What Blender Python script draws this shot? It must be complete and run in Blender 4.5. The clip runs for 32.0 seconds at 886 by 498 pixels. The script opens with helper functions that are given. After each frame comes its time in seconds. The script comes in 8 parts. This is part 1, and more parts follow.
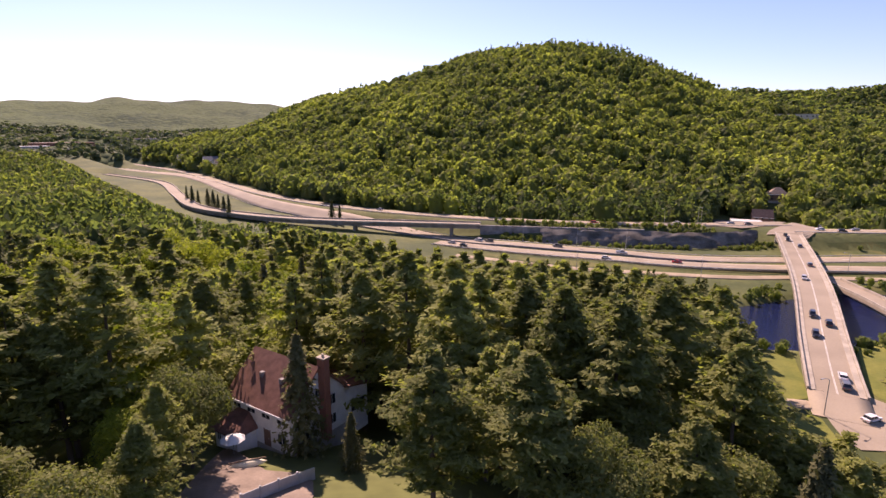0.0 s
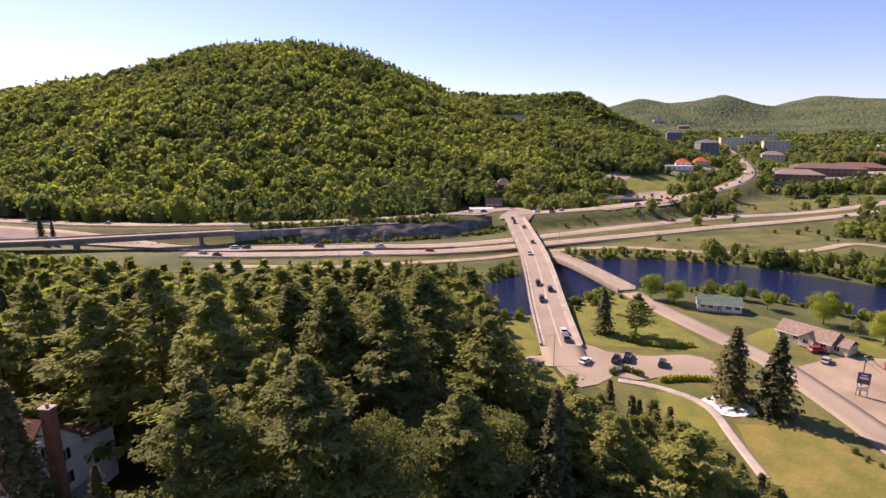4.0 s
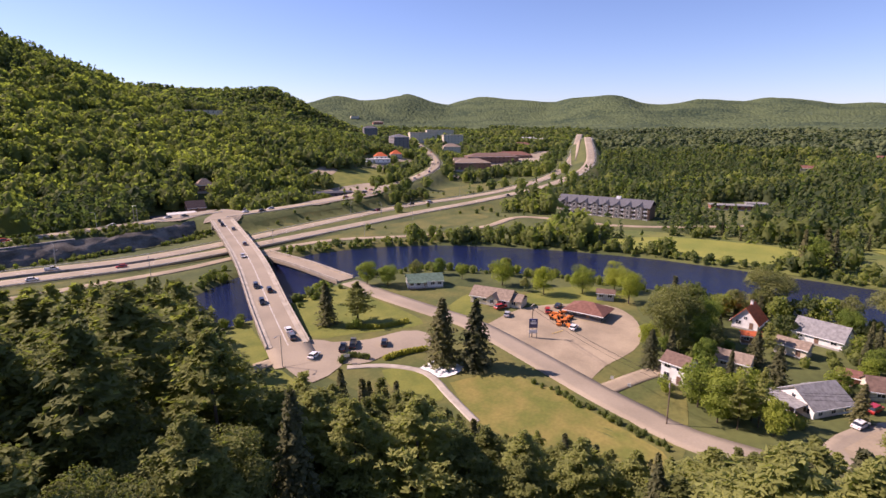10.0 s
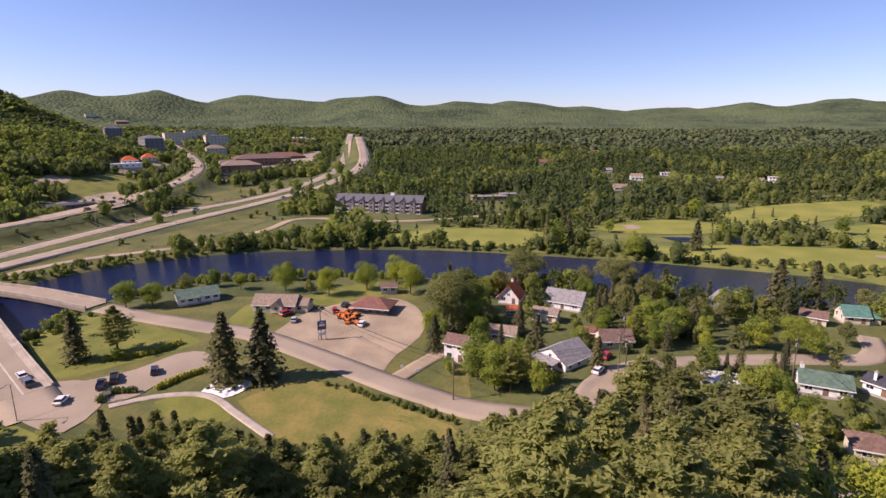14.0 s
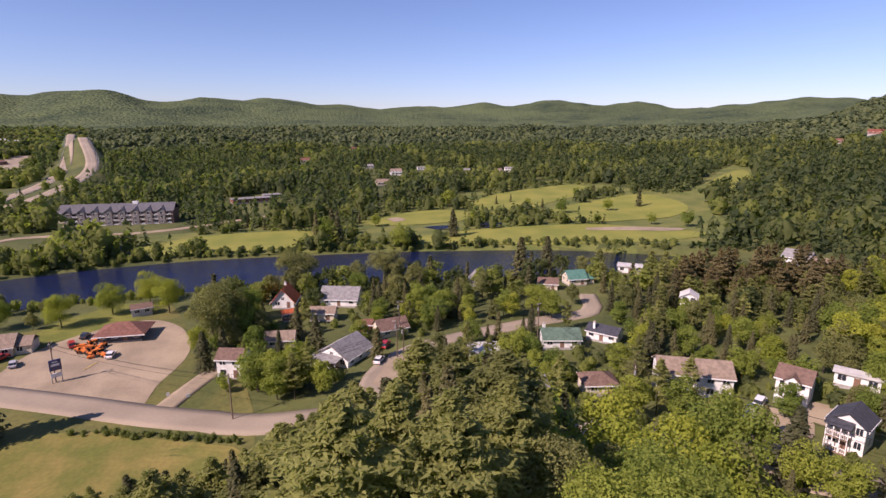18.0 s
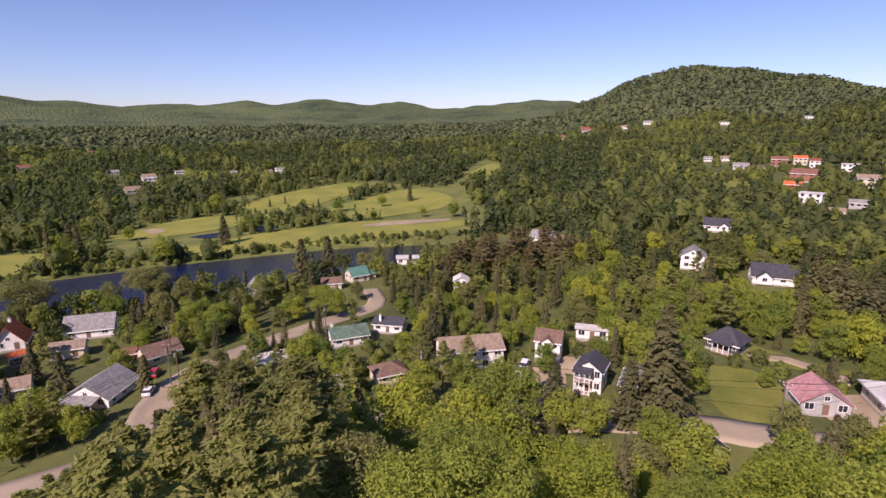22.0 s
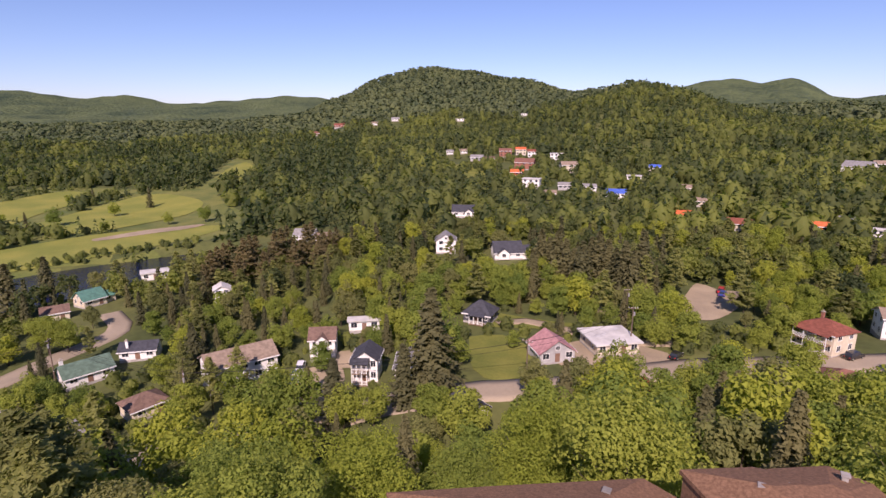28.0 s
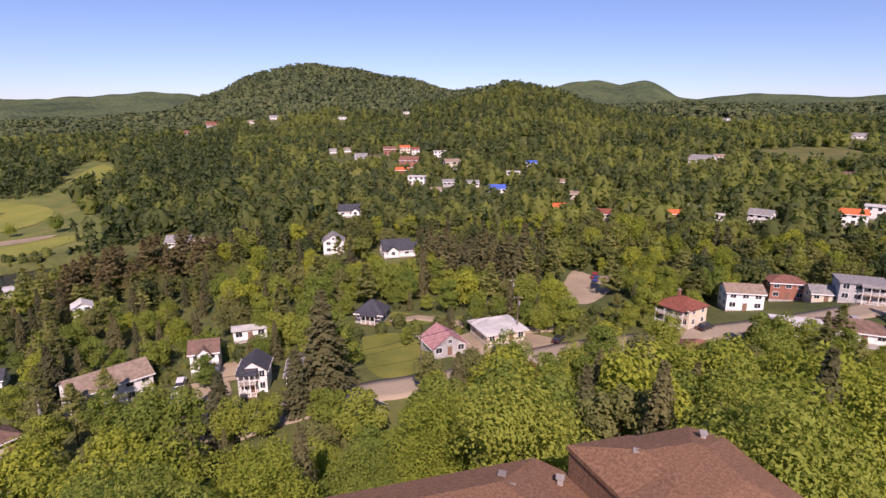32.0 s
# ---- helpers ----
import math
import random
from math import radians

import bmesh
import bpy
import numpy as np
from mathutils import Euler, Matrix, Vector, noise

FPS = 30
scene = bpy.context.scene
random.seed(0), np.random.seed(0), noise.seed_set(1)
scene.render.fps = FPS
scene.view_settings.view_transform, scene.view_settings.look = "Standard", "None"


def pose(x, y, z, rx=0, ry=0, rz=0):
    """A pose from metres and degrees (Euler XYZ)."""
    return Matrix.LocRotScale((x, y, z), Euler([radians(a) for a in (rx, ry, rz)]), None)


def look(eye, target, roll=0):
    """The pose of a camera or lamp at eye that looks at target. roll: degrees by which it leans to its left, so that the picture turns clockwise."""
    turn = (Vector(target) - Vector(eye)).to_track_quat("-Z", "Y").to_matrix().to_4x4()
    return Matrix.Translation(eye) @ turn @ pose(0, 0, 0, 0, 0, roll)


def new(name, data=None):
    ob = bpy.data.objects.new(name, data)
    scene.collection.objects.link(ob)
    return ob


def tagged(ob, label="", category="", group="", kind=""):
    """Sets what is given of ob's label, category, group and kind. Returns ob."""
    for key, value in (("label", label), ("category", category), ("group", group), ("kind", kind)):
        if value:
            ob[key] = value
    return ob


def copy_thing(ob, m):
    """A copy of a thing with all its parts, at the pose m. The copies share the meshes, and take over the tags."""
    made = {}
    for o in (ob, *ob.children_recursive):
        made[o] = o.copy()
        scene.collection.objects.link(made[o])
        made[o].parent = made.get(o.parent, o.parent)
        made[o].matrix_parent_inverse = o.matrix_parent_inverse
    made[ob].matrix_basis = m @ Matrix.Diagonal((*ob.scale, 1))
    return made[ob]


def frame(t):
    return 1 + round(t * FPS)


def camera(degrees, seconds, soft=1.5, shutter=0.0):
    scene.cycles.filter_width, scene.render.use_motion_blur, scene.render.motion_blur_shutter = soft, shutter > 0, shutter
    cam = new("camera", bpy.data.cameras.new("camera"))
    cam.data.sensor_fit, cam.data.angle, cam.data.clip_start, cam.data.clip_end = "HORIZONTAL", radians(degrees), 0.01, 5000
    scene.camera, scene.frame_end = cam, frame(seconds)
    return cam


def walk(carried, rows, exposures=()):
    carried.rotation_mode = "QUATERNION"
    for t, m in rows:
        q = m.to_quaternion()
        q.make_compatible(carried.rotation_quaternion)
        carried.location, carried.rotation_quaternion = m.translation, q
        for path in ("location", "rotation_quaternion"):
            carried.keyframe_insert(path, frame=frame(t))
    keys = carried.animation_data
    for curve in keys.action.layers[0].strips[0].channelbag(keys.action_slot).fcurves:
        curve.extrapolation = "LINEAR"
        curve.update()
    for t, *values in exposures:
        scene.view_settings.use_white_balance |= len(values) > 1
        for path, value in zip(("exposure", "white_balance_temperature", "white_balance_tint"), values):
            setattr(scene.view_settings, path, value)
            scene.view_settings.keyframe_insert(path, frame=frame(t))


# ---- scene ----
cam = camera(78.1, 32.0)
EYE = (0.0, 0.0, 64.0)
TURNS = [
    (0.0, 0.00, -12.57, 0.26),
    (0.5, -4.42, -12.52, 0.16),
    (1.0, -8.88, -12.57, 0.14),
    (1.5, -11.64, -12.54, 0.11),
    (2.0, -14.01, -12.52, 0.10),
    (2.5, -16.60, -12.52, 0.08),
    (3.0, -19.28, -12.51, 0.07),
    (3.5, -22.24, -12.52, 0.09),
    (4.0, -25.21, -12.54, 0.07),
    (4.5, -27.90, -12.60, 0.07),
    (6.5, -36.52, -12.69, -0.00),
    (7.0, -39.32, -12.72, -0.05),
    (7.5, -41.96, -12.77, -0.08),
    (8.0, -44.54, -12.80, -0.05),
    (8.5, -47.19, -12.81, -0.06),
    (9.0, -49.73, -12.87, -0.07),
    (9.5, -52.41, -12.92, -0.05),
    (10.0, -55.10, -12.93, -0.01),
    (10.5, -57.91, -12.89, -0.03),
    (11.0, -60.69, -12.89, 0.03),
    (11.5, -63.58, -12.91, -0.03),
    (12.0, -66.54, -12.92, -0.03),
    (12.5, -69.50, -12.88, -0.00),
    (13.0, -72.46, -12.91, -0.05),
    (13.5, -75.38, -12.94, -0.04),
    (14.0, -78.28, -12.94, 0.07),
    (14.5, -81.15, -12.96, -0.04),
    (16.5, -92.87, -13.12, -0.09),
    (17.0, -95.86, -13.14, -0.02),
    (17.5, -99.18, -13.13, 0.01),
    (18.0, -102.57, -13.15, -0.05),
    (18.5, -105.79, -13.12, -0.05),
    (19.0, -108.71, -13.14, -0.02),
    (19.5, -111.64, -13.16, -0.09),
    (20.0, -114.67, -13.15, -0.05),
    (20.5, -117.66, -13.17, 0.11),
    (21.0, -120.41, -13.23, 0.06),
    (21.5, -123.16, -13.22, -0.01),
    (22.0, -125.90, -13.25, -0.05),
    (22.5, -128.59, -13.31, 0.02),
    (23.0, -131.06, -13.28, 0.07),
    (23.5, -133.20, -13.29, 0.09),
    (24.0, -135.27, -13.29, 0.03),
    (24.5, -137.38, -13.32, -0.04),
    (25.0, -139.41, -13.27, 0.05),
    (25.5, -141.45, -13.37, -0.08),
    (27.5, -149.06, -13.57, 0.04),
    (28.0, -150.84, -13.59, 0.06),
    (28.5, -152.55, -13.68, 0.02),
    (29.0, -154.13, -13.70, 0.01),
    (29.5, -155.62, -13.72, 0.05),
    (30.0, -157.13, -13.74, 0.15),
    (30.5, -158.58, -13.71, 0.10),
    (31.0, -160.02, -13.70, 0.09),
    (31.5, -161.53, -13.73, 0.14),
    (32.0, -162.79, -13.74, 0.16),
]
walk(cam, [(t, pose(*EYE, 0, 0, yaw) @ pose(0, 0, 0, 90 + pitch) @ pose(0, 0, 0, 0, 0, roll)) for t, yaw, pitch, roll in TURNS],
     [(0.0, 0.72, 6900, 43), (4.0, 0.70, 6800, 41), (9.0, 0.60, 6450, 38), (13.0, 0.43, 6400, 38), (18.0, 0.28, 6350, 39), (32.0, 0.21, 6350, 40)])

# -- daylight: afternoon sun ahead and to the left of the first view
SUN_AZ, SUN_EL = -21.0, 41.0
world = bpy.data.worlds.new("sky")
scene.world = world
world.use_nodes = True
wn = world.node_tree
sky = wn.nodes.new("ShaderNodeTexSky")
sky.sky_type, sky.sun_disc = "NISHITA", False
sky.sun_elevation, sky.sun_rotation = radians(SUN_EL), radians(SUN_AZ)
sky.air_density, sky.dust_density, sky.ozone_density = 1.0, 0.75, 5.0
sky.altitude = 1300
wn.links.new(sky.outputs[0], wn.nodes["Background"].inputs[0])
wn.nodes["Background"].inputs[1].default_value = 0.104
sun = new("sun", bpy.data.lights.new("sun", "SUN"))
sun.data.energy, sun.data.angle, sun.data.color = 5.4, radians(0.6), (1.0, 0.88, 0.70)
sun_dir = Vector((math.sin(radians(SUN_AZ)) * math.cos(radians(SUN_EL)), math.cos(radians(SUN_AZ)) * math.cos(radians(SUN_EL)), math.sin(radians(SUN_EL))))
sun.matrix_world = look((0, 0, 300), Vector((0, 0, 300)) - sun_dir)


# -- materials
def material(name, colour, rough=0.8, vary=0.25, scale=0.6, fine=8.0, bump=0.3, metal=0.0, second=None, per_object=0.0, spec=0.3):
    """Colour with stains at one scale and grain at another, and a little relief."""
    m = bpy.data.materials.new(name)
    m.use_nodes = True
    t = m.node_tree
    b = t.nodes["Principled BSDF"]
    b.inputs["Roughness"].default_value, b.inputs["Metallic"].default_value = rough, metal
    b.inputs["Specular IOR Level"].default_value = spec
    co = t.nodes.new("ShaderNodeTexCoord")
    n1, n2 = t.nodes.new("ShaderNodeTexNoise"), t.nodes.new("ShaderNodeTexNoise")
    n1.inputs["Scale"].default_value, n2.inputs["Scale"].default_value = scale, fine
    n1.inputs["Detail"].default_value, n2.inputs["Detail"].default_value = 5, 3
    mixa = t.nodes.new("ShaderNodeMix")
    mixa.data_type = "RGBA"
    low = second or tuple(c * (1 - vary) for c in colour)
    high = tuple(min(c * (1 + vary * (0.6 if second is None else 0.1)), 0.95) for c in colour)
    mixa.inputs["A"].default_value, mixa.inputs["B"].default_value = (*low, 1), (*high, 1)
    ramp = t.nodes.new("ShaderNodeMapRange")
    ramp.inputs["From Min"].default_value, ramp.inputs["From Max"].default_value = 0.35, 0.65
    mul = t.nodes.new("ShaderNodeMix")
    mul.data_type, mul.blend_type = "RGBA", "OVERLAY"
    mul.inputs["Factor"].default_value = vary
    for n in (n1, n2):
        t.links.new(co.outputs["Object"], n.inputs["Vector"])
    t.links.new(n1.outputs["Fac"], ramp.inputs["Value"])
    t.links.new(ramp.outputs[0], mixa.inputs["Factor"])
    t.links.new(mixa.outputs["Result"], mul.inputs["A"])
    t.links.new(n2.outputs["Fac"], mul.inputs["B"])
    out = mul.outputs["Result"]
    if per_object:
        info, hsv = t.nodes.new("ShaderNodeObjectInfo"), t.nodes.new("ShaderNodeHueSaturation")
        rng = t.nodes.new("ShaderNodeMapRange")
        rng.inputs["To Min"].default_value, rng.inputs["To Max"].default_value = 1 - per_object, 1 + per_object
        t.links.new(info.outputs["Random"], rng.inputs["Value"])
        t.links.new(rng.outputs[0], hsv.inputs["Value"])
        t.links.new(out, hsv.inputs["Color"])
        out = hsv.outputs[0]
    t.links.new(out, b.inputs["Base Color"])
    if bump:
        bp = t.nodes.new("ShaderNodeBump")
        bp.inputs["Strength"].default_value, bp.inputs["Distance"].default_value = bump, 0.05
        t.links.new(n2.outputs["Fac"], bp.inputs["Height"])
        t.links.new(bp.outputs[0], b.inputs["Normal"])
    return m


def foliage(name, dark, light, tone=False, through_light=0.35):
    """Leaves: a mix of two greens by tree and by clump, partly letting light through."""
    m = bpy.data.materials.new(name)
    m.use_nodes = True
    t = m.node_tree
    b = t.nodes["Principled BSDF"]
    b.inputs["Roughness"].default_value, b.inputs["Specular IOR Level"].default_value = 0.75, 0.15
    geo = t.nodes.new("ShaderNodeNewGeometry")
    if tone:
        src = t.nodes.new("ShaderNodeAttribute")
        src.attribute_name = "tone"
        fac = src.outputs["Fac"]
    else:
        src = t.nodes.new("ShaderNodeObjectInfo")
        fac = src.outputs["Random"]
    add = t.nodes.new("ShaderNodeMath")
    add.operation = "MULTIPLY_ADD"
    add.inputs[1].default_value = 0.2 if tone else 0.35
    sub = t.nodes.new("ShaderNodeMath")
    sub.operation = "MULTIPLY_ADD"
    sub.inputs[1].default_value, sub.inputs[2].default_value = 0.85, -0.1
    t.links.new(fac, sub.inputs[0])
    t.links.new(geo.outputs["Random Per Island"], add.inputs[0])
    t.links.new(sub.outputs[0], add.inputs[2])
    mix = t.nodes.new("ShaderNodeMix")
    mix.data_type, mix.clamp_factor = "RGBA", True
    mix.inputs["A"].default_value, mix.inputs["B"].default_value = (*dark, 1), (*light, 1)
    t.links.new(add.outputs[0], mix.inputs["Factor"])
    t.links.new(mix.outputs["Result"], b.inputs["Base Color"])
    tr = t.nodes.new("ShaderNodeBsdfTranslucent")
    warm = t.nodes.new("ShaderNodeMix")
    warm.data_type, warm.blend_type = "RGBA", "MULTIPLY"
    warm.inputs["Factor"].default_value, warm.inputs["B"].default_value = 1.0, (1.16, 1.32, 0.6, 1)
    t.links.new(mix.outputs["Result"], warm.inputs["A"])
    t.links.new(warm.outputs["Result"], tr.inputs["Color"])
    sh = t.nodes.new("ShaderNodeMixShader")
    sh.inputs[0].default_value = through_light
    t.links.new(b.outputs[0], sh.inputs[1])
    t.links.new(tr.outputs[0], sh.inputs[2])
    t.links.new(sh.outputs[0], t.nodes["Material Output"].inputs["Surface"])
    return m


M_GROUND = material("wood_floor", (0.112, 0.122, 0.036), 0.95, 0.4, 0.03, 0.4, 0.6, second=(0.056, 0.074, 0.022))
M_LAWN = material("mown_grass", (0.178, 0.182, 0.036), 0.95, 0.25, 0.11, 1.5, 0.5, second=(0.112, 0.134, 0.024))
M_DRY = material("dry_grass", (0.215, 0.178, 0.048), 0.95, 0.3, 0.14, 1.2, 0.6, second=(0.128, 0.140, 0.028))
M_ROUGH = material("rough_grass", (0.142, 0.134, 0.038), 0.95, 0.35, 0.08, 0.8, 0.7, second=(0.078, 0.096, 0.026))
M_ASPHALT = material("worn_asphalt", (0.22, 0.195, 0.165), 0.9, 0.12, 0.08, 3.0, 0.2)
M_PALE = material("pale_concrete_road", (0.308, 0.256, 0.188), 0.9, 0.14, 0.06, 2.0, 0.2)
M_GRAVEL = material("tan_gravel", (0.325, 0.262, 0.178), 0.95, 0.2, 0.1, 2.0, 0.4)
M_CONCRETE = material("pale_concrete", (0.395, 0.348, 0.280), 0.85, 0.2, 0.3, 3.0, 0.3)
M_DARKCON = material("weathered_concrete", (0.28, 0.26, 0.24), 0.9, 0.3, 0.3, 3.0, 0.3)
M_PAINTLINE = material("road_paint", (0.62, 0.60, 0.55), 0.8, 0.2, 1.0, 6.0, 0.0)
M_YELLOWLINE = material("yellow_road_paint", (0.55, 0.40, 0.10), 0.8, 0.2, 1.0, 6.0, 0.0)
M_STEEL = material("galvanised_steel", (0.45, 0.45, 0.44), 0.5, 0.15, 1.0, 6.0, 0.0, metal=0.6)
M_BARK = material("bark", (0.10, 0.075, 0.055), 0.95, 0.3, 1.0, 6.0, 0.6)
M_POLE = material("weathered_wood_pole", (0.16, 0.12, 0.09), 0.9, 0.25, 1.0, 6.0, 0.3)
M_ROCK = material("rock_cut", (0.16, 0.145, 0.12), 0.95, 0.45, 0.15, 1.2, 0.9)
LEAF_PINE = foliage("pine_needles", (0.150, 0.166, 0.057), (0.330, 0.338, 0.108), through_light=0.5)
LEAF_SPRUCE = foliage("spruce_needles", (0.087, 0.094, 0.048), (0.188, 0.176, 0.077), through_light=0.36)
LEAF_MAPLE = foliage("maple_leaves", (0.138, 0.196, 0.040), (0.296, 0.328, 0.054), through_light=0.4)
LEAF_LIME = foliage("bright_leaves", (0.196, 0.246, 0.036), (0.356, 0.375, 0.050), through_light=0.4)
LEAF_HEDGE = foliage("golden_hedge", (0.300, 0.300, 0.050), (0.430, 0.405, 0.062), through_light=0.3)
LEAF_GREY = foliage("dull_leaves", (0.140, 0.160, 0.055), (0.250, 0.250, 0.088), through_light=0.4)
LEAF_RUST = foliage("browned_needles", (0.140, 0.124, 0.060), (0.240, 0.192, 0.090), through_light=0.40)
LEAF_MIX = foliage("mixed_wood", (0.076, 0.104, 0.050), (0.335, 0.360, 0.084), tone=True, through_light=0.58)
# far leaves: the blue-green of distance haze is mixed into both colours
LEAF_FAR_HAZED = foliage("far_wood", (0.066, 0.092, 0.050), (0.165, 0.192, 0.078), tone=True, through_light=0.30)


def far_wood_material():
    """The close canopy of woods a kilometre and more away: crowns of ten metres, in patches, tinted for haze."""
    m = bpy.data.materials.new("hazed_canopy")
    m.use_nodes = True
    t = m.node_tree
    b = t.nodes["Principled BSDF"]
    b.inputs["Roughness"].default_value, b.inputs["Specular IOR Level"].default_value = 0.95, 0.05
    co, cell, slow, mid = t.nodes.new("ShaderNodeTexCoord"), t.nodes.new("ShaderNodeTexVoronoi"), t.nodes.new("ShaderNodeTexNoise"), t.nodes.new("ShaderNodeTexNoise")
    cell.inputs["Scale"].default_value, slow.inputs["Scale"].default_value, mid.inputs["Scale"].default_value = 0.075, 0.0045, 0.022
    slow.inputs["Detail"].default_value, mid.inputs["Detail"].default_value = 6, 4
    for n in (cell, slow, mid):
        t.links.new(co.outputs["Object"], n.inputs["Vector"])
    grey = t.nodes.new("ShaderNodeSeparateColor")
    t.links.new(cell.outputs["Color"], grey.inputs[0])
    sums = []
    for src, k, off in ((slow.outputs["Fac"], 2.2, -1.05), (grey.outputs[0], 0.55, 0.0), (mid.outputs["Fac"], 0.9, 0.0)):
        n = t.nodes.new("ShaderNodeMath")
        n.operation = "MULTIPLY_ADD"
        n.inputs[1].default_value, n.inputs[2].default_value = k, off
        t.links.new(src, n.inputs[0])
        if sums:
            t.links.new(sums[-1], n.inputs[2])
        sums.append(n.outputs[0])
    mix = t.nodes.new("ShaderNodeMix")
    mix.data_type, mix.clamp_factor = "RGBA", True
    # both greens lean to blue, air haze put into the base colour
    mix.inputs["A"].default_value, mix.inputs["B"].default_value = (0.029, 0.050, 0.034, 1), (0.100, 0.128, 0.060, 1)
    t.links.new(sums[-1], mix.inputs["Factor"])
    t.links.new(mix.outputs["Result"], b.inputs["Base Color"])
    bp = t.nodes.new("ShaderNodeBump")
    bp.invert = True
    bp.inputs["Strength"].default_value, bp.inputs["Distance"].default_value = 0.8, 7.0
    t.links.new(cell.outputs["Distance"], bp.inputs["Height"])
    t.links.new(bp.outputs[0], b.inputs["Normal"])
    return m


M_FARWOOD = far_wood_material()


def water_material():
    m = bpy.data.materials.new("river_water")
    m.use_nodes = True
    t = m.node_tree
    b = t.nodes["Principled BSDF"]
    b.inputs["Base Color"].default_value = (0.008, 0.013, 0.050, 1)
    b.inputs["Specular IOR Level"].default_value = 0.3
    b.inputs["Roughness"].default_value, b.inputs["IOR"].default_value = 0.06, 1.33
    n, bp, co = t.nodes.new("ShaderNodeTexNoise"), t.nodes.new("ShaderNodeBump"), t.nodes.new("ShaderNodeTexCoord")
    n.inputs["Scale"].default_value, n.inputs["Detail"].default_value = 0.9, 4
    bp.inputs["Strength"].default_value, bp.inputs["Distance"].default_value = 1.0, 0.6
    t.links.new(co.outputs["Object"], n.inputs["Vector"])
    t.links.new(n.outputs["Fac"], bp.inputs["Height"])
    t.links.new(bp.outputs[0], b.inputs["Normal"])
    return m


M_WATER = water_material()


# -- ground shape
def smooth(v, a, b):
    s = np.clip((v - a) / (b - a), 0, 1)
    return s * s * (3 - 2 * s)


def spline(points, step):
    """A smooth line through points (x, y, z), resampled about every step metres."""
    p = np.array(points, float)
    p = np.vstack([2 * p[0] - p[1], p, 2 * p[-1] - p[-2]])
    out = []
    for i in range(1, len(p) - 2):
        n = max(2, int(np.linalg.norm(p[i + 1] - p[i]) / step))
        for k in range(n):
            u = k / n
            a, b, c, e = p[i - 1], p[i], p[i + 1], p[i + 2]
            out.append(0.5 * (2 * b + (c - a) * u + (2 * a - 5 * b + 4 * c - e) * u * u + (3 * b - a - 3 * c + e) * u ** 3))
    out.append(p[-2])
    return np.array(out)


def near_line(x, y, line):
    """Distance to a line, and the line's height at the nearest point."""
    best = np.full(x.shape, 1e9)
    zz = np.zeros(x.shape)
    lo, hi = line.min(0) - 150, line.max(0) + 150
    k = (x > lo[0]) & (x < hi[0]) & (y > lo[1]) & (y < hi[1])
    if not k.any():
        return best, zz
    px, py = x[k], y[k]
    d0, z0 = best[k], zz[k]
    for a, b in zip(line[:-1], line[1:]):
        ab = b - a
        u = np.clip(((px - a[0]) * ab[0] + (py - a[1]) * ab[1]) / (ab[0] ** 2 + ab[1] ** 2 + 1e-9), 0, 1)
        dd = np.hypot(px - a[0] - u * ab[0], py - a[1] - u * ab[1])
        c = dd < d0
        d0, z0 = np.where(c, dd, d0), np.where(c, a[2] + u * ab[2], z0)
    best[k], zz[k] = d0, z0
    return best, zz


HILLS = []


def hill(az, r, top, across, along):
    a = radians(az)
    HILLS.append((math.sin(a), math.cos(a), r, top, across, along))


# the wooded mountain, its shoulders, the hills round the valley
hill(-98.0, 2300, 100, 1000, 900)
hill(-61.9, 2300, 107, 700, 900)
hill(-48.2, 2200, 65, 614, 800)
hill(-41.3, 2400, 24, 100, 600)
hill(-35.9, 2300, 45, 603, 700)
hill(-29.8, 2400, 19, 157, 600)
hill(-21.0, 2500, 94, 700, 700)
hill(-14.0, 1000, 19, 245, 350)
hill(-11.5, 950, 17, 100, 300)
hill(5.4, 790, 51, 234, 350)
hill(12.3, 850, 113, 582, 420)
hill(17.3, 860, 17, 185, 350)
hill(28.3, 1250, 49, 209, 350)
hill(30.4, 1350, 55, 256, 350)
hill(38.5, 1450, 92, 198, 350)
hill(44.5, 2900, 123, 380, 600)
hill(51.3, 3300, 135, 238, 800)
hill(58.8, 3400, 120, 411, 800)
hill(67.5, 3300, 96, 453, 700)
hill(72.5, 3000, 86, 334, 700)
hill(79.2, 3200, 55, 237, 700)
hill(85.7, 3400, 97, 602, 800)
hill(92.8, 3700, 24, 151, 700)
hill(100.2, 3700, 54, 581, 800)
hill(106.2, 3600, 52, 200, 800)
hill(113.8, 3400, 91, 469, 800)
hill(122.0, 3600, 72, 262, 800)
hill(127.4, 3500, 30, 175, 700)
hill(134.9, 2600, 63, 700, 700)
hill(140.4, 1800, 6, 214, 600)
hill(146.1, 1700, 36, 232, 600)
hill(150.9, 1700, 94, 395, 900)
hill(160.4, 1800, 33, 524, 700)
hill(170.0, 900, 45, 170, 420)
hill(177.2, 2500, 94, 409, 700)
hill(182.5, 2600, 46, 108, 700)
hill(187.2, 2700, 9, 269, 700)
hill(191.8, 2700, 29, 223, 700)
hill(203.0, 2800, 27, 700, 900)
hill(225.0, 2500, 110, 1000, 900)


def polar(az, r):
    return r * math.sin(radians(az)), r * math.cos(radians(az))


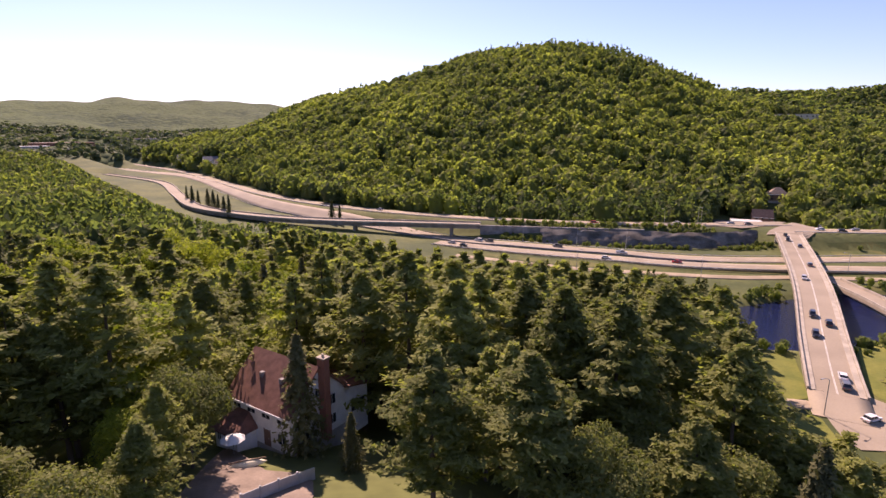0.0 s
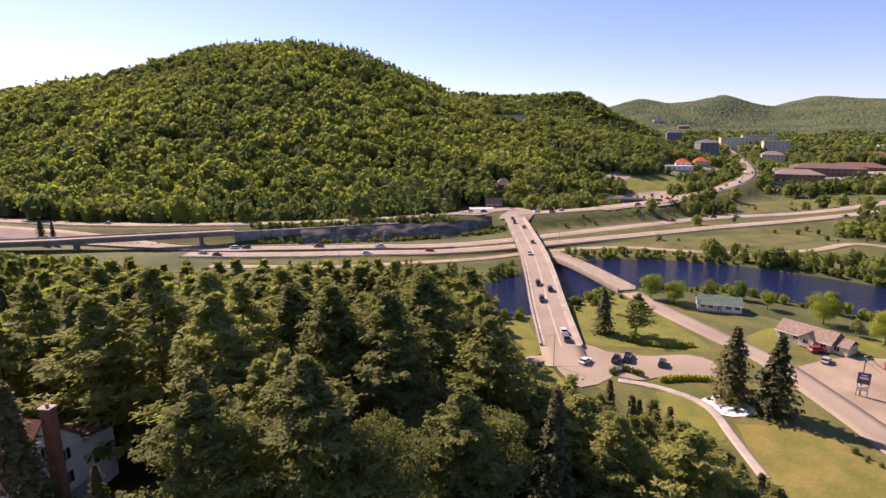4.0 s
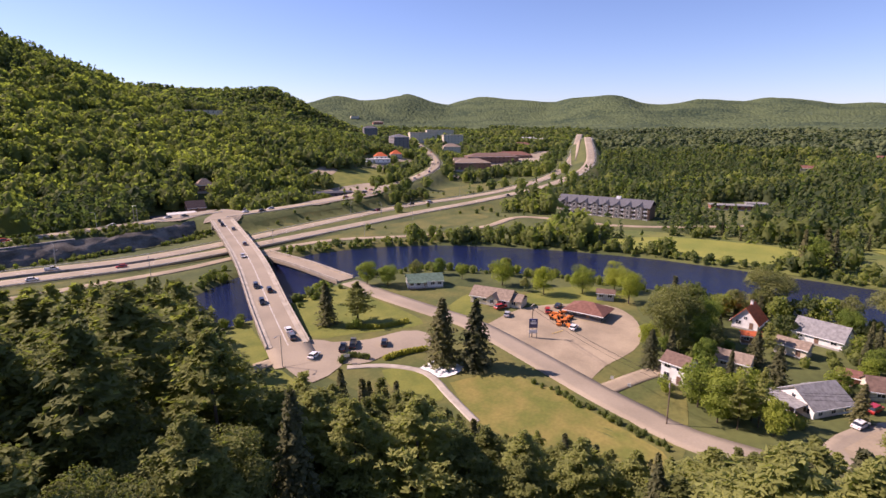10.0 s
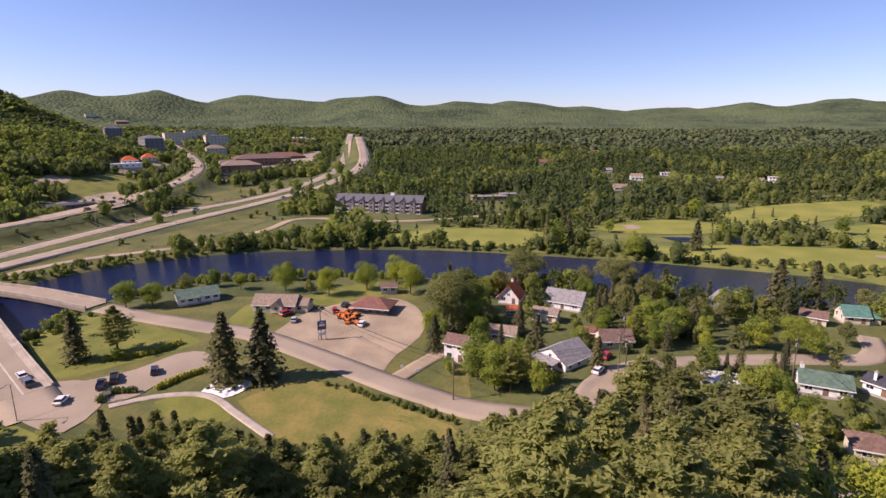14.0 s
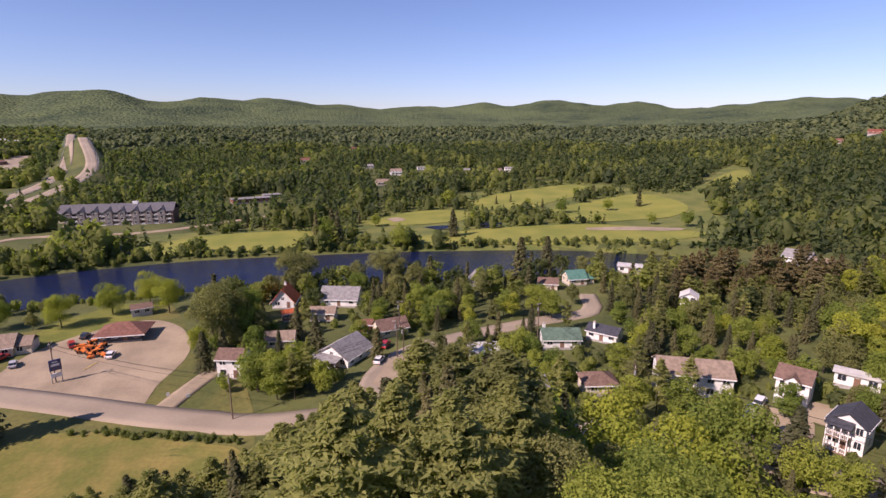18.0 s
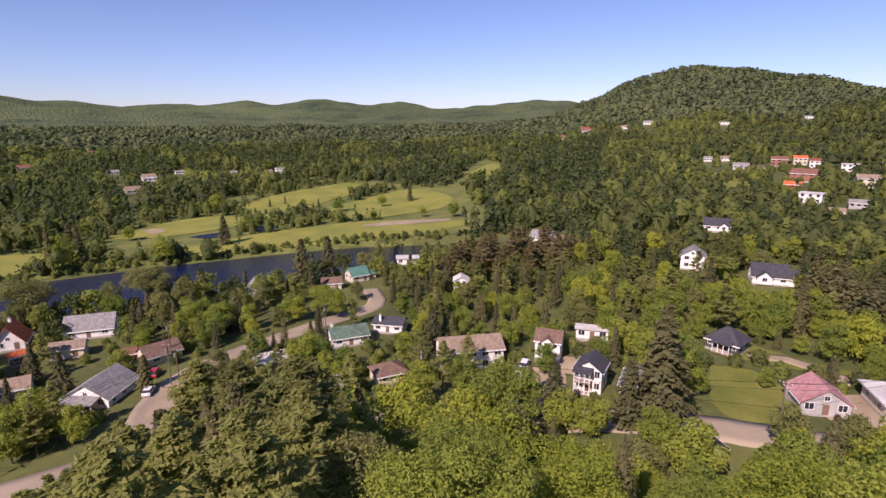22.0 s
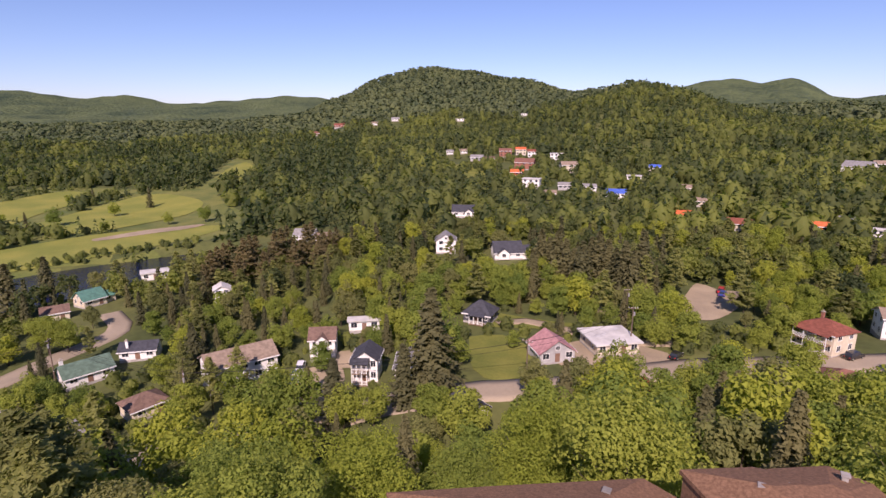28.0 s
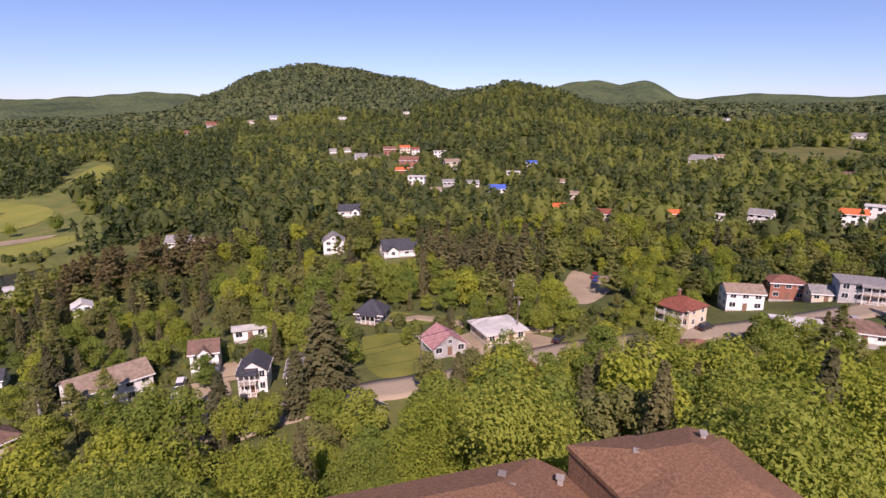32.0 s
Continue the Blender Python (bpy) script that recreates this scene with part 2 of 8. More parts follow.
ROAD_A = spline([(-464.7, 754.6, 8), (-325.1, 655.5, 7), (-254.2, 579.7, 6), (-134.6, 419.8, 3), (-3.5, 316.1, 1), (38.4, 295.3, 1), (85.6, 277.9, 1), (140.3, 260.6, 1), (265.2, 265.3, 1), (339.4, 266.0, 1), (423.6, 240.8, 4), (537.5, 237.2, 10), (665.9, 265.8, 20), (1017.9, 393.4, 44)], 8)
ROAD_B = spline([(-3.8, 298.7, 1), (36.0, 279.6, 1), (80.8, 263.3, 1), (132.9, 247.1, 1), (240.8, 241.2, 1), (305.1, 239.5, 1), (390.6, 222.2, 4), (481.0, 205.7, 10), (613.8, 223.4, 20), (805.7, 298.3, 44)], 8)
FOOT_ROAD = spline([(-608.1, 946.7, 9), (-350.1, 707.4, 9), (-226.6, 560.6, 8), (-144.9, 454.1, 8), (-67.1, 384.4, 8), (5.7, 346.3, 8), (74.0, 326.8, 8), (139.9, 320.6, 8), (204.9, 322.3, 8)], 8)
UP_ROAD = spline([(194.3, 303.4, 8), (241.8, 300.0, 8), (295.9, 298.5, 9), (364.2, 311.0, 10), (474.3, 349.3, 14), (579.0, 415.9, 18), (770.5, 580.4, 24), (934.7, 731.3, 29)], 8)
RAMP = spline([(-399.8, 647.6, 8), (-290.0, 557.7, 8), (-226.2, 463.2, 7), (-177.8, 390.7, 7), (-127.0, 352.6, 7.5), (-77.8, 331.0, 8), (-28.6, 324.1, 8), (21.9, 317.6, 8)], 8)
FRONTAGE = spline([(6.1, 271.3, 0), (60.5, 246.1, 0), (96.2, 237.6, 0), (128.2, 231.5, 0), (164.8, 231.2, 0), (211.0, 222.6, 0), (252.5, 188.2, 0), (297.5, 173.4, 0), (344.2, 168.7, 0), (347.7, 103.5, 0), (380.6, 51.2, 0), (433.3, -5.6, 0)], 6)
BRIDGE = spline([(90.2, 110.9, 0), (96.6, 122.6, 0.5), (111.8, 150.0, 2.5), (144.2, 206.8, 6), (187.6, 291.3, 8)], 6)
STREET = spline([(167.6, 224.0, 0), (157.5, 163.3, 0), (151.1, 134.9, 0), (147.0, 109.9, 0), (143.7, 89.0, 0), (134.0, 65.9, 0), (121.2, 38.8, 0), (116.6, 26.7, 0), (111.1, 16.4, 1), (*polar(96, 108), 2), (*polar(110, 104), 3), (*polar(124, 100), 5), (*polar(134, 96), 7), (57.7, -78.7, 9), (41.6, -92.2, 10), (40.0, -93.0, 10), (23.1, -106.2, 10), (7.8, -122.7, 10), (-18.3, -137.4, 11), (-46.0, -150.8, 13), (-71.8, -166.0, 15), (*polar(210, 215), 18)], 5)
SIDE = spline([(*polar(97, 108), 2), (122.0, -9.6, 2), (140.7, -23.8, 2), (152.4, -60.3, 2), (158.1, -85.4, 2), (175.7, -93.4, 2)], 5)
GRADED = [(ROAD_A, 7.0), (ROAD_B, 7.0), (FOOT_ROAD, 9.0), (UP_ROAD, 9.0), (FRONTAGE, 4.0), (STREET, 5.5), (SIDE, 4.0), (RAMP[:len(RAMP) // 2], 5.5)]
RIVER = spline([(*polar(a, r), w) for a, r, w in ((-60, 330, 22), (-40, 280, 20), (-20, 240, 20), (0, 218, 20), (15, 202, 19), (26, 198, 19), (32, 205, 20), (37, 228, 22), (43, 256, 26), (52, 268, 26), (63, 264, 26), (75, 256, 27), (85, 248, 28), (95, 246, 28), (105, 250, 27), (113, 257, 26), (119, 263, 24), (126, 272, 18))], 8)


def height(x, y):
    """The ground's height at each place."""
    x, y = np.asarray(x, float), np.asarray(y, float)
    r = np.hypot(x, y)
    az = np.degrees(np.arctan2(x, y))
    az = np.where(az < -90, az + 360, az)
    foot = np.interp(az, [-90, -24, -12, 8, 24, 36, 60, 110, 150, 190, 230, 270], [260, 165, 150, 150, 130, 110, 98, 98, 84, 90, 160, 260])
    base = np.interp(az, [-90, -30, 10, 100, 125, 145, 200, 230, 270], [12, 6, 0, 0, 2, 9, 11, 14, 12])
    z = base + (35 - base) * (1 - smooth(r, 10, foot))
    steep = np.interp(az, [-90, -22, -13, 120, 145, 165, 200, 270], [0.0595, 0.0595, 0.035, 0.035, 0.05, 0.075, 0.06, 0.05])
    start = np.interp(az, [-90, -22, -13, 120, 150, 200, 270], [700, 700, 420, 420, 240, 180, 300])
    z = z + steep * (np.clip(r, 0, 1100) - start).clip(0) + 0.032 * (np.clip(r, 1100, 3800) - 1100)
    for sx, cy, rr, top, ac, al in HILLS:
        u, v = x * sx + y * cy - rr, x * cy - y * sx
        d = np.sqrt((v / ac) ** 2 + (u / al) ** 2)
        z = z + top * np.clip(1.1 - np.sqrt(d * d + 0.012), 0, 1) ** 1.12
    # unevenness of the hillsides
    w = smooth(r, 300, 900)
    z = z + w * (5 * np.sin(x / 61 + 1.3 * np.sin(y / 83)) * np.sin(y / 71) + 2.5 * np.sin(x / 27 + y / 39))
    for line, half in GRADED:
        d, zl = near_line(x, y, line)
        k = smooth(d, half, half + 16)
        z = zl * (1 - k) + z * k
    d, hw = near_line(x, y, RIVER)
    k = smooth(d, hw - 6, hw + 4)
    z = -4.0 * (1 - k) + z * k
    return z
# -- end of ground shape


# -- mesh tools
def mesh_of(name, verts, faces, mat=None, smooth_shade=False):
    me = bpy.data.meshes.new(name)
    me.from_pydata([tuple(v) for v in verts], [], [tuple(f) for f in faces])
    if mat:
        me.materials.append(mat)
    if smooth_shade:
        me.polygons.foreach_set("use_smooth", [True] * len(me.polygons))
    me.update()
    return me


def quick_mesh(name, verts, quads, mat, tone=None, smooth_shade=False):
    """A large mesh of quads from arrays."""
    me = bpy.data.meshes.new(name)
    nv, nq = len(verts), len(quads)
    k = quads.shape[1]
    me.vertices.add(nv)
    me.vertices.foreach_set("co", np.asarray(verts, np.float32).ravel())
    me.loops.add(nq * k)
    me.loops.foreach_set("vertex_index", np.asarray(quads, np.int32).ravel())
    me.polygons.add(nq)
    me.polygons.foreach_set("loop_start", np.arange(nq, dtype=np.int32) * k)
    if smooth_shade:
        me.polygons.foreach_set("use_smooth", np.ones(nq, bool))
    if tone is not None:
        at = me.attributes.new("tone", "FLOAT", "POINT")
        at.data.foreach_set("value", np.asarray(tone, np.float32))
    me.materials.append(mat)
    me.update(calc_edges=True)
    me.validate()
    return me


class Shape:
    """Collects boxes and other solids into one mesh."""

    def __init__(self):
        self.v, self.f = [], []

    def add(self, verts, faces):
        n = len(self.v)
        self.v += [tuple(p) for p in verts]
        self.f += [tuple(i + n for i in f) for f in faces]
        return self

    def box(self, x0, y0, z0, x1, y1, z1):
        return self.add([(x0, y0, z0), (x1, y0, z0), (x1, y1, z0), (x0, y1, z0), (x0, y0, z1), (x1, y0, z1), (x1, y1, z1), (x0, y1, z1)],
                        [(3, 2, 1, 0), (4, 5, 6, 7), (0, 1, 5, 4), (1, 2, 6, 5), (2, 3, 7, 6), (3, 0, 4, 7)])

    def prism(self, outline, z0, z1):
        """An upright solid on an outline (counter-clockwise x, y)."""
        n = len(outline)
        return self.add([(x, y, z0) for x, y in outline] + [(x, y, z1) for x, y in outline],
                        [tuple(range(n - 1, -1, -1)), tuple(range(n, 2 * n))] + [(i, (i + 1) % n, (i + 1) % n + n, i + n) for i in range(n)])

    def slab(self, corners, thick):
        """A sloping sheet with thickness, from its top corners."""
        n = len(corners)
        return self.add([(x, y, z - thick) for x, y, z in corners] + list(corners),
                        [tuple(range(n - 1, -1, -1)), tuple(range(n, 2 * n))] + [(i, (i + 1) % n, (i + 1) % n + n, i + n) for i in range(n)])

    def tube(self, p, q, r0, r1, sides=6):
        p, q = Vector(p), Vector(q)
        w = (q - p).normalized()
        a = w.orthogonal().normalized()
        b = w.cross(a)
        ring = [(math.cos(2 * math.pi * i / sides), math.sin(2 * math.pi * i / sides)) for i in range(sides)]
        return self.add([p + (a * c + b * s) * r0 for c, s in ring] + [q + (a * c + b * s) * r1 for c, s in ring],
                        [tuple(range(sides - 1, -1, -1)), tuple(range(sides, 2 * sides))] + [(i, (i + 1) % sides, (i + 1) % sides + sides, i + sides) for i in range(sides)])

    def mesh(self, name, mat):
        return mesh_of(name, self.v, self.f, mat)


def part(name, shape, mat, parent=None, label="", at=None):
    """Links a shape, or a mesh that is shared, as one object under a thing or under a part."""
    me = shape.mesh(name, mat) if isinstance(shape, Shape) else shape
    ob = new(name, me)
    if parent:
        ob.parent = parent
    if at is not None:
        ob.matrix_basis = at
    return tagged(ob, label) if label else ob


def thing(name, label, category, at, group="", kind=""):
    ob = new(name)
    ob.empty_display_size = 0.5
    ob.matrix_basis = at
    return tagged(ob, label, category, group, kind)


def ground_z(x, y):
    return float(height(np.array([x]), np.array([y]))[0])


# -- the ground: one sheet to the horizon
def build_ground():
    na, radii = 640, np.concatenate([np.linspace(2, 60, 24), np.geomspace(62, 4900, 250)])
    a = np.linspace(0, 2 * math.pi, na, endpoint=False)
    R, A = np.meshgrid(radii, a, indexing="ij")
    X, Y = R * np.sin(A), R * np.cos(A)
    Z = height(X.ravel(), Y.ravel())
    verts = np.column_stack([X.ravel(), Y.ravel(), Z])
    i, j = np.meshgrid(np.arange(len(radii) - 1), np.arange(na), indexing="ij")
    jn = (j + 1) % na
    quads = np.stack([i * na + j, i * na + jn, (i + 1) * na + jn, (i + 1) * na + j], -1).reshape(-1, 4)[:, ::-1]
    ob = new("ground", quick_mesh("ground", verts, quads, M_GROUND, smooth_shade=True))
    ob.data.materials.append(M_FARWOOD)
    ob.data.polygons.foreach_set("material_index", (np.repeat(radii[:-1], na) > 880).astype(np.int32))
    tagged(ob, "wooded valley ground with green undergrowth and bare earth", "ground", kind="structure")
    centre = new("ground_centre", mesh_of("ground_centre", [(2.1 * math.sin(k * 0.3927), 2.1 * math.cos(k * 0.3927), 34.995) for k in range(16)], [range(15, -1, -1)], M_GROUND))
    tagged(centre, "patch of earth on the hilltop", "ground", kind="structure")


build_ground()


def ribbon(name, line, width, mat, label, lift=0.25, follow=False, thick=0.4, across=4, offset=0.0, kind="structure", category="road", deck=False):
    """A strip along a line: on the ground (follow) or at the line's own height."""
    d = np.gradient(line[:, :2], axis=0)
    d /= np.linalg.norm(d, axis=1)[:, None]
    nrm = np.column_stack([d[:, 1], -d[:, 0]])
    us = np.linspace(-0.5, 0.5, across + 1) * width + offset
    pts = line[:, None, :2] + nrm[:, None, :] * us[None, :, None]
    z = height(pts[..., 0].ravel(), pts[..., 1].ravel()).reshape(pts.shape[:2]) if follow else np.repeat(line[:, 2:3], across + 1, 1)
    if category == "road" and not follow and not deck:
        z = np.maximum(z, height(pts[..., 0].ravel(), pts[..., 1].ravel()).reshape(pts.shape[:2]))
    top = np.dstack([pts, z + lift])
    n, m = top.shape[:2]
    low = top[:, [0, -1]].copy()
    low[..., 2] -= thick + lift
    verts = np.vstack([top.reshape(-1, 3), low.reshape(-1, 3)])
    q = []
    for i in range(n - 1):
        for j in range(m - 1):
            q.append((i * m + j, i * m + j + 1, (i + 1) * m + j + 1, (i + 1) * m + j))
        b = n * m
        q.append((b + 2 * i, i * m, (i + 1) * m, b + 2 * i + 2))
        q.append((i * m + m - 1, b + 2 * i + 1, b + 2 * i + 3, (i + 1) * m + m - 1))
    ob = new(name, quick_mesh(name, verts, np.array(q)[:, ::-1], mat))
    return tagged(ob, label, category, kind=kind)


def loft(line, nrm, o0, o1, z0, z1):
    """One closed bar along a line, between two offsets and two heights."""
    s = Shape()
    n = len(line)
    v = []
    for a, m in zip(line, nrm):
        for o, z in ((o0, z0), (o1, z0), (o1, z1), (o0, z1)):
            v.append(tuple(a + m * o + np.array((0, 0, z))))
    f = [(3, 2, 1, 0), tuple(4 * (n - 1) + k for k in range(4))]
    for i in range(n - 1):
        for k in range(4):
            f.append((4 * i + k, 4 * i + (k + 1) % 4, 4 * i + 4 + (k + 1) % 4, 4 * i + 4 + k))
    return s.add(v, f)


PATCHES = []


def patch(name, outline, mat, label, lift=0.12, kind="structure", category="ground", rings=10, step=4.0):
    """A sheet draped on the ground inside a smooth outline."""
    pts = [(x, y, 0) for x, y in zip(outline[::2], outline[1::2])]
    edge = spline(pts + pts[:1], step)[:-1, :2]
    PATCHES.append(edge)
    c = edge.mean(0)
    f = np.linspace(0, 1, rings + 1)[1:] ** 0.8
    p = c + (edge - c)[None] * f[:, None, None]
    allp = np.vstack([c[None], p.reshape(-1, 2)])
    z = height(allp[:, 0], allp[:, 1]) + lift
    n = len(edge)
    faces = [(0, 1 + i, 1 + (i + 1) % n) for i in range(n)]
    for k in range(rings - 1):
        for i in range(n):
            a, b = 1 + k * n + i, 1 + k * n + (i + 1) % n
            faces.append((a, a + n, b + n, b))
    me = mesh_of(name, np.column_stack([allp, z]), faces, mat)
    if me.polygons[0].normal.z < 0:
        me.flip_normals()
    return tagged(new(name, me), label, category, kind=kind)


ribbon("road_highway_north", ROAD_A, 11, M_PALE, "pale two-lane highway carriageway with worn surface")
ribbon("road_highway_south", ROAD_B, 11, M_PALE, "pale two-lane highway carriageway with worn surface")
ribbon("road_hill_foot", FOOT_ROAD, 11, M_PALE, "pale road along the foot of the wooded mountain")
ribbon("road_uphill", UP_ROAD, 11.5, M_PALE, "wide pale road climbing towards the town")
ribbon("road_frontage", FRONTAGE, 6, M_GRAVEL, "tan service road beside the river")
ribbon("road_street", STREET, 8.5, M_PALE, "pale worn village street", follow=True)
ribbon("road_side_street", SIDE, 6.5, M_PALE, "pale side street between the cottages", follow=True, lift=0.21)
ribbon("water", np.array([(-420, 20, -1.5), (0, 20, -1.5), (460, 20, -1.5)]), 760, M_WATER, "dark blue still river between green banks", lift=0.0, thick=0.3, category="river", across=2)


# -- road markings, rails and barriers
def dashes(name, line, offset, mat, label, dash=3.0, gap=9.0, width=0.15, lift=0.27):
    """Painted lines on a road, as one thin piece."""
    d = np.gradient(line[:, :2], axis=0)
    d /= np.linalg.norm(d, axis=1)[:, None]
    s = np.concatenate([[0], np.cumsum(np.linalg.norm(np.diff(line[:, :2], axis=0), axis=1))])
    shape = Shape()
    at = 2.0
    while at + dash < s[-1]:
        q = []
        for u in (at, at + dash):
            x, y, z = (np.interp(u, s, line[:, k]) for k in range(3))
            dx, dy = np.interp(u, s, d[:, 0]), np.interp(u, s, d[:, 1])
            q += [(x + dy * (offset - width), y - dx * (offset - width), z + lift), (x + dy * (offset + width), y - dx * (offset + width), z + lift)]
        shape.add([q[0], q[1], q[3], q[2]], [(0, 1, 2, 3)])
        at += dash + gap
    return tagged(part(name, shape, mat), label, "road marking", kind="stuff")


for nm, line in (("north", ROAD_A), ("south", ROAD_B)):
    dashes("lane_line_" + nm, line, 0, M_PAINTLINE, "broken white lane line on the highway", 4, 8)
    dashes("edge_line_" + nm, line, 4.9, M_PAINTLINE, "white edge line on the highway", 7.9, 0.1, 0.09)
dashes("centre_line", UP_ROAD, 0, M_YELLOWLINE, "double yellow centre line", 7.9, 0.1, 0.12)
dashes("centre_line_hill_foot", FOOT_ROAD, 0, M_YELLOWLINE, "yellow centre line", 7.9, 0.1, 0.12)


def rail(name, line, offset, label, post_gap=4.0, tall=0.75):
    """A steel guard rail with its posts."""
    d = np.gradient(line[:, :2], axis=0)
    d /= np.linalg.norm(d, axis=1)[:, None]
    p = np.column_stack([line[:, 0] + d[:, 1] * offset, line[:, 1] - d[:, 0] * offset, line[:, 2]])
    top = thing(name, label, "guard rail", Matrix(), kind="structure")
    beam, posts = Shape(), Shape()
    for a, b in zip(p[:-1], p[1:]):
        beam.tube((a[0], a[1], a[2] + tall), (b[0], b[1], b[2] + tall), 0.2, 0.2, 4)
        n = max(1, int(np.linalg.norm(b - a) / post_gap))
        for k in range(n):
            c = a + (b - a) * k / n
            posts.box(c[0] - 0.07, c[1] - 0.07, c[2] - 0.3, c[0] + 0.07, c[1] + 0.07, c[2] + tall)
    part("beam", beam, M_STEEL, top)
    part("posts", posts, M_POLE, top)


rail("guard_rail", ROAD_A, -6.2, "galvanised steel guard rail beside the highway")
rail("guard_rail", ROAD_B, 6.2, "galvanised steel guard rail beside the highway")
rail("guard_rail", FOOT_ROAD, 6.0, "galvanised steel guard rail above the rock cut")
k = int(len(UP_ROAD) * 0.45)
rail("guard_rail", UP_ROAD[:k], 7.4, "galvanised steel guard rail above the grass bank")

mid = (ROAD_A[40:95] + 0) if len(ROAD_A) > 95 else ROAD_A
shape = Shape()
dm = np.gradient(mid[:, :2], axis=0)
dm /= np.linalg.norm(dm, axis=1)[:, None]
mb = np.column_stack([mid[:, 0] + dm[:, 1] * 6.6, mid[:, 1] - dm[:, 0] * 6.6, mid[:, 2]])
for a, b in zip(mb[:-1], mb[1:]):
    w = Vector((b[1] - a[1], a[0] - b[0])).normalized() * 0.3
    shape.slab([(a[0] - w.x, a[1] - w.y, a[2] + 1.0), (b[0] - w.x, b[1] - w.y, b[2] + 1.0), (b[0] + w.x, b[1] + w.y, b[2] + 1.0), (a[0] + w.x, a[1] + w.y, a[2] + 1.0)], 1.0)
tagged(part("median_barrier", shape, M_DARKCON), "low grey concrete median barrier of the highway", "barrier", kind="structure")


# -- the long bridge
def bridge():
    top = thing("road_bridge", "long pale concrete road bridge over the river and the highway", "bridge", Matrix())
    line = BRIDGE[2:]
    d = np.gradient(line[:, :2], axis=0)
    d /= np.linalg.norm(d, axis=1)[:, None]
    nrm = np.column_stack([d[:, 1], -d[:, 0], np.zeros(len(d))])

    def strip(o0, o1, z0, z1):
        return loft(line, nrm, o0, o1, z0, z1)

    part("deck", strip(-6.4, 6.4, -1.0, 0.26), M_PALE, top, "pale concrete carriageway")
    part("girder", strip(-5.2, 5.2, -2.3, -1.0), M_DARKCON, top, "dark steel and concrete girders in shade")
    for o in (-6.4, 5.9):
        part("parapet", strip(o, o + 0.5, -1.1, 0.95), M_CONCRETE, top, "pale concrete parapet")
    for o in (-5.85, 4.4):
        part("sidewalk", strip(o, o + 1.4, 0.2, 0.42), M_CONCRETE, top, "raised pale concrete walkway")
    s = Shape()
    for i in range(0, len(line) - 1):
        for o in (-0.12, 0.12):
            a, b = line[i] + nrm[i] * o, line[i + 1] + nrm[i + 1] * o
            w = nrm[i] * 0.06
            s.add([tuple(a - w + (0, 0, 0.275)), tuple(a + w + (0, 0, 0.275)), tuple(b + w + (0, 0, 0.275)), tuple(b - w + (0, 0, 0.275))], [(0, 1, 2, 3)])
    part("centre_line", s, M_PAINTLINE, top, "pale double centre line")
    for f in (0.30, 0.52, 0.74):
        i = int(f * (len(line) - 1))
        c, n = line[i], nrm[i]
        g = min(ground_z(c[0], c[1]), -2.0) - 1
        for o in (-3.6, 0, 3.6):
            p = c + n * o
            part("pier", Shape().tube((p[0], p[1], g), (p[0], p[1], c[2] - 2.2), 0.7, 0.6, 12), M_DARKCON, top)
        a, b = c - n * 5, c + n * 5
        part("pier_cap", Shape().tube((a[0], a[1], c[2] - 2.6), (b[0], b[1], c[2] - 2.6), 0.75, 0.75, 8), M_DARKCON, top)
    for i, dirn in ((0, 1), (len(line) - 1, -1)):
        c = line[i] + np.array([d[i][0], d[i][1], 0]) * 2 * dirn
        n = nrm[i]
        f = np.array([d[i][0], d[i][1], 0]) * 1.2
        o = [tuple((c - n * 6.2 - f)[:2]), tuple((c + n * 6.2 - f)[:2]), tuple((c + n * 6.2 + f)[:2]), tuple((c - n * 6.2 + f)[:2])]
        part("abutment", Shape().prism(o, -4, c[2] - 1.1), M_DARKCON, top)


bridge()
ribbon("road_bridge_approach", BRIDGE[:5], 12.6, M_PALE, "pale road running onto the bridge", deck=True, lift=0.24, thick=2.0)


# -- the older low bridge
def low_bridge():
    top = thing("old_bridge", "old low concrete bridge with pale solid parapets and weathered piers", "bridge", Matrix())
    line = spline([(166.9, 226.8, 0.3), (163.5, 194.2, 0.4), (157.2, 159.6, -0.03)], 6)
    d = np.gradient(line[:, :2], axis=0)
    d /= np.linalg.norm(d, axis=1)[:, None]
    nrm = np.column_stack([d[:, 1], -d[:, 0], np.zeros(len(d))])
    for nm, o0, o1, z0, z1, m in (("deck", -4.2, 4.2, -0.9, 0.3, M_PALE), ("parapet", -4.2, -3.8, 0.3, 1.35, M_CONCRETE), ("parapet", 3.8, 4.2, 0.3, 1.35, M_CONCRETE), ("girder", -3.4, 3.4, -1.7, -0.9, M_DARKCON)):
        s = loft(line, nrm, o0, o1, z0, z1)
        part(nm, s, m, top)
    for f in (0.25, 0.6, 0.97):
        i = int(f * (len(line) - 1))
        c, n, t = line[i], nrm[i], np.array([d[i][0], d[i][1], 0])
        o = [tuple((c + n * a + t * b)[:2]) for a, b in ((-4.2, -0.7), (4.2, -0.7), (4.2, 0.7), (-4.2, 0.7))]
        part("pier", Shape().prism(o, -6, -1.6), M_DARKCON, top)


low_bridge()


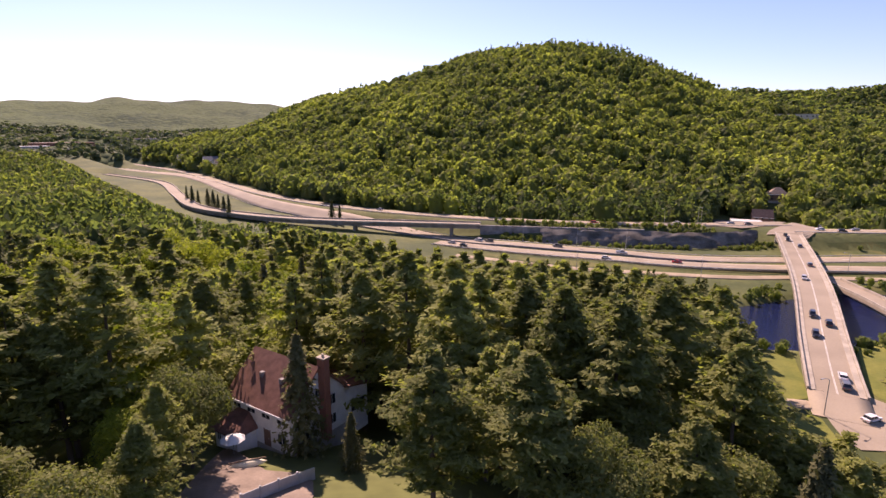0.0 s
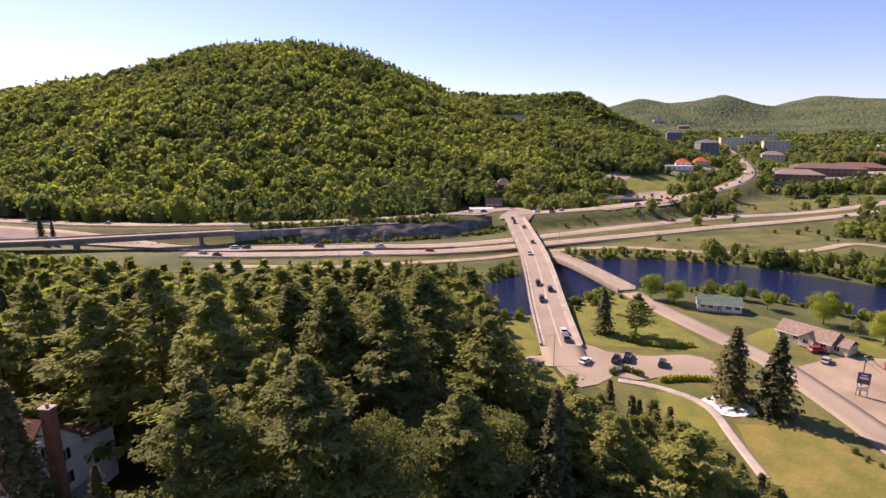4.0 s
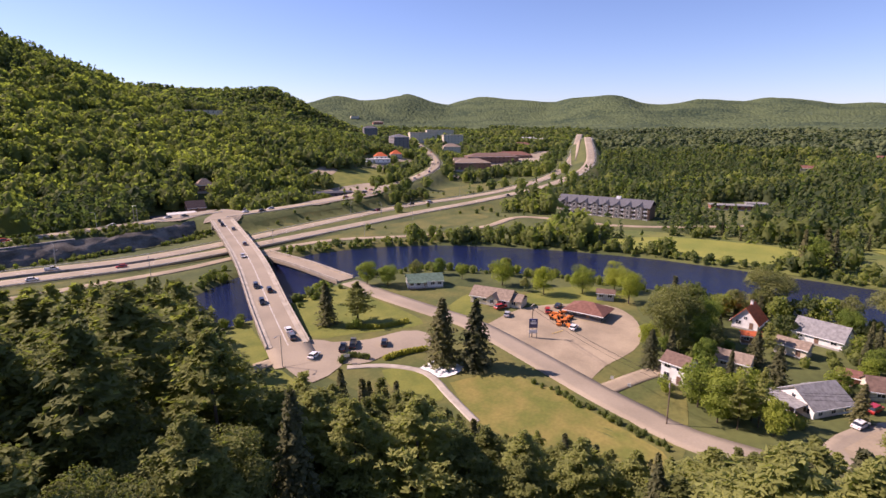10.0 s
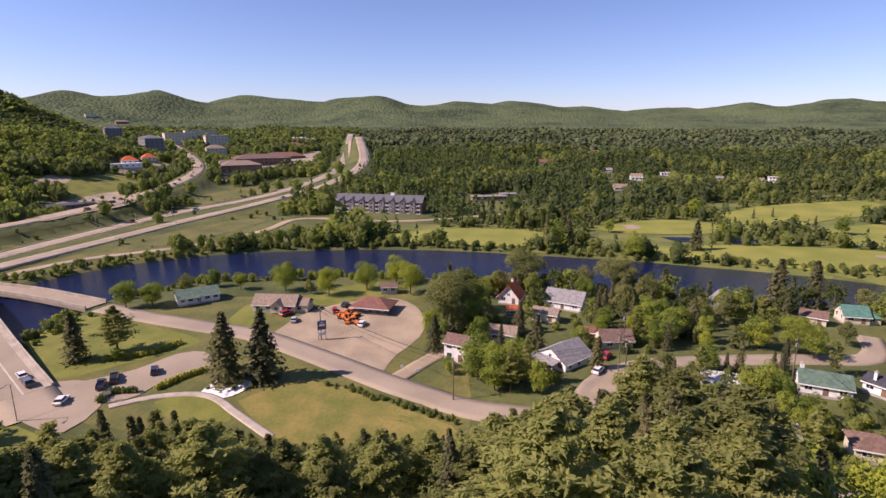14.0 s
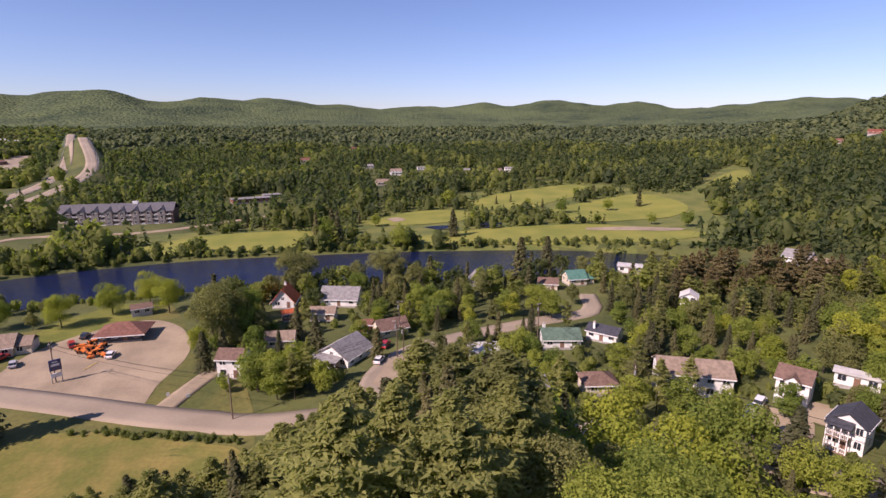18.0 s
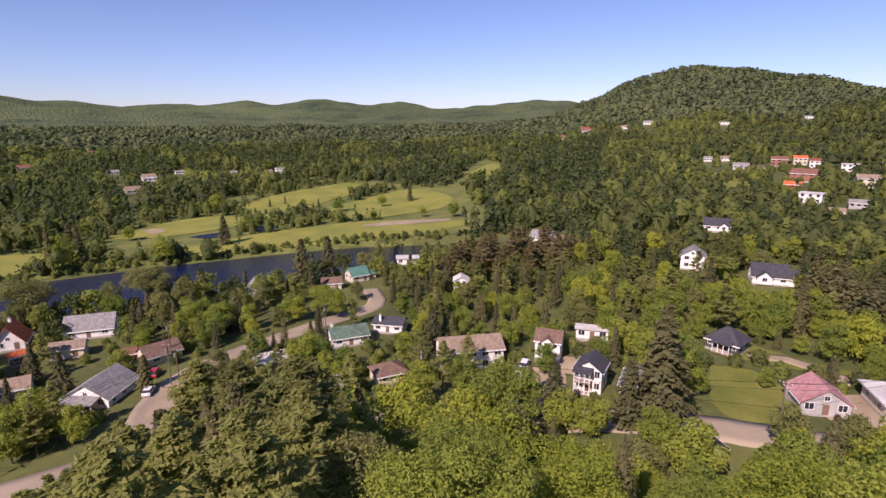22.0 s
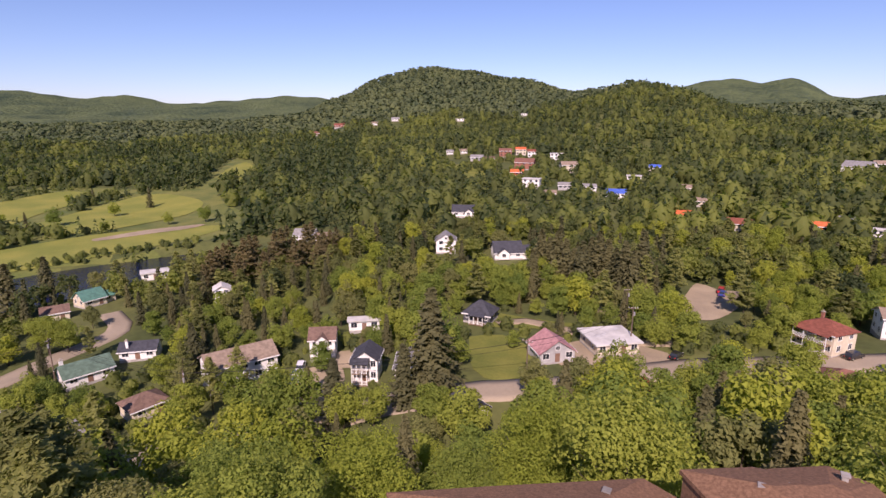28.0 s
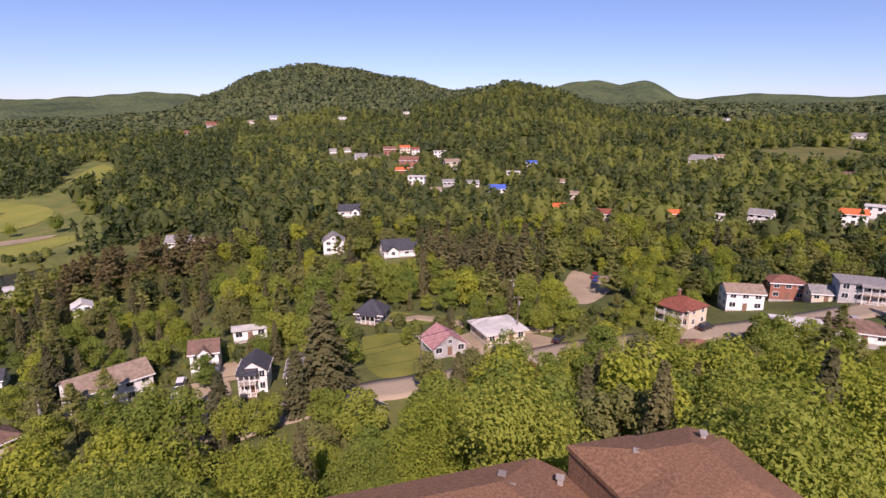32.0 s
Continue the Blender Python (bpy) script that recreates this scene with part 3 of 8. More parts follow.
# -- viaduct of the ramp, with piers, and the rock cut beside the highway
def viaduct():
    top = thing("viaduct", "pale concrete highway viaduct on wide dark piers", "viaduct", Matrix())
    line = RAMP
    d = np.gradient(line[:, :2], axis=0)
    d /= np.linalg.norm(d, axis=1)[:, None]
    nrm = np.column_stack([d[:, 1], -d[:, 0], np.zeros(len(d))])
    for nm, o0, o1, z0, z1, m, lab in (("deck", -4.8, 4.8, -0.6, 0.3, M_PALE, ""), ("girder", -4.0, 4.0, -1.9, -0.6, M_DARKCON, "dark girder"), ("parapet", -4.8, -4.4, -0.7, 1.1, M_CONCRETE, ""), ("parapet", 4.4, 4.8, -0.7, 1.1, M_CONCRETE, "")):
        s = loft(line, nrm, o0, o1, z0, z1)
        part(nm, s, m, top, lab)
    for f in np.linspace(0.35, 0.98, 7):
        i = int(f * (len(line) - 1))
        c, n = line[i], nrm[i]
        for o in (-2.6, 2.6):
            p = c + n * o
            part("pier", Shape().tube((p[0], p[1], ground_z(p[0], p[1]) - 1), (p[0], p[1], c[2] - 1.8), 0.8, 0.8, 10), M_DARKCON, top)
    # closed wall where the viaduct meets the hill-foot road
    a, b = line[-1], line[-1] + (line[-1] - line[-6]) * 2.2
    w = Vector((b[0] - a[0], b[1] - a[1])).normalized()
    o = [(a[0], a[1]), (b[0], b[1]), (b[0] - w.y * 1.2, b[1] + w.x * 1.2), (a[0] - w.y * 1.2, a[1] + w.x * 1.2)]
    part("retaining_wall", Shape().prism(o, 0, 7.6), M_DARKCON, top, "grey concrete retaining wall")


viaduct()


def rock_cut():
    pts = spline([(55.4, 298.1, 0), (97.9, 293.0, 0), (142.1, 288.1, 0), (178.1, 297.7, 0)], 3)
    rng = np.random.default_rng(5)
    v, q, m = [], [], 7
    for i, p in enumerate(pts):
        for j in range(m):
            f = j / (m - 1)
            v.append((p[0] + rng.normal(0, 0.5) + 4 * f * 0.2, p[1] + 9 * f + rng.normal(0, 0.7), 0.6 + 7.2 * f ** 0.8 + rng.normal(0, 0.35)))
    for i in range(len(pts) - 1):
        for j in range(m - 1):
            q.append((i * m + j, (i + 1) * m + j, (i + 1) * m + j + 1, i * m + j + 1))
    tagged(new("rock_face", quick_mesh("rock_face", np.array(v), np.array(q), M_ROCK)), "dark blasted rock face above the highway", "rock", kind="structure")


rock_cut()

# -- lawns, lots, golf course
patch("lawn_bridge", [87.9, 143.1, 102.1, 151.6, 96.3, 136.3, 89.7, 121.8, 80.9, 122.2, 71.7, 124.0, 75.3, 133.6], M_LAWN, "bright mown lawn beside the bridge")
patch("lawn_corner", [74.7, 115.3, 84.7, 113.9, 84.9, 109.2, 81.6, 100.6, 72.8, 100.8, 68.4, 106.7], M_LAWN, "bright mown lawn corner at the junction")
ribbon("path_gravel", spline([(68.9, 122.2, 0), (76.8, 120.1, 0), (86.9, 118.4, 0), (91.9, 114.6, 0)], 3), 4.5, M_GRAVEL, "tan gravel path", follow=True, lift=0.2, thick=0.2, category="path")
patch("lawn_triangle", [135.4, 169.8, 148.6, 175.2, 148.8, 157.4, 144.1, 128.2, 137.7, 105.1, 130.8, 103.0, 115.6, 114.2, 106.3, 122.0, 114.0, 137.4], M_LAWN, "green lawn triangle with spruces")
patch("lawn_common", [114.7, 138.8, 151.0, 153.3, 173.3, 126.8, 183.7, 94.0, 204.6, 60.6, 187.7, 47.7, 153.3, 36.3, 138.7, 23.3, 111.9, 16.5, 98.4, 17.3, 89.6, 32.5, 88.1, 56.6, 88.8, 87.0, 92.6, 108.0], M_ROUGH, "common grass round the junction, dry in places", 0.07, rings=30)
patch("junction", [93.1, 127.5, 99.1, 125.7, 104.6, 121.6, 106.8, 113.9, 101.8, 106.3, 96.5, 100.9, 85.4, 99.8, 86.4, 110.1], M_PALE, "pale asphalt road junction at the bridge end", 0.2, category="road")
patch("parking_bay", [106.0, 115.5, 114.8, 107.3, 126.1, 103.1, 129.0, 95.9, 120.9, 89.2, 111.4, 95.3, 102.7, 96.1, 97.7, 102.1], M_PALE, "pale asphalt parking bay", 0.24, category="road")
patch("lawn_park", [105.2, 71.3, 116.4, 64.8, 118.4, 54.7, 113.1, 39.6, 106.2, 24.4, 100.5, 16.9, 92.4, 20.4, 91.3, 38.9, 93.3, 55.6], M_DRY, "wide park lawn with dry yellow patches")
patch("lawn_path_side", [100.7, 90.1, 106.1, 86.7, 106.9, 80.1, 99.8, 69.5, 94.8, 68.9, 94.2, 80.6], M_LAWN, "lawn strip beside the footpath")
M_WHITE = material("white_gravel", (0.78, 0.77, 0.75), 0.9, 0.15, 0.6, 5.0, 0.5)
patch("gravel_bed", [107.1, 82.5, 113.4, 82.6, 115.0, 78.1, 114.9, 73.4, 109.8, 72.7, 105.4, 75.8], M_WHITE, "bed of white gravel under the spruces", 0.22, category="gravel bed")
ribbon("path_footway", spline([(96.7, 98.9, 0), (102.9, 92.0, 0), (106.3, 83.0, 0), (105.0, 76.4, 0), (101.2, 70.2, 0), (96.4, 62.0, 0), (93.0, 56.1, 0)], 3), 2.2, M_CONCRETE, "narrow pale curved footpath", follow=True, lift=0.24, thick=0.2, category="path")
patch("station_lot", [145.1, 84.6, 164.7, 82.9, 178.7, 73.7, 187.6, 58.9, 181.0, 47.9, 167.1, 40.9, 153.0, 39.0, 137.2, 42.3, 124.4, 44.1, 130.2, 58.9], M_GRAVEL, "wide tan gravel and asphalt lot", 0.16)
patch("lawn_verge", [128.0, 43.3, 137.1, 40.2, 146.0, 36.9, 143.3, 33.9, 134.5, 36.5, 126.1, 39.2], M_ROUGH, "dry grass verge")
patch("lawn_verge", [127.3, 33.6, 137.5, 29.3, 136.3, 24.0, 124.2, 22.4, 122.4, 26.6], M_ROUGH, "dry grass verge")
ribbon("driveway", spline([(125.0, 37.4, 0), (136.0, 32.9, 0), (147.0, 27.7, 0)], 3), 5, M_GRAVEL, "tan driveway", follow=True, lift=0.3, thick=0.3)
patch("lawn_river", [175.8, 89.8, 193.5, 84.7, 207.7, 70.2, 201.2, 59.5, 187.6, 62.9, 174.9, 76.2], M_LAWN, "mown riverside lawn under round trees")
patch("lawn_cottage", [154.3, 105.3, 169.9, 107.0, 162.1, 96.0, 153.3, 92.9, 146.6, 96.5], M_LAWN, "mown front lawn")
M_FAIRWAY = material("mown_fairway", (0.236, 0.236, 0.046), 0.95, 0.25, 0.05, 1.5, 0.4, second=(0.165, 0.190, 0.034))
M_GOLF = material("golf_rough_grass", (0.160, 0.168, 0.044), 0.95, 0.3, 0.06, 1.0, 0.6, second=(0.085, 0.115, 0.028))
GOLF = [280.3, 89.2, 335.3, 97.3, 344.3, 2.3, 392.2, -26.2, 457.8, -118.3, 509.6, -243.4, 390.0, -277.8, 444.5, -351.3, 507.7, -423.8, 465.6, -417.5, 380.1, -343.3, 344.0, -274.9, 240.1, -200.9, 270.8, -47.1]
patch("golf_rough", GOLF, M_GOLF, "golf course rough of longer grass", 0.1, rings=24, step=10)
patch("fairway", [307.7, 94.3, 328.9, 62.9, 330.1, 9.1, 297.7, -0.9, 283.5, 37.4, 285.8, 81.0], M_FAIRWAY, "bright mown golf fairway", 0.3)
patch("fairway", [298.3, -42.1, 311.1, -105.2, 301.6, -170.9, 256.7, -207.8, 251.7, -158.6, 268.1, -91.2, 276.7, -51.1], M_FAIRWAY, "bright mown golf fairway", 0.3)
patch("fairway", [354.2, -19.9, 385.8, -66.7, 379.8, -98.5, 344.5, -93.4, 336.5, -40.3], M_FAIRWAY, "bright mown golf fairway", 0.35)
patch("fairway", [399.7, -103.6, 450.2, -150.7, 481.4, -230.4, 437.6, -234.8, 401.5, -179.6, 356.8, -120.2], M_FAIRWAY, "bright mown golf fairway", 0.4)
patch("fairway", [361.7, -142.0, 405.5, -250.7, 352.6, -260.6, 316.3, -227.4, 315.9, -160.4], M_FAIRWAY, "bright mown golf fairway", 0.4)
patch("fairway", [384.6, -301.2, 434.2, -353.7, 469.4, -409.5, 413.6, -371.2, 380.2, -325.1], M_FAIRWAY, "bright mown golf fairway up the slope", 0.4)
patch("sand_strip", [295.5, -153.9, 291.0, -182.2, 277.1, -205.2, 271.8, -199.8, 280.6, -176.0, 289.0, -152.3], M_GRAVEL, "long sand path across the fairway", 0.45)
patch("sand_bunker", [360.9, -41.3, 364.2, -49.4, 354.9, -53.8, 347.5, -46.0], M_GRAVEL, "pale sand bunker", 0.5)
patch("golf_pond", [324.0, -95.1, 335.2, -107.6, 324.7, -110.8, 315.3, -103.1, 313.1, -94.8], M_WATER, "small dark golf pond", 0.45, category="pond")
patch("golf_pond", [326.7, -60.2, 327.9, -74.6, 318.8, -81.3, 315.8, -68.5], M_WATER, "small dark golf pond", 0.45, category="pond")
patch("bank_highway", [205.2, 286.0, 239.2, 285.0, 292.0, 282.7, 410.2, 301.8, 497.7, 286.8, 494.2, 259.0, 401.0, 264.3, 289.5, 258.0, 204.4, 254.6], M_ROUGH, "green grass bank above the highway")
patch("bank_river", [164.3, 218.8, 188.9, 217.0, 227.6, 202.9, 269.0, 184.8, 282.2, 169.0, 240.3, 172.5, 214.5, 191.3, 179.9, 207.0], M_ROUGH, "rough green river bank")
patch("bank_median", [187.6, 239.0, 227.3, 229.9, 303.9, 223.3, 370.4, 212.7, 323.4, 189.6, 268.3, 197.0, 217.4, 220.0], M_ROUGH, "rough grass strip beside the highway")
patch("bank_foot", [-88.2, 375.8, -139.4, 426.0, -89.8, 383.6, -31.0, 351.2, 2.0, 335.6, -38.1, 348.7], M_ROUGH, "grass between the roads")
patch("bank_west", [4.8, 280.9, 59.1, 256.5, 134.1, 243.0, 151.7, 237.7, 107.9, 242.5, 58.3, 252.9], M_ROUGH, "grass strip between highway and service road")
patch("meadow_hillside", [322.0, 409.5, 388.0, 440.9, 412.5, 423.8, 504.7, 422.0, 405.5, 332.1, 393.5, 365.2, 335.4, 381.9], M_LAWN, "hillside meadow with a bare sandy patch")
patch("sand_patch", [370.9, 421.7, 404.2, 436.8, 412.5, 423.8, 379.4, 406.2], M_GRAVEL, "bare sandy patch", 0.3)
patch("lot_plaza", [282.6, 346.6, 319.1, 363.7, 372.6, 375.4, 412.0, 366.8, 340.1, 296.6, 281.2, 289.7, 258.2, 294.9], M_PALE, "pale car park of a roadside shop", 0.25)
patch("lot_station_far", [156.9, 317.3, 188.3, 356.4, 211.8, 365.6, 228.9, 358.8, 229.0, 343.5, 178.5, 311.3], M_PALE, "pale forecourt at the far junction", 0.3)
patch("junction_far", [180.4, 299.4, 208.3, 324.8, 242.4, 347.3, 242.2, 340.1, 198.1, 289.6], M_PALE, "pale road junction at the far bridge end", 0.32, category="road")
ribbon("road_hill_lane", spline([(209.2, 316.2, 0), (239.9, 354.3, 0), (249.2, 363.8, 0)], 5), 11, M_PALE, "pale lane climbing from the junction", follow=True, lift=0.3)
patch("lot_mall", [503.6, 347.6, 636.2, 367.7, 764.5, 366.3, 911.8, 405.8, 664.0, 302.0, 580.8, 335.1, 500.4, 330.3], M_PALE, "pale car park of the shopping plaza", 0.3)
patch("lot_shops", [478.0, 436.0, 512.0, 456.0, 566.0, 464.0, 570.0, 446.0, 540.0, 424.0, 494.0, 412.0], M_PALE, "pale car park", 0.3)
patch("lawn_main", [57.8, -117.2, 50.6, -122.2, 41.2, -117.5, 36.1, -106.6, 40.6, -97.5, 48.3, -100.2], M_LAWN, "open green lawn above the street")
patch("lawn_slope", [58.1, -136.5, 43.0, -137.1, 32.2, -139.1, 34.3, -134.8, 46.9, -129.2, 58.6, -125.9], M_LAWN, "green lawn round the dark cottage")
patch("yard_gravel", [38.8, -114.5, 32.3, -127.2, 18.4, -131.2, 8.1, -126.1, 10.6, -113.4, 20.8, -107.2], M_GRAVEL, "tan gravel yard", 0.16)
patch("lot_upper", [13.2, -175.0, 10.9, -193.2, 3.9, -188.0, -4.5, -188.8, -1.1, -169.8, 4.3, -157.5, 10.1, -158.6], M_GRAVEL, "pale gravel parking lot", 0.2)
ribbon("lane_gravel", spline([(54.7, -128.4, 0), (48.7, -134.1, 0), (38.6, -132.9, 0), (22.9, -131.7, 0), (7.7, -138.1, 0)], 4), 4, M_GRAVEL, "tan gravel lane", follow=True, lift=0.28, thick=0.3)
ribbon("lane_gravel", spline([(36.6, -153.8, 0), (28.2, -150.8, 0), (16.3, -148.0, 0), (7.8, -139.9, 0)], 4), 4, M_GRAVEL, "tan gravel lane", follow=True, lift=0.3, thick=0.3)
patch("yard_drive", [83.0, -91.2, 75.2, -91.2, 77.2, -98.1, 84.8, -97.4, 81.3, -85.6, 81.5, -79.1, 88.6, -84.9], M_GRAVEL, "tan paved yard between houses", 0.2)
patch("yard_houses", [77.3, -70.9, 85.6, -80.5, 87.7, -86.9, 81.2, -87.8, 80.0, -92.3, 72.8, -86.1, 69.8, -77.4, 71.8, -72.2], M_GRAVEL, "tan paved yard in front of the houses", 0.2)
patch("yard_front", [122.3, -9.6, 136.3, -17.0, 139.2, -25.1, 131.1, -22.1, 117.7, -14.3], M_GRAVEL, "tan yard by the side street", 0.3)
patch("field_far", [-106.8, -527.6, -167.4, -595.0, -203.8, -569.8, -180.1, -480.1, -126.8, -443.2, -103.5, -467.9], M_ROUGH, "open dry field beyond the houses", 0.3)
patch("meadow_upper", [228.6, -401.7, 219.1, -434.1, 187.8, -401.3, 141.5, -336.7, 170.9, -355.1], M_LAWN, "green meadow below the hillside village", 0.3)
M_PAVERS = material("brown_pavers", (0.22, 0.17, 0.13), 0.9, 0.25, 0.4, 4.0, 0.3)
patch("drive_red_house", [-24.2, 42.3, -25.4, 53.7, -24.8, 57.7, -18.5, 50.9, -14.3, 50.6, -12.1, 45.2, -12.6, 37.1, -19.2, 37.0], M_PAVERS, "brown paved drive in front of the house", 0.15)
patch("lawn_terrace", [18.5, -29.5, 11.7, -34.4, 6.3, -38.2, 2.1, -40.0, 1.8, -37.4, 9.3, -32.4], M_LAWN, "mown lawn strip behind the long brown roof", 0.1)
OPEN = list(PATCHES)


# -- houses
def siding(name, colour, per=0.0):
    return material(name, colour, 0.7, 0.12, 0.8, 6.0, 0.15, per_object=per)


def shingle(name, colour):
    return material(name, colour, 0.9, 0.25, 1.2, 9.0, 0.4)


M_WWALL = siding("white_siding", (0.78, 0.77, 0.74))
M_CREAM = siding("cream_siding", (0.62, 0.55, 0.42))
M_GREYW = siding("grey_siding", (0.40, 0.40, 0.40))
M_DARKW = siding("charcoal_siding", (0.07, 0.075, 0.09))
M_SLATEW = siding("slate_grey_siding", (0.20, 0.19, 0.19))
M_BROWNW = siding("brown_siding", (0.22, 0.13, 0.09))
M_BRICK = siding("red_brick_wall", (0.30, 0.13, 0.09))
M_YELLOWW = siding("yellow_panel", (0.62, 0.48, 0.10))
M_TRIM = siding("white_trim", (0.80, 0.80, 0.78))
M_FOUND = material("concrete_footing", (0.38, 0.36, 0.34), 0.9, 0.2, 0.6, 5.0, 0.3)
R_RED = shingle("red_brown_shingles", (0.20, 0.095, 0.07))
R_BROWN = shingle("brown_shingles", (0.17, 0.11, 0.085))
R_GREY = shingle("grey_shingles", (0.24, 0.235, 0.23))
R_SLATE = shingle("slate_grey_shingles", (0.125, 0.125, 0.135))
R_DARK = shingle("dark_shingles", (0.055, 0.058, 0.07))
R_GREEN = shingle("green_shingles", (0.10, 0.16, 0.12))
R_TAN = shingle("tan_shingles", (0.26, 0.20, 0.15))
R_ORANGE = shingle("orange_metal_roof", (0.58, 0.14, 0.05))
R_PINK = shingle("faded_pink_shingles", (0.42, 0.22, 0.22))
R_WHITE = material("white_membrane_roof", (0.56, 0.55, 0.52), 0.8, 0.2, 0.3, 4.0, 0.1)
R_BLUE = shingle("blue_metal_roof", (0.06, 0.12, 0.45))
R_BRICKRED = shingle("brick_red_roof", (0.22, 0.075, 0.05))
R_TEAL = shingle("teal_metal_roof", (0.08, 0.20, 0.16))
M_RED = material("red_paint", (0.50, 0.05, 0.03), 0.5, 0.1, 1.0, 6.0, 0.0)
M_ORANGE = material("orange_paint", (0.70, 0.20, 0.04), 0.5, 0.1, 1.0, 6.0, 0.0)
M_WOOD = material("weathered_deck_wood", (0.26, 0.18, 0.12), 0.85, 0.25, 1.0, 8.0, 0.3)


def glass_material():
    m = bpy.data.materials.new("window_glass")
    m.use_nodes = True
    b = m.node_tree.nodes["Principled BSDF"]
    b.inputs["Base Color"].default_value = (0.03, 0.035, 0.045, 1)
    b.inputs["Roughness"].default_value, b.inputs["IOR"].default_value = 0.08, 1.5
    return m


M_GLASS = glass_material()
CACHE = {}


def cached(key, make):
    if key not in CACHE:
        CACHE[key] = make()
    return CACHE[key]


def window_meshes(w, h):
    def frame_mesh():
        s = Shape()
        t = 0.09
        s.box(-w / 2 - t, -0.08, -t, w / 2 + t, 0.03, 0).box(-w / 2 - t, -0.08, h, w / 2 + t, 0.03, h + t)
        s.box(-w / 2 - t, -0.08, 0, -w / 2, 0.03, h).box(w / 2, -0.08, 0, w / 2 + t, 0.03, h)
        s.box(-0.03, -0.06, 0, 0.03, 0.03, h)
        return s.mesh("window", M_TRIM)
    return (cached(("wf", w, h), frame_mesh), cached(("wp", w, h), lambda: Shape().box(-w / 2, -0.03, 0, w / 2, 0.02, h).mesh("pane", M_GLASS)))


def add_window(parent, x, y, z, rz, w=1.2, h=1.3, plain=False):
    if plain:
        part("window", cached(("plain", round(w, 1), round(h, 1)), lambda: Shape().box(-w / 2, -0.05, 0, w / 2, 0.02, h).mesh("window", M_GLASS)), None, parent, at=pose(x, y, z, 0, 0, rz))
        return
    f, p = window_meshes(round(w, 1), round(h, 1))
    ob = part("window", f, None, parent, at=pose(x, y, z, 0, 0, rz))
    part("pane", p, None, ob)


def add_door(parent, x, y, z, rz, w=0.95, mat=None):
    m = mat or M_BROWNW
    ob = part("door", cached(("door", w, m.name), lambda: Shape().box(-w / 2, -0.06, 0, w / 2, 0.02, 2.05).box(-w / 2 - 0.1, -0.04, 0, -w / 2, 0.02, 2.15).box(w / 2, -0.04, 0, w / 2 + 0.1, 0.02, 2.15).mesh("door", m)), None, parent, at=pose(x, y, z, 0, 0, rz))
    part("handle", cached("handle", lambda: Shape().box(0.3, -0.12, 0.95, 0.36, -0.06, 1.1).mesh("handle", M_STEEL)), None, ob)


BUILT, YARDS = [], []


def roof_shape(w, d, z, rise, over, kind, thick=0.22):
    s = Shape()
    a, b = w / 2 + over, d / 2 + over
    drop = rise * over / (d / 2)
    e = z - drop
    if kind == "gable":
        s.slab([(-a, -b, e), (a, -b, e), (a, 0, z + rise), (-a, 0, z + rise)], thick)
        s.slab([(a, b, e), (-a, b, e), (-a, 0, z + rise), (a, 0, z + rise)], thick)
    elif kind == "hip":
        k = max(w / 2 - d / 2, 0.3)
        s.slab([(-a, -b, e), (a, -b, e), (k, 0, z + rise), (-k, 0, z + rise)], thick)
        s.slab([(a, b, e), (-a, b, e), (-k, 0, z + rise), (k, 0, z + rise)], thick)
        s.slab([(a, -b, e), (a, b, e), (k, 0, z + rise)], thick)
        s.slab([(-a, b, e), (-a, -b, e), (-k, 0, z + rise)], thick)
    else:
        s.box(-a, -b, z - 0.05, a, b, z + 0.3)
    return s


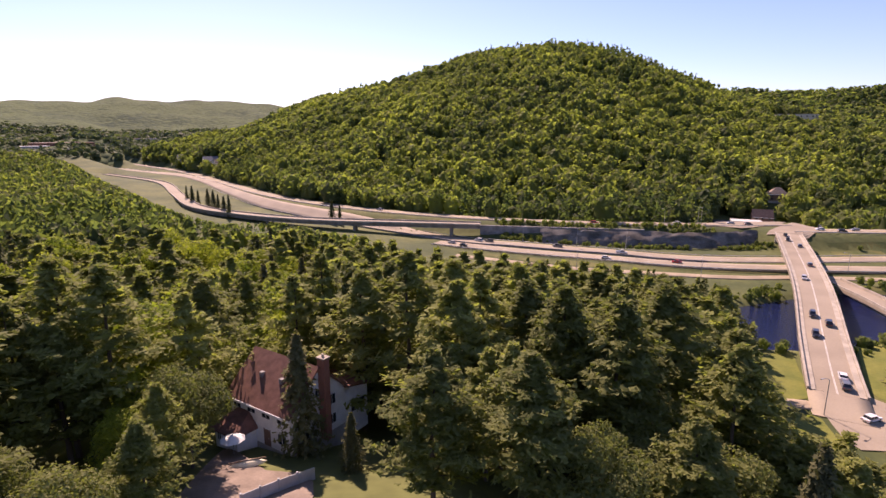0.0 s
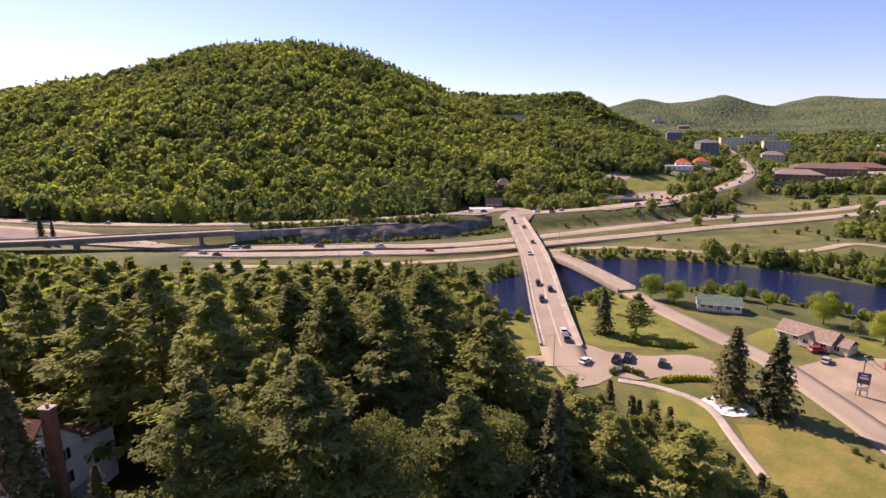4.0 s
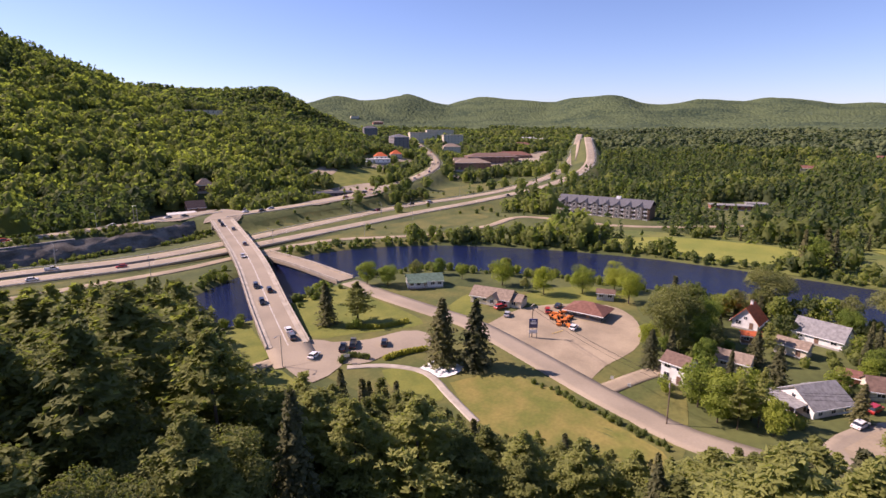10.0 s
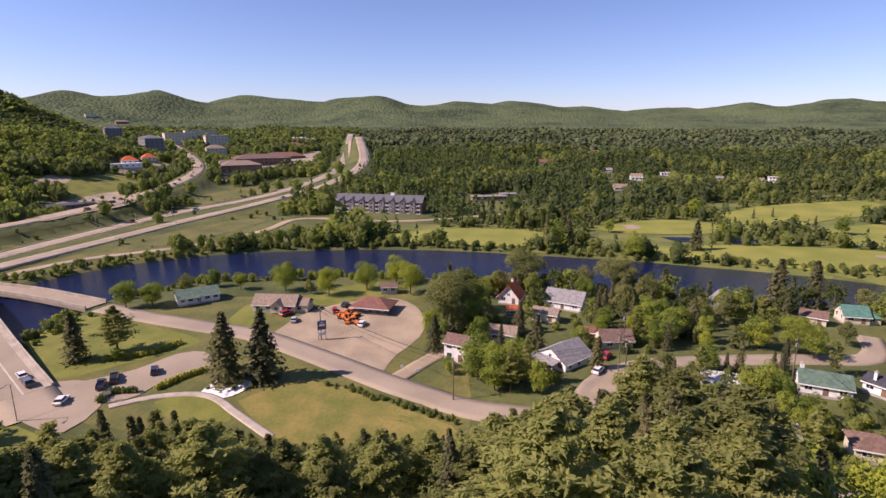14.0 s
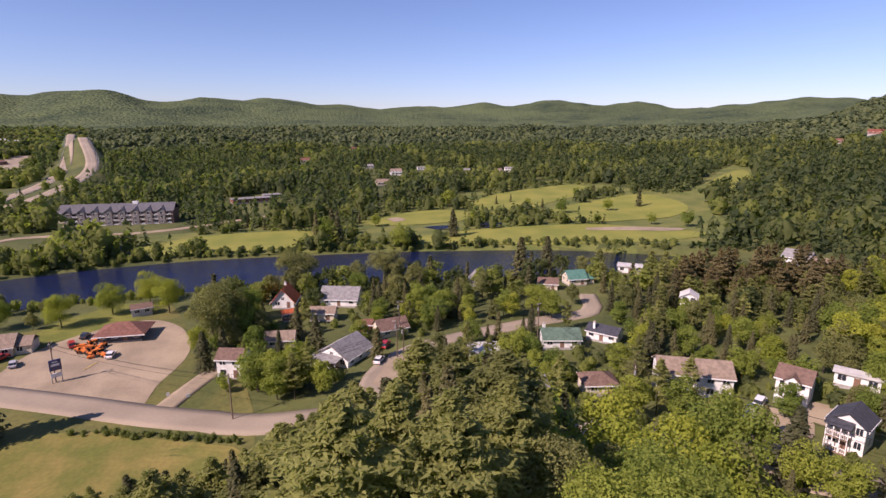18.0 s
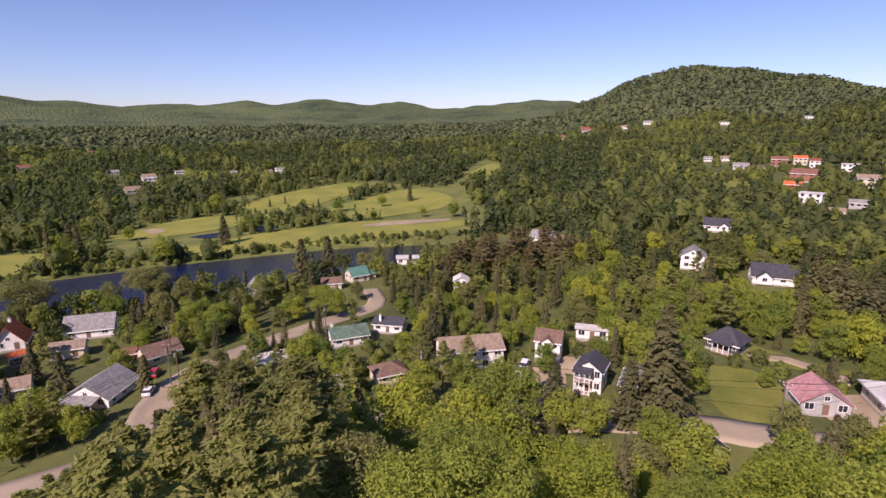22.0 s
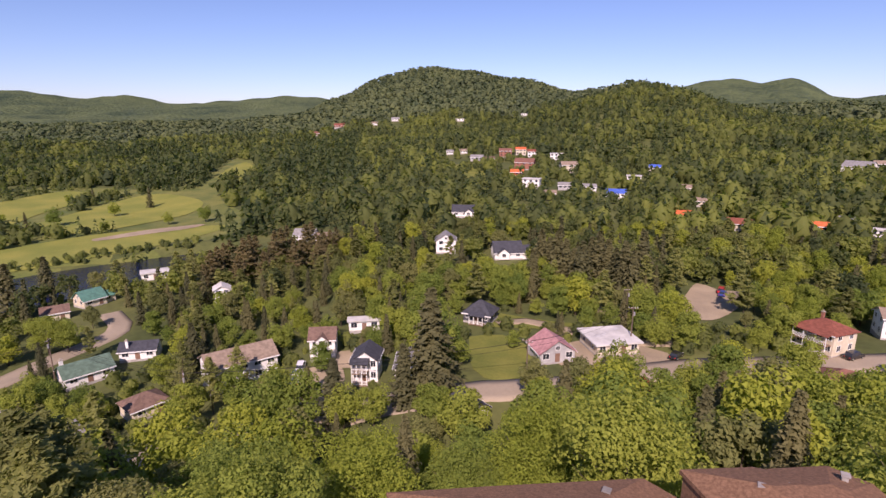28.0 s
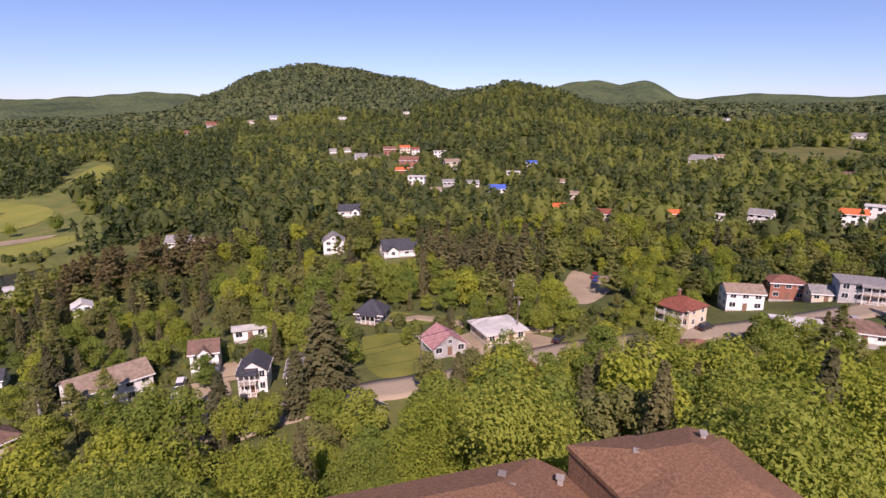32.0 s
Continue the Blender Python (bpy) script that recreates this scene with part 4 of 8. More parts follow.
def house(x, y, rz, w, d, label, wall=M_WWALL, roof=R_BROWN, storeys=1, kind="gable", rise=None, turned=False, n=3, chimney=None, porch=None, gable=None, wing=None, name="house", category="house", group="", z=None, over=0.45, deep=0.0, yard=True, door=True, vents=0, dormer=0, fit=1.0):
    """A house with walls, roof, windows, a door and what else it has. w: along its front; the ridge runs along w, or along d when turned."""
    if z is None:
        r = max(w, d) * 0.4
        z = float(np.mean(height(np.array([x - r, x + r, x, x]), np.array([y, y, y - r, y + r])))) + 0.15
    if group == "hillside houses":
        fit = 0.92 if math.hypot(x, y) > 330 else 0.85
    w, d = w * fit, d * fit
    porch = porch and (porch[0] * fit, porch[1] * fit, porch[2], porch[3], porch[4])
    gable = gable and (gable[0] * fit, gable[1] * fit, gable[2])
    wing = wing and (wing[0] * fit, wing[1] * fit, wing[2] * fit, wing[3], wing[4])
    rise = rise and rise * fit
    BUILT.append((x, y, 0.5 * math.hypot(w, d) + 1.0))
    if yard:
        YARDS.append((x, y, math.degrees(math.atan2(-x, y)), w * 0.5 + 1.4, (30 if group == "town buildings" else 6 if math.hypot(x, y) < 165 else 20 if math.hypot(x, y) < 300 else 24 if math.hypot(x, y) < 500 else 85) + d / 2))
    top = thing(name, label, category, pose(x, y, z, 0, 0, rz), group)
    far = math.hypot(x, y) > 260
    floor = 4.3 if group == "town buildings" and math.hypot(x, y) > 480 else 2.6
    h = 0.4 + floor * storeys
    part("foundation", Shape().box(-w / 2 - 0.04, -d / 2 - 0.04, -3.0 - deep, w / 2 + 0.04, d / 2 + 0.04, 0.4), M_FOUND, top)
    lw, ld = (d, w) if turned else (w, d)
    rise = rise if rise is not None else ld * 0.28
    s = Shape().box(-w / 2, -d / 2, 0.38, w / 2, d / 2, h)
    if kind == "gable":
        for sx in (-1, 1):
            a = [(sx * (lw / 2 - 0.15), -ld / 2, h), (sx * (lw / 2 - 0.15), ld / 2, h), (sx * (lw / 2 - 0.15), 0, h + rise - 0.12)]
            b = [(sx * lw / 2, py, pz) for _, py, pz in a]
            pts = a + b
            if turned:
                pts = [(py, -px, pz) for px, py, pz in pts]
            s.add(pts, [(0, 1, 2), (5, 4, 3), (0, 3, 4, 1), (1, 4, 5, 2), (2, 5, 3, 0)])
    part("wall", s, wall, top)
    rf = roof_shape(lw, ld, h, rise, over, kind)
    if turned:
        rf.v = [(py, -px, pz) for px, py, pz in rf.v]
    ro = part("roof", rf, roof, top)
    if kind != "flat":
        a, b = lw / 2 + over, ld / 2 + over
        e = h - rise * over / (ld / 2)
        for sy in (-1, 1):
            g = Shape().box(-a, sy * b - 0.08, e - 0.3, a, sy * b + 0.08, e - 0.02)
            if turned:
                g.v = [(py, -px, pz) for px, py, pz in g.v]
            part("fascia", g, M_TRIM, ro, "white eaves board")
    for k in range(vents):
        px = (k - (vents - 1) / 2) * lw / (vents + 1)
        vs = Shape().box(px - 0.25, -ld / 4 - 0.25, h + rise / 2 - 0.2, px + 0.25, -ld / 4 + 0.25, h + rise / 2 + 0.45)
        if turned:
            vs.v = [(py, -px_, pz) for px_, py, pz in vs.v]
        part("vent", vs, M_DARKCON, ro)
    for st in range(storeys):
        wz = 0.4 + floor * st + 0.36 * floor
        for i in range(n):
            u = (i + 0.5) / n * w - w / 2
            if door and st == 0 and i == n // 2 and not far:
                add_door(top, u, -d / 2, 0.42, 0)
            else:
                add_window(top, u, -d / 2, wz, 0, min(1.5, w / n * 0.55), plain=far)
        m = max(1, int(d / (6 if far else 3.6)))
        for i in range(m):
            u = (i + 0.5) / m * d - d / 2
            add_window(top, w / 2, u, wz, 90, 1.1, plain=far)
            add_window(top, -w / 2, u, wz, -90, 1.1, plain=far)
    if kind == "gable" and rise > 2.0 and not far:
        if turned:
            add_window(top, 0, -d / 2, h + 0.3, 0, 0.9, 0.9)
        else:
            add_window(top, w / 2, 0, h + 0.3, 90, 0.9, 0.9)
            add_window(top, -w / 2, 0, h + 0.3, -90, 0.9, 0.9)
    if chimney:
        cx, cy, cw, cm = chimney
        c = part("chimney", Shape().box(cx - cw / 2, cy - cw * 0.4, 0.3, cx + cw / 2, cy + cw * 0.4, h + rise + 0.9), cm, top)
        part("cap", Shape().box(cx - cw / 2 - 0.1, cy - cw * 0.4 - 0.1, h + rise + 0.9, cx + cw / 2 + 0.1, cy + cw * 0.4 + 0.1, h + rise + 1.05).tube((cx, cy, h + rise + 1.0), (cx, cy, h + rise + 1.4), 0.16, 0.16, 8), M_CONCRETE, c)
    if porch:
        px0, px1, depth, levels, pm = porch
        p = part("porch", Shape().box(px0, -d / 2 - depth, 0.1, px1, -d / 2, 0.35), M_WOOD, top, "front porch with railing")
        for lv in range(levels):
            zb = 0.35 + 2.6 * lv
            if lv:
                part("balcony", Shape().box(px0, -d / 2 - depth, zb - 0.2, px1, -d / 2, zb), M_WOOD, p)
            r_ = Shape()
            r_.box(px0, -d / 2 - depth, zb + 0.9, px1, -d / 2 - depth + 0.08, zb + 0.98).box(px0, -d / 2 - depth, zb + 0.15, px1, -d / 2 - depth + 0.08, zb + 0.22)
            for i in range(int((px1 - px0) / 0.3)):
                r_.box(px0 + i * 0.3, -d / 2 - depth, zb + 0.15, px0 + i * 0.3 + 0.07, -d / 2 - depth + 0.07, zb + 0.95)
            part("railing", r_, M_TRIM, p)
        for i in range(4):
            xx = px0 + 0.1 + i * (px1 - px0 - 0.2) / 3
            part("post", Shape().box(xx - 0.08, -d / 2 - depth, 0.3, xx + 0.08, -d / 2 - depth + 0.16, 0.35 + 2.45 * levels), M_TRIM, p)
        zt = 0.35 + 2.45 * levels
        part("porch_roof", Shape().slab([(px0 - 0.3, -d / 2 - depth - 0.3, zt), (px1 + 0.3, -d / 2 - depth - 0.3, zt), (px1 + 0.3, -d / 2 - 0.01, zt + 0.55), (px0 - 0.3, -d / 2 - 0.01, zt + 0.55)], 0.15), pm, p)
    if gable:
        gx, gw, gd = gable
        q = part("front_gable", Shape().box(gx - gw / 2, -d / 2 - gd, 0.3, gx + gw / 2, -d / 2 + 0.1, h - 0.1).add(
            [(gx - gw / 2, -d / 2 - gd, h - 0.1), (gx + gw / 2, -d / 2 - gd, h - 0.1), (gx, -d / 2 - gd, h + gw * 0.36), (gx - gw / 2, -d / 2 + 1.5, h - 0.1), (gx + gw / 2, -d / 2 + 1.5, h - 0.1), (gx, -d / 2 + 1.5, h + gw * 0.36)],
            [(0, 1, 2), (5, 4, 3), (0, 3, 4, 1), (1, 4, 5, 2), (2, 5, 3, 0)]), wall, top)
        g0, g1, gz = gx - gw / 2 - 0.35, gx + gw / 2 + 0.35, h - 0.35
        gy0, gy1 = -d / 2 - gd - 0.4, (0.0 if not turned else -d / 2 + 2.0)
        part("gable_roof", Shape().slab([(g0, gy0, gz), (gx, gy0, h + gw * 0.36 + 0.1), (gx, gy1, h + gw * 0.36 + 0.1), (g0, gy1, gz)][::-1], 0.18).slab([(gx, gy0, h + gw * 0.36 + 0.1), (g1, gy0, gz), (g1, gy1, gz), (gx, gy1, h + gw * 0.36 + 0.1)][::-1], 0.18), roof, q)
        add_window(q, gx, -d / 2 - gd, 1.3, 0, 1.4)
        if storeys > 1:
            add_window(q, gx, -d / 2 - gd, 3.9, 0, 1.4)
    if wing:
        wx, ww, wd, wh, wm = wing
        q = part("wing", Shape().box(wx - ww / 2, -wd / 2, -1, wx + ww / 2, wd / 2, wh), wall, top)
        sr = roof_shape(ww, wd, wh, wd * 0.26, 0.3, "gable", 0.18)
        sr.v = [(px + wx, py, pz) for px, py, pz in sr.v]
        part("wing_roof", sr, wm, q)
        add_window(q, wx, -wd / 2, 1.0, 0, 1.4)
    if dormer:
        for k in range(dormer):
            dx = (k + 0.5) / dormer * w - w / 2
            q = part("dormer", Shape().box(dx - 0.9, -d / 2 + 0.5, h - 0.1, dx + 0.9, -d / 2 + 3.0, h + 1.7), wall, top)
            part("dormer_roof", Shape().slab([(dx - 1.2, -d / 2 + 0.2, h + 1.5), (dx, -d / 2 + 0.2, h + 2.3), (dx, -d / 2 + 4.0, h + 2.3), (dx - 1.2, -d / 2 + 4.0, h + 1.5)][::-1], 0.15).slab([(dx, -d / 2 + 0.2, h + 2.3), (dx + 1.2, -d / 2 + 0.2, h + 1.5), (dx + 1.2, -d / 2 + 4.0, h + 1.5), (dx, -d / 2 + 4.0, h + 2.3)][::-1], 0.15), roof, q)
            add_window(q, dx, -d / 2 + 0.5, h + 0.35, 0, 1.0, 1.0)
    return top


# the red-roofed house on the terrace with its annexes
hr = house(-19.2, 62.4, -33, 10.5, 9.0, "white house with steep red-brown shingle roof and brick chimney", M_WWALL, R_RED, 2, rise=4.2, chimney=(5.75, 0.6, 1.1, M_BRICK), n=4, z=26.8, vents=2)
q = part("entry", Shape().box(-4.6, -7.3, -1, -0.6, -4.5, 2.5), M_WWALL, hr, "low entry wing with shuttered windows")
part("entry_roof", Shape().slab([(-5.0, -7.8, 2.4), (-0.2, -7.8, 2.4), (-1.6, -4.6, 4.0), (-3.6, -4.6, 4.0)], 0.2).slab([(-5.0, -7.8, 2.4), (-3.6, -4.6, 4.0), (-5.0, -4.6, 2.4)], 0.2).slab([(-0.2, -7.8, 2.4), (-0.2, -4.6, 2.4), (-1.6, -4.6, 4.0)], 0.2), R_RED, q)
for ex in (-3.8, -2.6, -1.4):
    add_window(q, ex, -7.3, 0.9, 0, 0.6, 1.2)
q = part("rear_wing", Shape().box(-1.0, 4.4, -2, 5.2, 8.8, 4.3), M_WWALL, hr, "lower rear wing with wide windows")
part("rear_roof", Shape().slab([(-1.3, 4.3, 5.5), (5.6, 4.3, 5.5), (5.6, 9.2, 4.2), (-1.3, 9.2, 4.2)], 0.2), R_RED, q)
part("rear_gable", Shape().slab([(5.19, 4.4, 4.2), (5.19, 8.8, 4.2), (5.19, 4.4, 5.4)], 0.12), M_WWALL, q)
add_window(q, 5.2, 6.9, 1.2, 90, 2.6, 1.4)

# houses west of it
house(-119.1, 143.8, 60, 12, 9, "white house with pale flat roof and brick chimney", M_WWALL, R_WHITE, 1, "flat", chimney=(-2, 0, 0.9, M_BRICK), n=3, yard=False)
house(-147.7, 175.0, 50, 11, 9, "grey-roofed house behind pines", M_GREYW, R_GREY, 1, n=3, yard=False)

# cottages by the river and the garage
house(170.2, 128.0, -45, 14, 8.5, "white bungalow with grey-green roof and front porch", M_WWALL, R_GREEN, 1, rise=2.0, n=5, porch=(-6.5, 0, 1.6, 1, R_GREEN))
house(167.8, 94.2, -83, 15, 8.5, "cream bungalow with brown roof and front gables", M_CREAM, R_TAN, 1, rise=2.5, n=4, gable=(1.5, 4.2, 1.4), wing=(8.8, 5.5, 6.5, 2.7, R_TAN))
house(173.3, 60.5, -91, 12, 8.5, "low garage shop with red-brown hip roof and dark open front", M_DARKW, R_RED, 1, "hip", rise=2.0, n=4, over=1.2, name="shop", category="shop")
house(194.2, 61.6, -72, 6.0, 4.2, "small grey garden shed by the river", M_GREYW, R_BROWN, 1, rise=1.0, n=2, name="shed", category="shed", door=False)
house(193.2, 14.4, -100, 7.5, 8.0, "white chalet with steep bright orange roof", M_WWALL, R_ORANGE, 1, rise=4.4, turned=True, n=2, over=0.7, chimney=(0, 1, 0.7, M_WWALL))
house(177.7, 12.3, -76, 6, 4, "low shed with orange-red roof", M_BROWNW, R_ORANGE, 1, rise=1.0, n=2, name="shed", category="shed", fit=0.8)
house(139.5, 24.3, -105, 7.5, 7, "white house with brown roof behind trees", M_WWALL, R_BROWN, 2, rise=2.0, n=2, yard=False, fit=0.85)
house(156.2, 13.7, -95, 8, 6, "low cottage with pale brown roof", M_CREAM, R_TAN, 1, n=2, yard=False, fit=1.0)
house(141.2, -4.0, -130, 9.5, 10, "white house with grey metal roof and wooden front deck", M_WWALL, R_GREY, 1, rise=2.8, turned=True, n=3, porch=(-4.5, 3.0, 3.0, 1, R_GREY), fit=1.1)
house(157.6, -18.6, -77, 9, 7, "small cream cottage with brown roof", M_CREAM, R_BROWN, 1, rise=2.2, n=2, fit=1.0)
house(162.1, -11.2, -94, 4.5, 4, "small brick shed with red roof", M_BRICK, R_RED, 1, rise=1.0, n=1, name="shed", category="shed", fit=1.0)
house(191.6, -5.3, -107, 12, 8.5, "white house with dark grey roof by the river", M_WWALL, R_GREY, 1, rise=3.0, n=3, fit=1.1)
house(176.2, 1.3, -105, 8, 5, "small tan-roofed cream outbuilding", M_CREAM, R_TAN, 1, n=2, name="shed", category="shed", fit=1.0)
house(136.2, -64.7, -103, 13, 9, "white house with green shingle roof and white chimney", M_WWALL, R_GREEN, 1, rise=2.6, n=3, chimney=(-4.5, 1, 0.8, M_WWALL), fit=0.8)
house(136.3, -78.9, -138, 11, 7.5, "white cottage with dark grey roof and white chimney", M_WWALL, R_DARK, 1, rise=1.8, n=3, chimney=(-2.5, -2, 0.6, M_WWALL), fit=0.8)
house(187.1, -82.9, -114, 9, 7, "brown-roofed cottage near the river", M_CREAM, R_BROWN, 1, n=2, fit=0.8)
house(191.2, -95.8, -92, 9, 9, "cottage with tiered green metal roof", M_CREAM, R_TEAL, 1, rise=3.2, n=2, wing=(6, 6, 6, 2.4, R_TEAL), fit=0.8)
house(200.9, -126.0, -122, 12, 7, "long white-roofed building by the river", M_WWALL, R_WHITE, 1, "flat", n=3, fit=0.8)
house(200.9, -58.1, -106, 6, 7, "white cottage between trees", M_WWALL, R_GREY, 1, rise=3.4, turned=True, n=2, yard=False, fit=0.8)
house(149.2, -116.0, -128, 6, 6, "tall white house among trees", M_WWALL, R_WHITE, 2, rise=1.6, turned=True, n=2, yard=False, fit=0.8)
house(183.7, -193.4, -156, 10, 8, "white house with grey roof on the slope", M_WWALL, R_GREY, 1, rise=2.6, n=3, wing=(9, 8, 6, 2.4, R_TAN))
house(109.3, -43.5, -90, 12, 7.5, "white cottage with grey shingle roof under pines", M_WWALL, R_GREY, 1, rise=2.0, n=3, fit=0.8)
house(132.3, -40.9, -97, 10, 8, "white house hidden behind pine branches", M_WWALL, R_WHITE, 1, "flat", n=3, yard=False, fit=0.8)
house(108.4, -61.9, -100, 9.5, 8, "low house with brown shingle roof", M_CREAM, R_BROWN, 1, "hip", rise=2.2, n=2, fit=0.8)
house(100.7, -81.1, -115, 18, 10, "large white house with brown roof behind a pine", M_WWALL, R_TAN, 2, rise=2.6, n=5, yard=False, fit=0.86)
house(86.8, -95.3, -146, 7.5, 7.5, "white two-storey house with brown gable roof and front canopy", M_WWALL, R_BROWN, 2, rise=2.4, n=2, gable=(0, 3.4, 0.5), fit=0.8)
house(67.9, -87.9, -154, 8, 8.5, "white two-storey house with dark roof and stacked front balconies", M_WWALL, R_DARK, 2, rise=2.8, turned=True, n=3, porch=(-3.8, 1.2, 1.8, 2, R_DARK), fit=0.68)
house(60.2, -92.9, -152, 7, 10, "low white garage with grey roof", M_WWALL, R_GREY, 1, rise=1.4, turned=True, n=2, name="garage", category="garage", fit=0.8)
house(85.9, -110.4, -142, 10, 3.5, "white caravan with dark awning", M_WWALL, R_WHITE, 1, "flat", n=3, name="caravan", category="caravan", fit=0.8)
house(60.3, -129.6, -175, 9.5, 8.5, "charcoal cottage with dark hip roof and white trim", M_DARKW, R_DARK, 1, "hip", rise=3.4, n=3, porch=(-2, 3, 1.8, 1, R_DARK), fit=0.8)
house(35.3, -114.5, -138, 10.5, 9, "old house with faded pink roof", M_GREYW, R_PINK, 1, rise=3.4, n=3, turned=True, fit=0.8)
house(24.8, -126.2, -141, 13, 12, "flat white-roofed shop with yellow panel", M_CREAM, R_WHITE, 1, "flat", n=4, name="shop", category="shop", over=0.7, vents=0, fit=0.8)
house(81.1, -197.4, -146, 11, 9, "white house with dark gable roofs on the hillside", M_WWALL, R_DARK, 1, rise=3.6, n=3, gable=(-2, 4.5, 1.0), wing=(10, 9, 8, 2.8, R_DARK))
house(107.2, -194.6, -151, 8, 8, "tall white house with grey gable among trees", M_WWALL, R_GREY, 2, rise=2.6, turned=True, n=2)
house(130.6, -257.8, -153, 13, 9, "white house with dark roof and brown wing", M_WWALL, R_DARK, 1, rise=3.0, n=3, gable=(2, 4, 1), wing=(6, 8, 7, 2.2, R_BROWN))
house(-19.9, -147.4, 140, 11, 9.5, "two-storey red-roofed house with wooden balconies", M_CREAM, R_BRICKRED, 2, "hip", rise=2.2, n=4, porch=(-5, 5, 2.0, 2, R_BRICKRED), chimney=(-2, 1, 0.6, M_BRICK), fit=0.8)
house(-36.8, -164.2, 187, 12, 9, "white two-storey house with tan roof", M_WWALL, R_TAN, 2, rise=2.0, n=3, fit=0.8)
house(-51.0, -179.2, 186, 12, 9.5, "brown-roofed house with brick lower storey", M_BRICK, R_RED, 2, "hip", rise=1.8, n=3, fit=0.8)
house(-59.1, -172.9, 183, 9, 8, "grey-roofed cream house on the main street", M_CREAM, R_GREY, 1, rise=2.0, n=3, fit=0.8)
house(-67.4, -171.5, 174, 14, 10, "grey flat-roofed apartment house with white balconies", M_GREYW, R_GREY, 2, "flat", n=4, porch=(-1, 6, 1.6, 2, R_GREY), fit=0.8)
house(-56.9, -144.7, 174, 16, 9, "white building with brown hip roof", M_WWALL, R_BROWN, 1, "hip", rise=2.4, n=4, fit=0.8)
house(-45.1, -143.6, 178, 13, 8, "low white flat-roofed building", M_WWALL, R_WHITE, 1, "flat", n=4, fit=0.8)
house(-21.8, -124.8, 170, 9, 7, "low house with red-brown roof among trees", M_CREAM, R_RED, 1, "hip", rise=2.0, n=2, yard=False)
house(13.3, -103.7, -173, 3.6, 3.2, "small white shed with bright orange roof", M_WWALL, R_ORANGE, 1, rise=1.2, turned=True, n=1, name="shed", category="shed", door=False)
house(40.4, -82.0, -204, 6, 4.5, "small grey shed with dark roof", M_WWALL, R_DARK, 1, rise=1.4, n=1, name="shed", category="shed", door=False)

# the slope to the south-east, farther off
house(-26.8, -268.3, 184, 9, 6, "orange two-storey house among trees", M_ORANGE, R_ORANGE, 2, "gable", n=3, group="hillside houses")
house(1.0, -275.0, -180, 12, 8, "house with red roof among trees", M_CREAM, R_BRICKRED, 1, "gable", n=3, group="hillside houses")
house(25.1, -285.1, -155, 10, 7, "low orange-roofed house among trees", M_CREAM, R_ORANGE, 1, "gable", n=3, group="hillside houses")
house(-64.5, -271.0, 152, 11, 8, "white two-storey house with grey roof", M_WWALL, R_GREY, 2, "gable", n=3, group="hillside houses")
house(-100.5, -275.7, 170, 12, 8, "white house with bright orange roof", M_WWALL, R_ORANGE, 2, "gable", n=3, group="hillside houses")
house(-116.5, -291.4, 158, 13, 9, "pale flat-roofed apartment house", M_WWALL, R_WHITE, 2, "flat", n=3, group="hillside houses")
house(-63.1, -450.4, 152, 18, 13, "long white house on the far slope", M_WWALL, R_GREY, 2, "gable", n=3, group="hillside houses")
house(-80.5, -481.9, 181, 12, 8, "white house on the far slope", M_WWALL, R_TAN, 1, "gable", n=3, group="hillside houses")
house(-135.4, -400.1, 161, 14, 10, "brown farm building on the far slope", M_BROWNW, R_BROWN, 1, "gable", n=3, group="hillside houses")
house(-41.3, -290.3, 172, 11, 8, "white house with grey roof", M_WWALL, R_GREY, 1, "gable", n=3, group="hillside houses")
house(-47.8, -277.7, 170, 7, 6, "small white house among trees", M_WWALL, R_WHITE, 1, "flat", n=3, group="hillside houses")
house(261.7, -483.0, -152, 7, 6, "white hillside village house on the slope", M_WWALL, R_GREY, 1, "gable", n=3, group="hillside houses")
house(248.2, -486.6, -143, 9, 6, "white hillside village house on the slope", M_WWALL, R_TAN, 1, "gable", n=3, group="hillside houses")
house(215.7, -449.7, -164, 12, 8, "grey hillside village house", M_GREYW, R_GREY, 1, "gable", n=3, group="hillside houses")
house(200.6, -443.1, -141, 9, 6, "cream hillside village house on the slope", M_CREAM, R_BROWN, 1, "gable", n=3, group="hillside houses")
house(196.5, -469.2, -157, 12, 8, "red-brick hillside apartment house", M_BRICK, R_RED, 2, "gable", n=3, group="hillside houses")
house(186.5, -480.7, -149, 10, 7, "hillside house with orange-brown roof", M_CREAM, R_ORANGE, 2, "gable", n=3, group="hillside houses")
house(170.1, -469.1, -160, 10, 7, "hillside house with red roof", M_WWALL, R_BRICKRED, 2, "gable", n=3, group="hillside houses")
house(155.5, -411.4, -169, 16, 11, "long red-brick hillside building", M_BRICK, R_RED, 2, "gable", n=3, group="hillside houses")
house(144.8, -456.8, -162, 11, 8, "tall white hillside house", M_WWALL, R_WHITE, 2, "flat", n=3, group="hillside houses")
house(117.8, -403.0, -149, 13, 9, "cream hillside house on the slope", M_CREAM, R_TAN, 2, "gable", n=3, group="hillside houses")
house(150.4, -382.3, -159, 10, 7, "bright red hillside house on the slope", M_RED, R_ORANGE, 1, "gable", n=3, group="hillside houses")
house(124.2, -342.1, -170, 12, 8, "white hillside house with flat roof", M_WWALL, R_WHITE, 2, "flat", n=3, group="hillside houses")
house(101.2, -340.1, -163, 9, 6, "grey hillside house with gable roof", M_GREYW, R_GREY, 1, "gable", n=3, group="hillside houses")
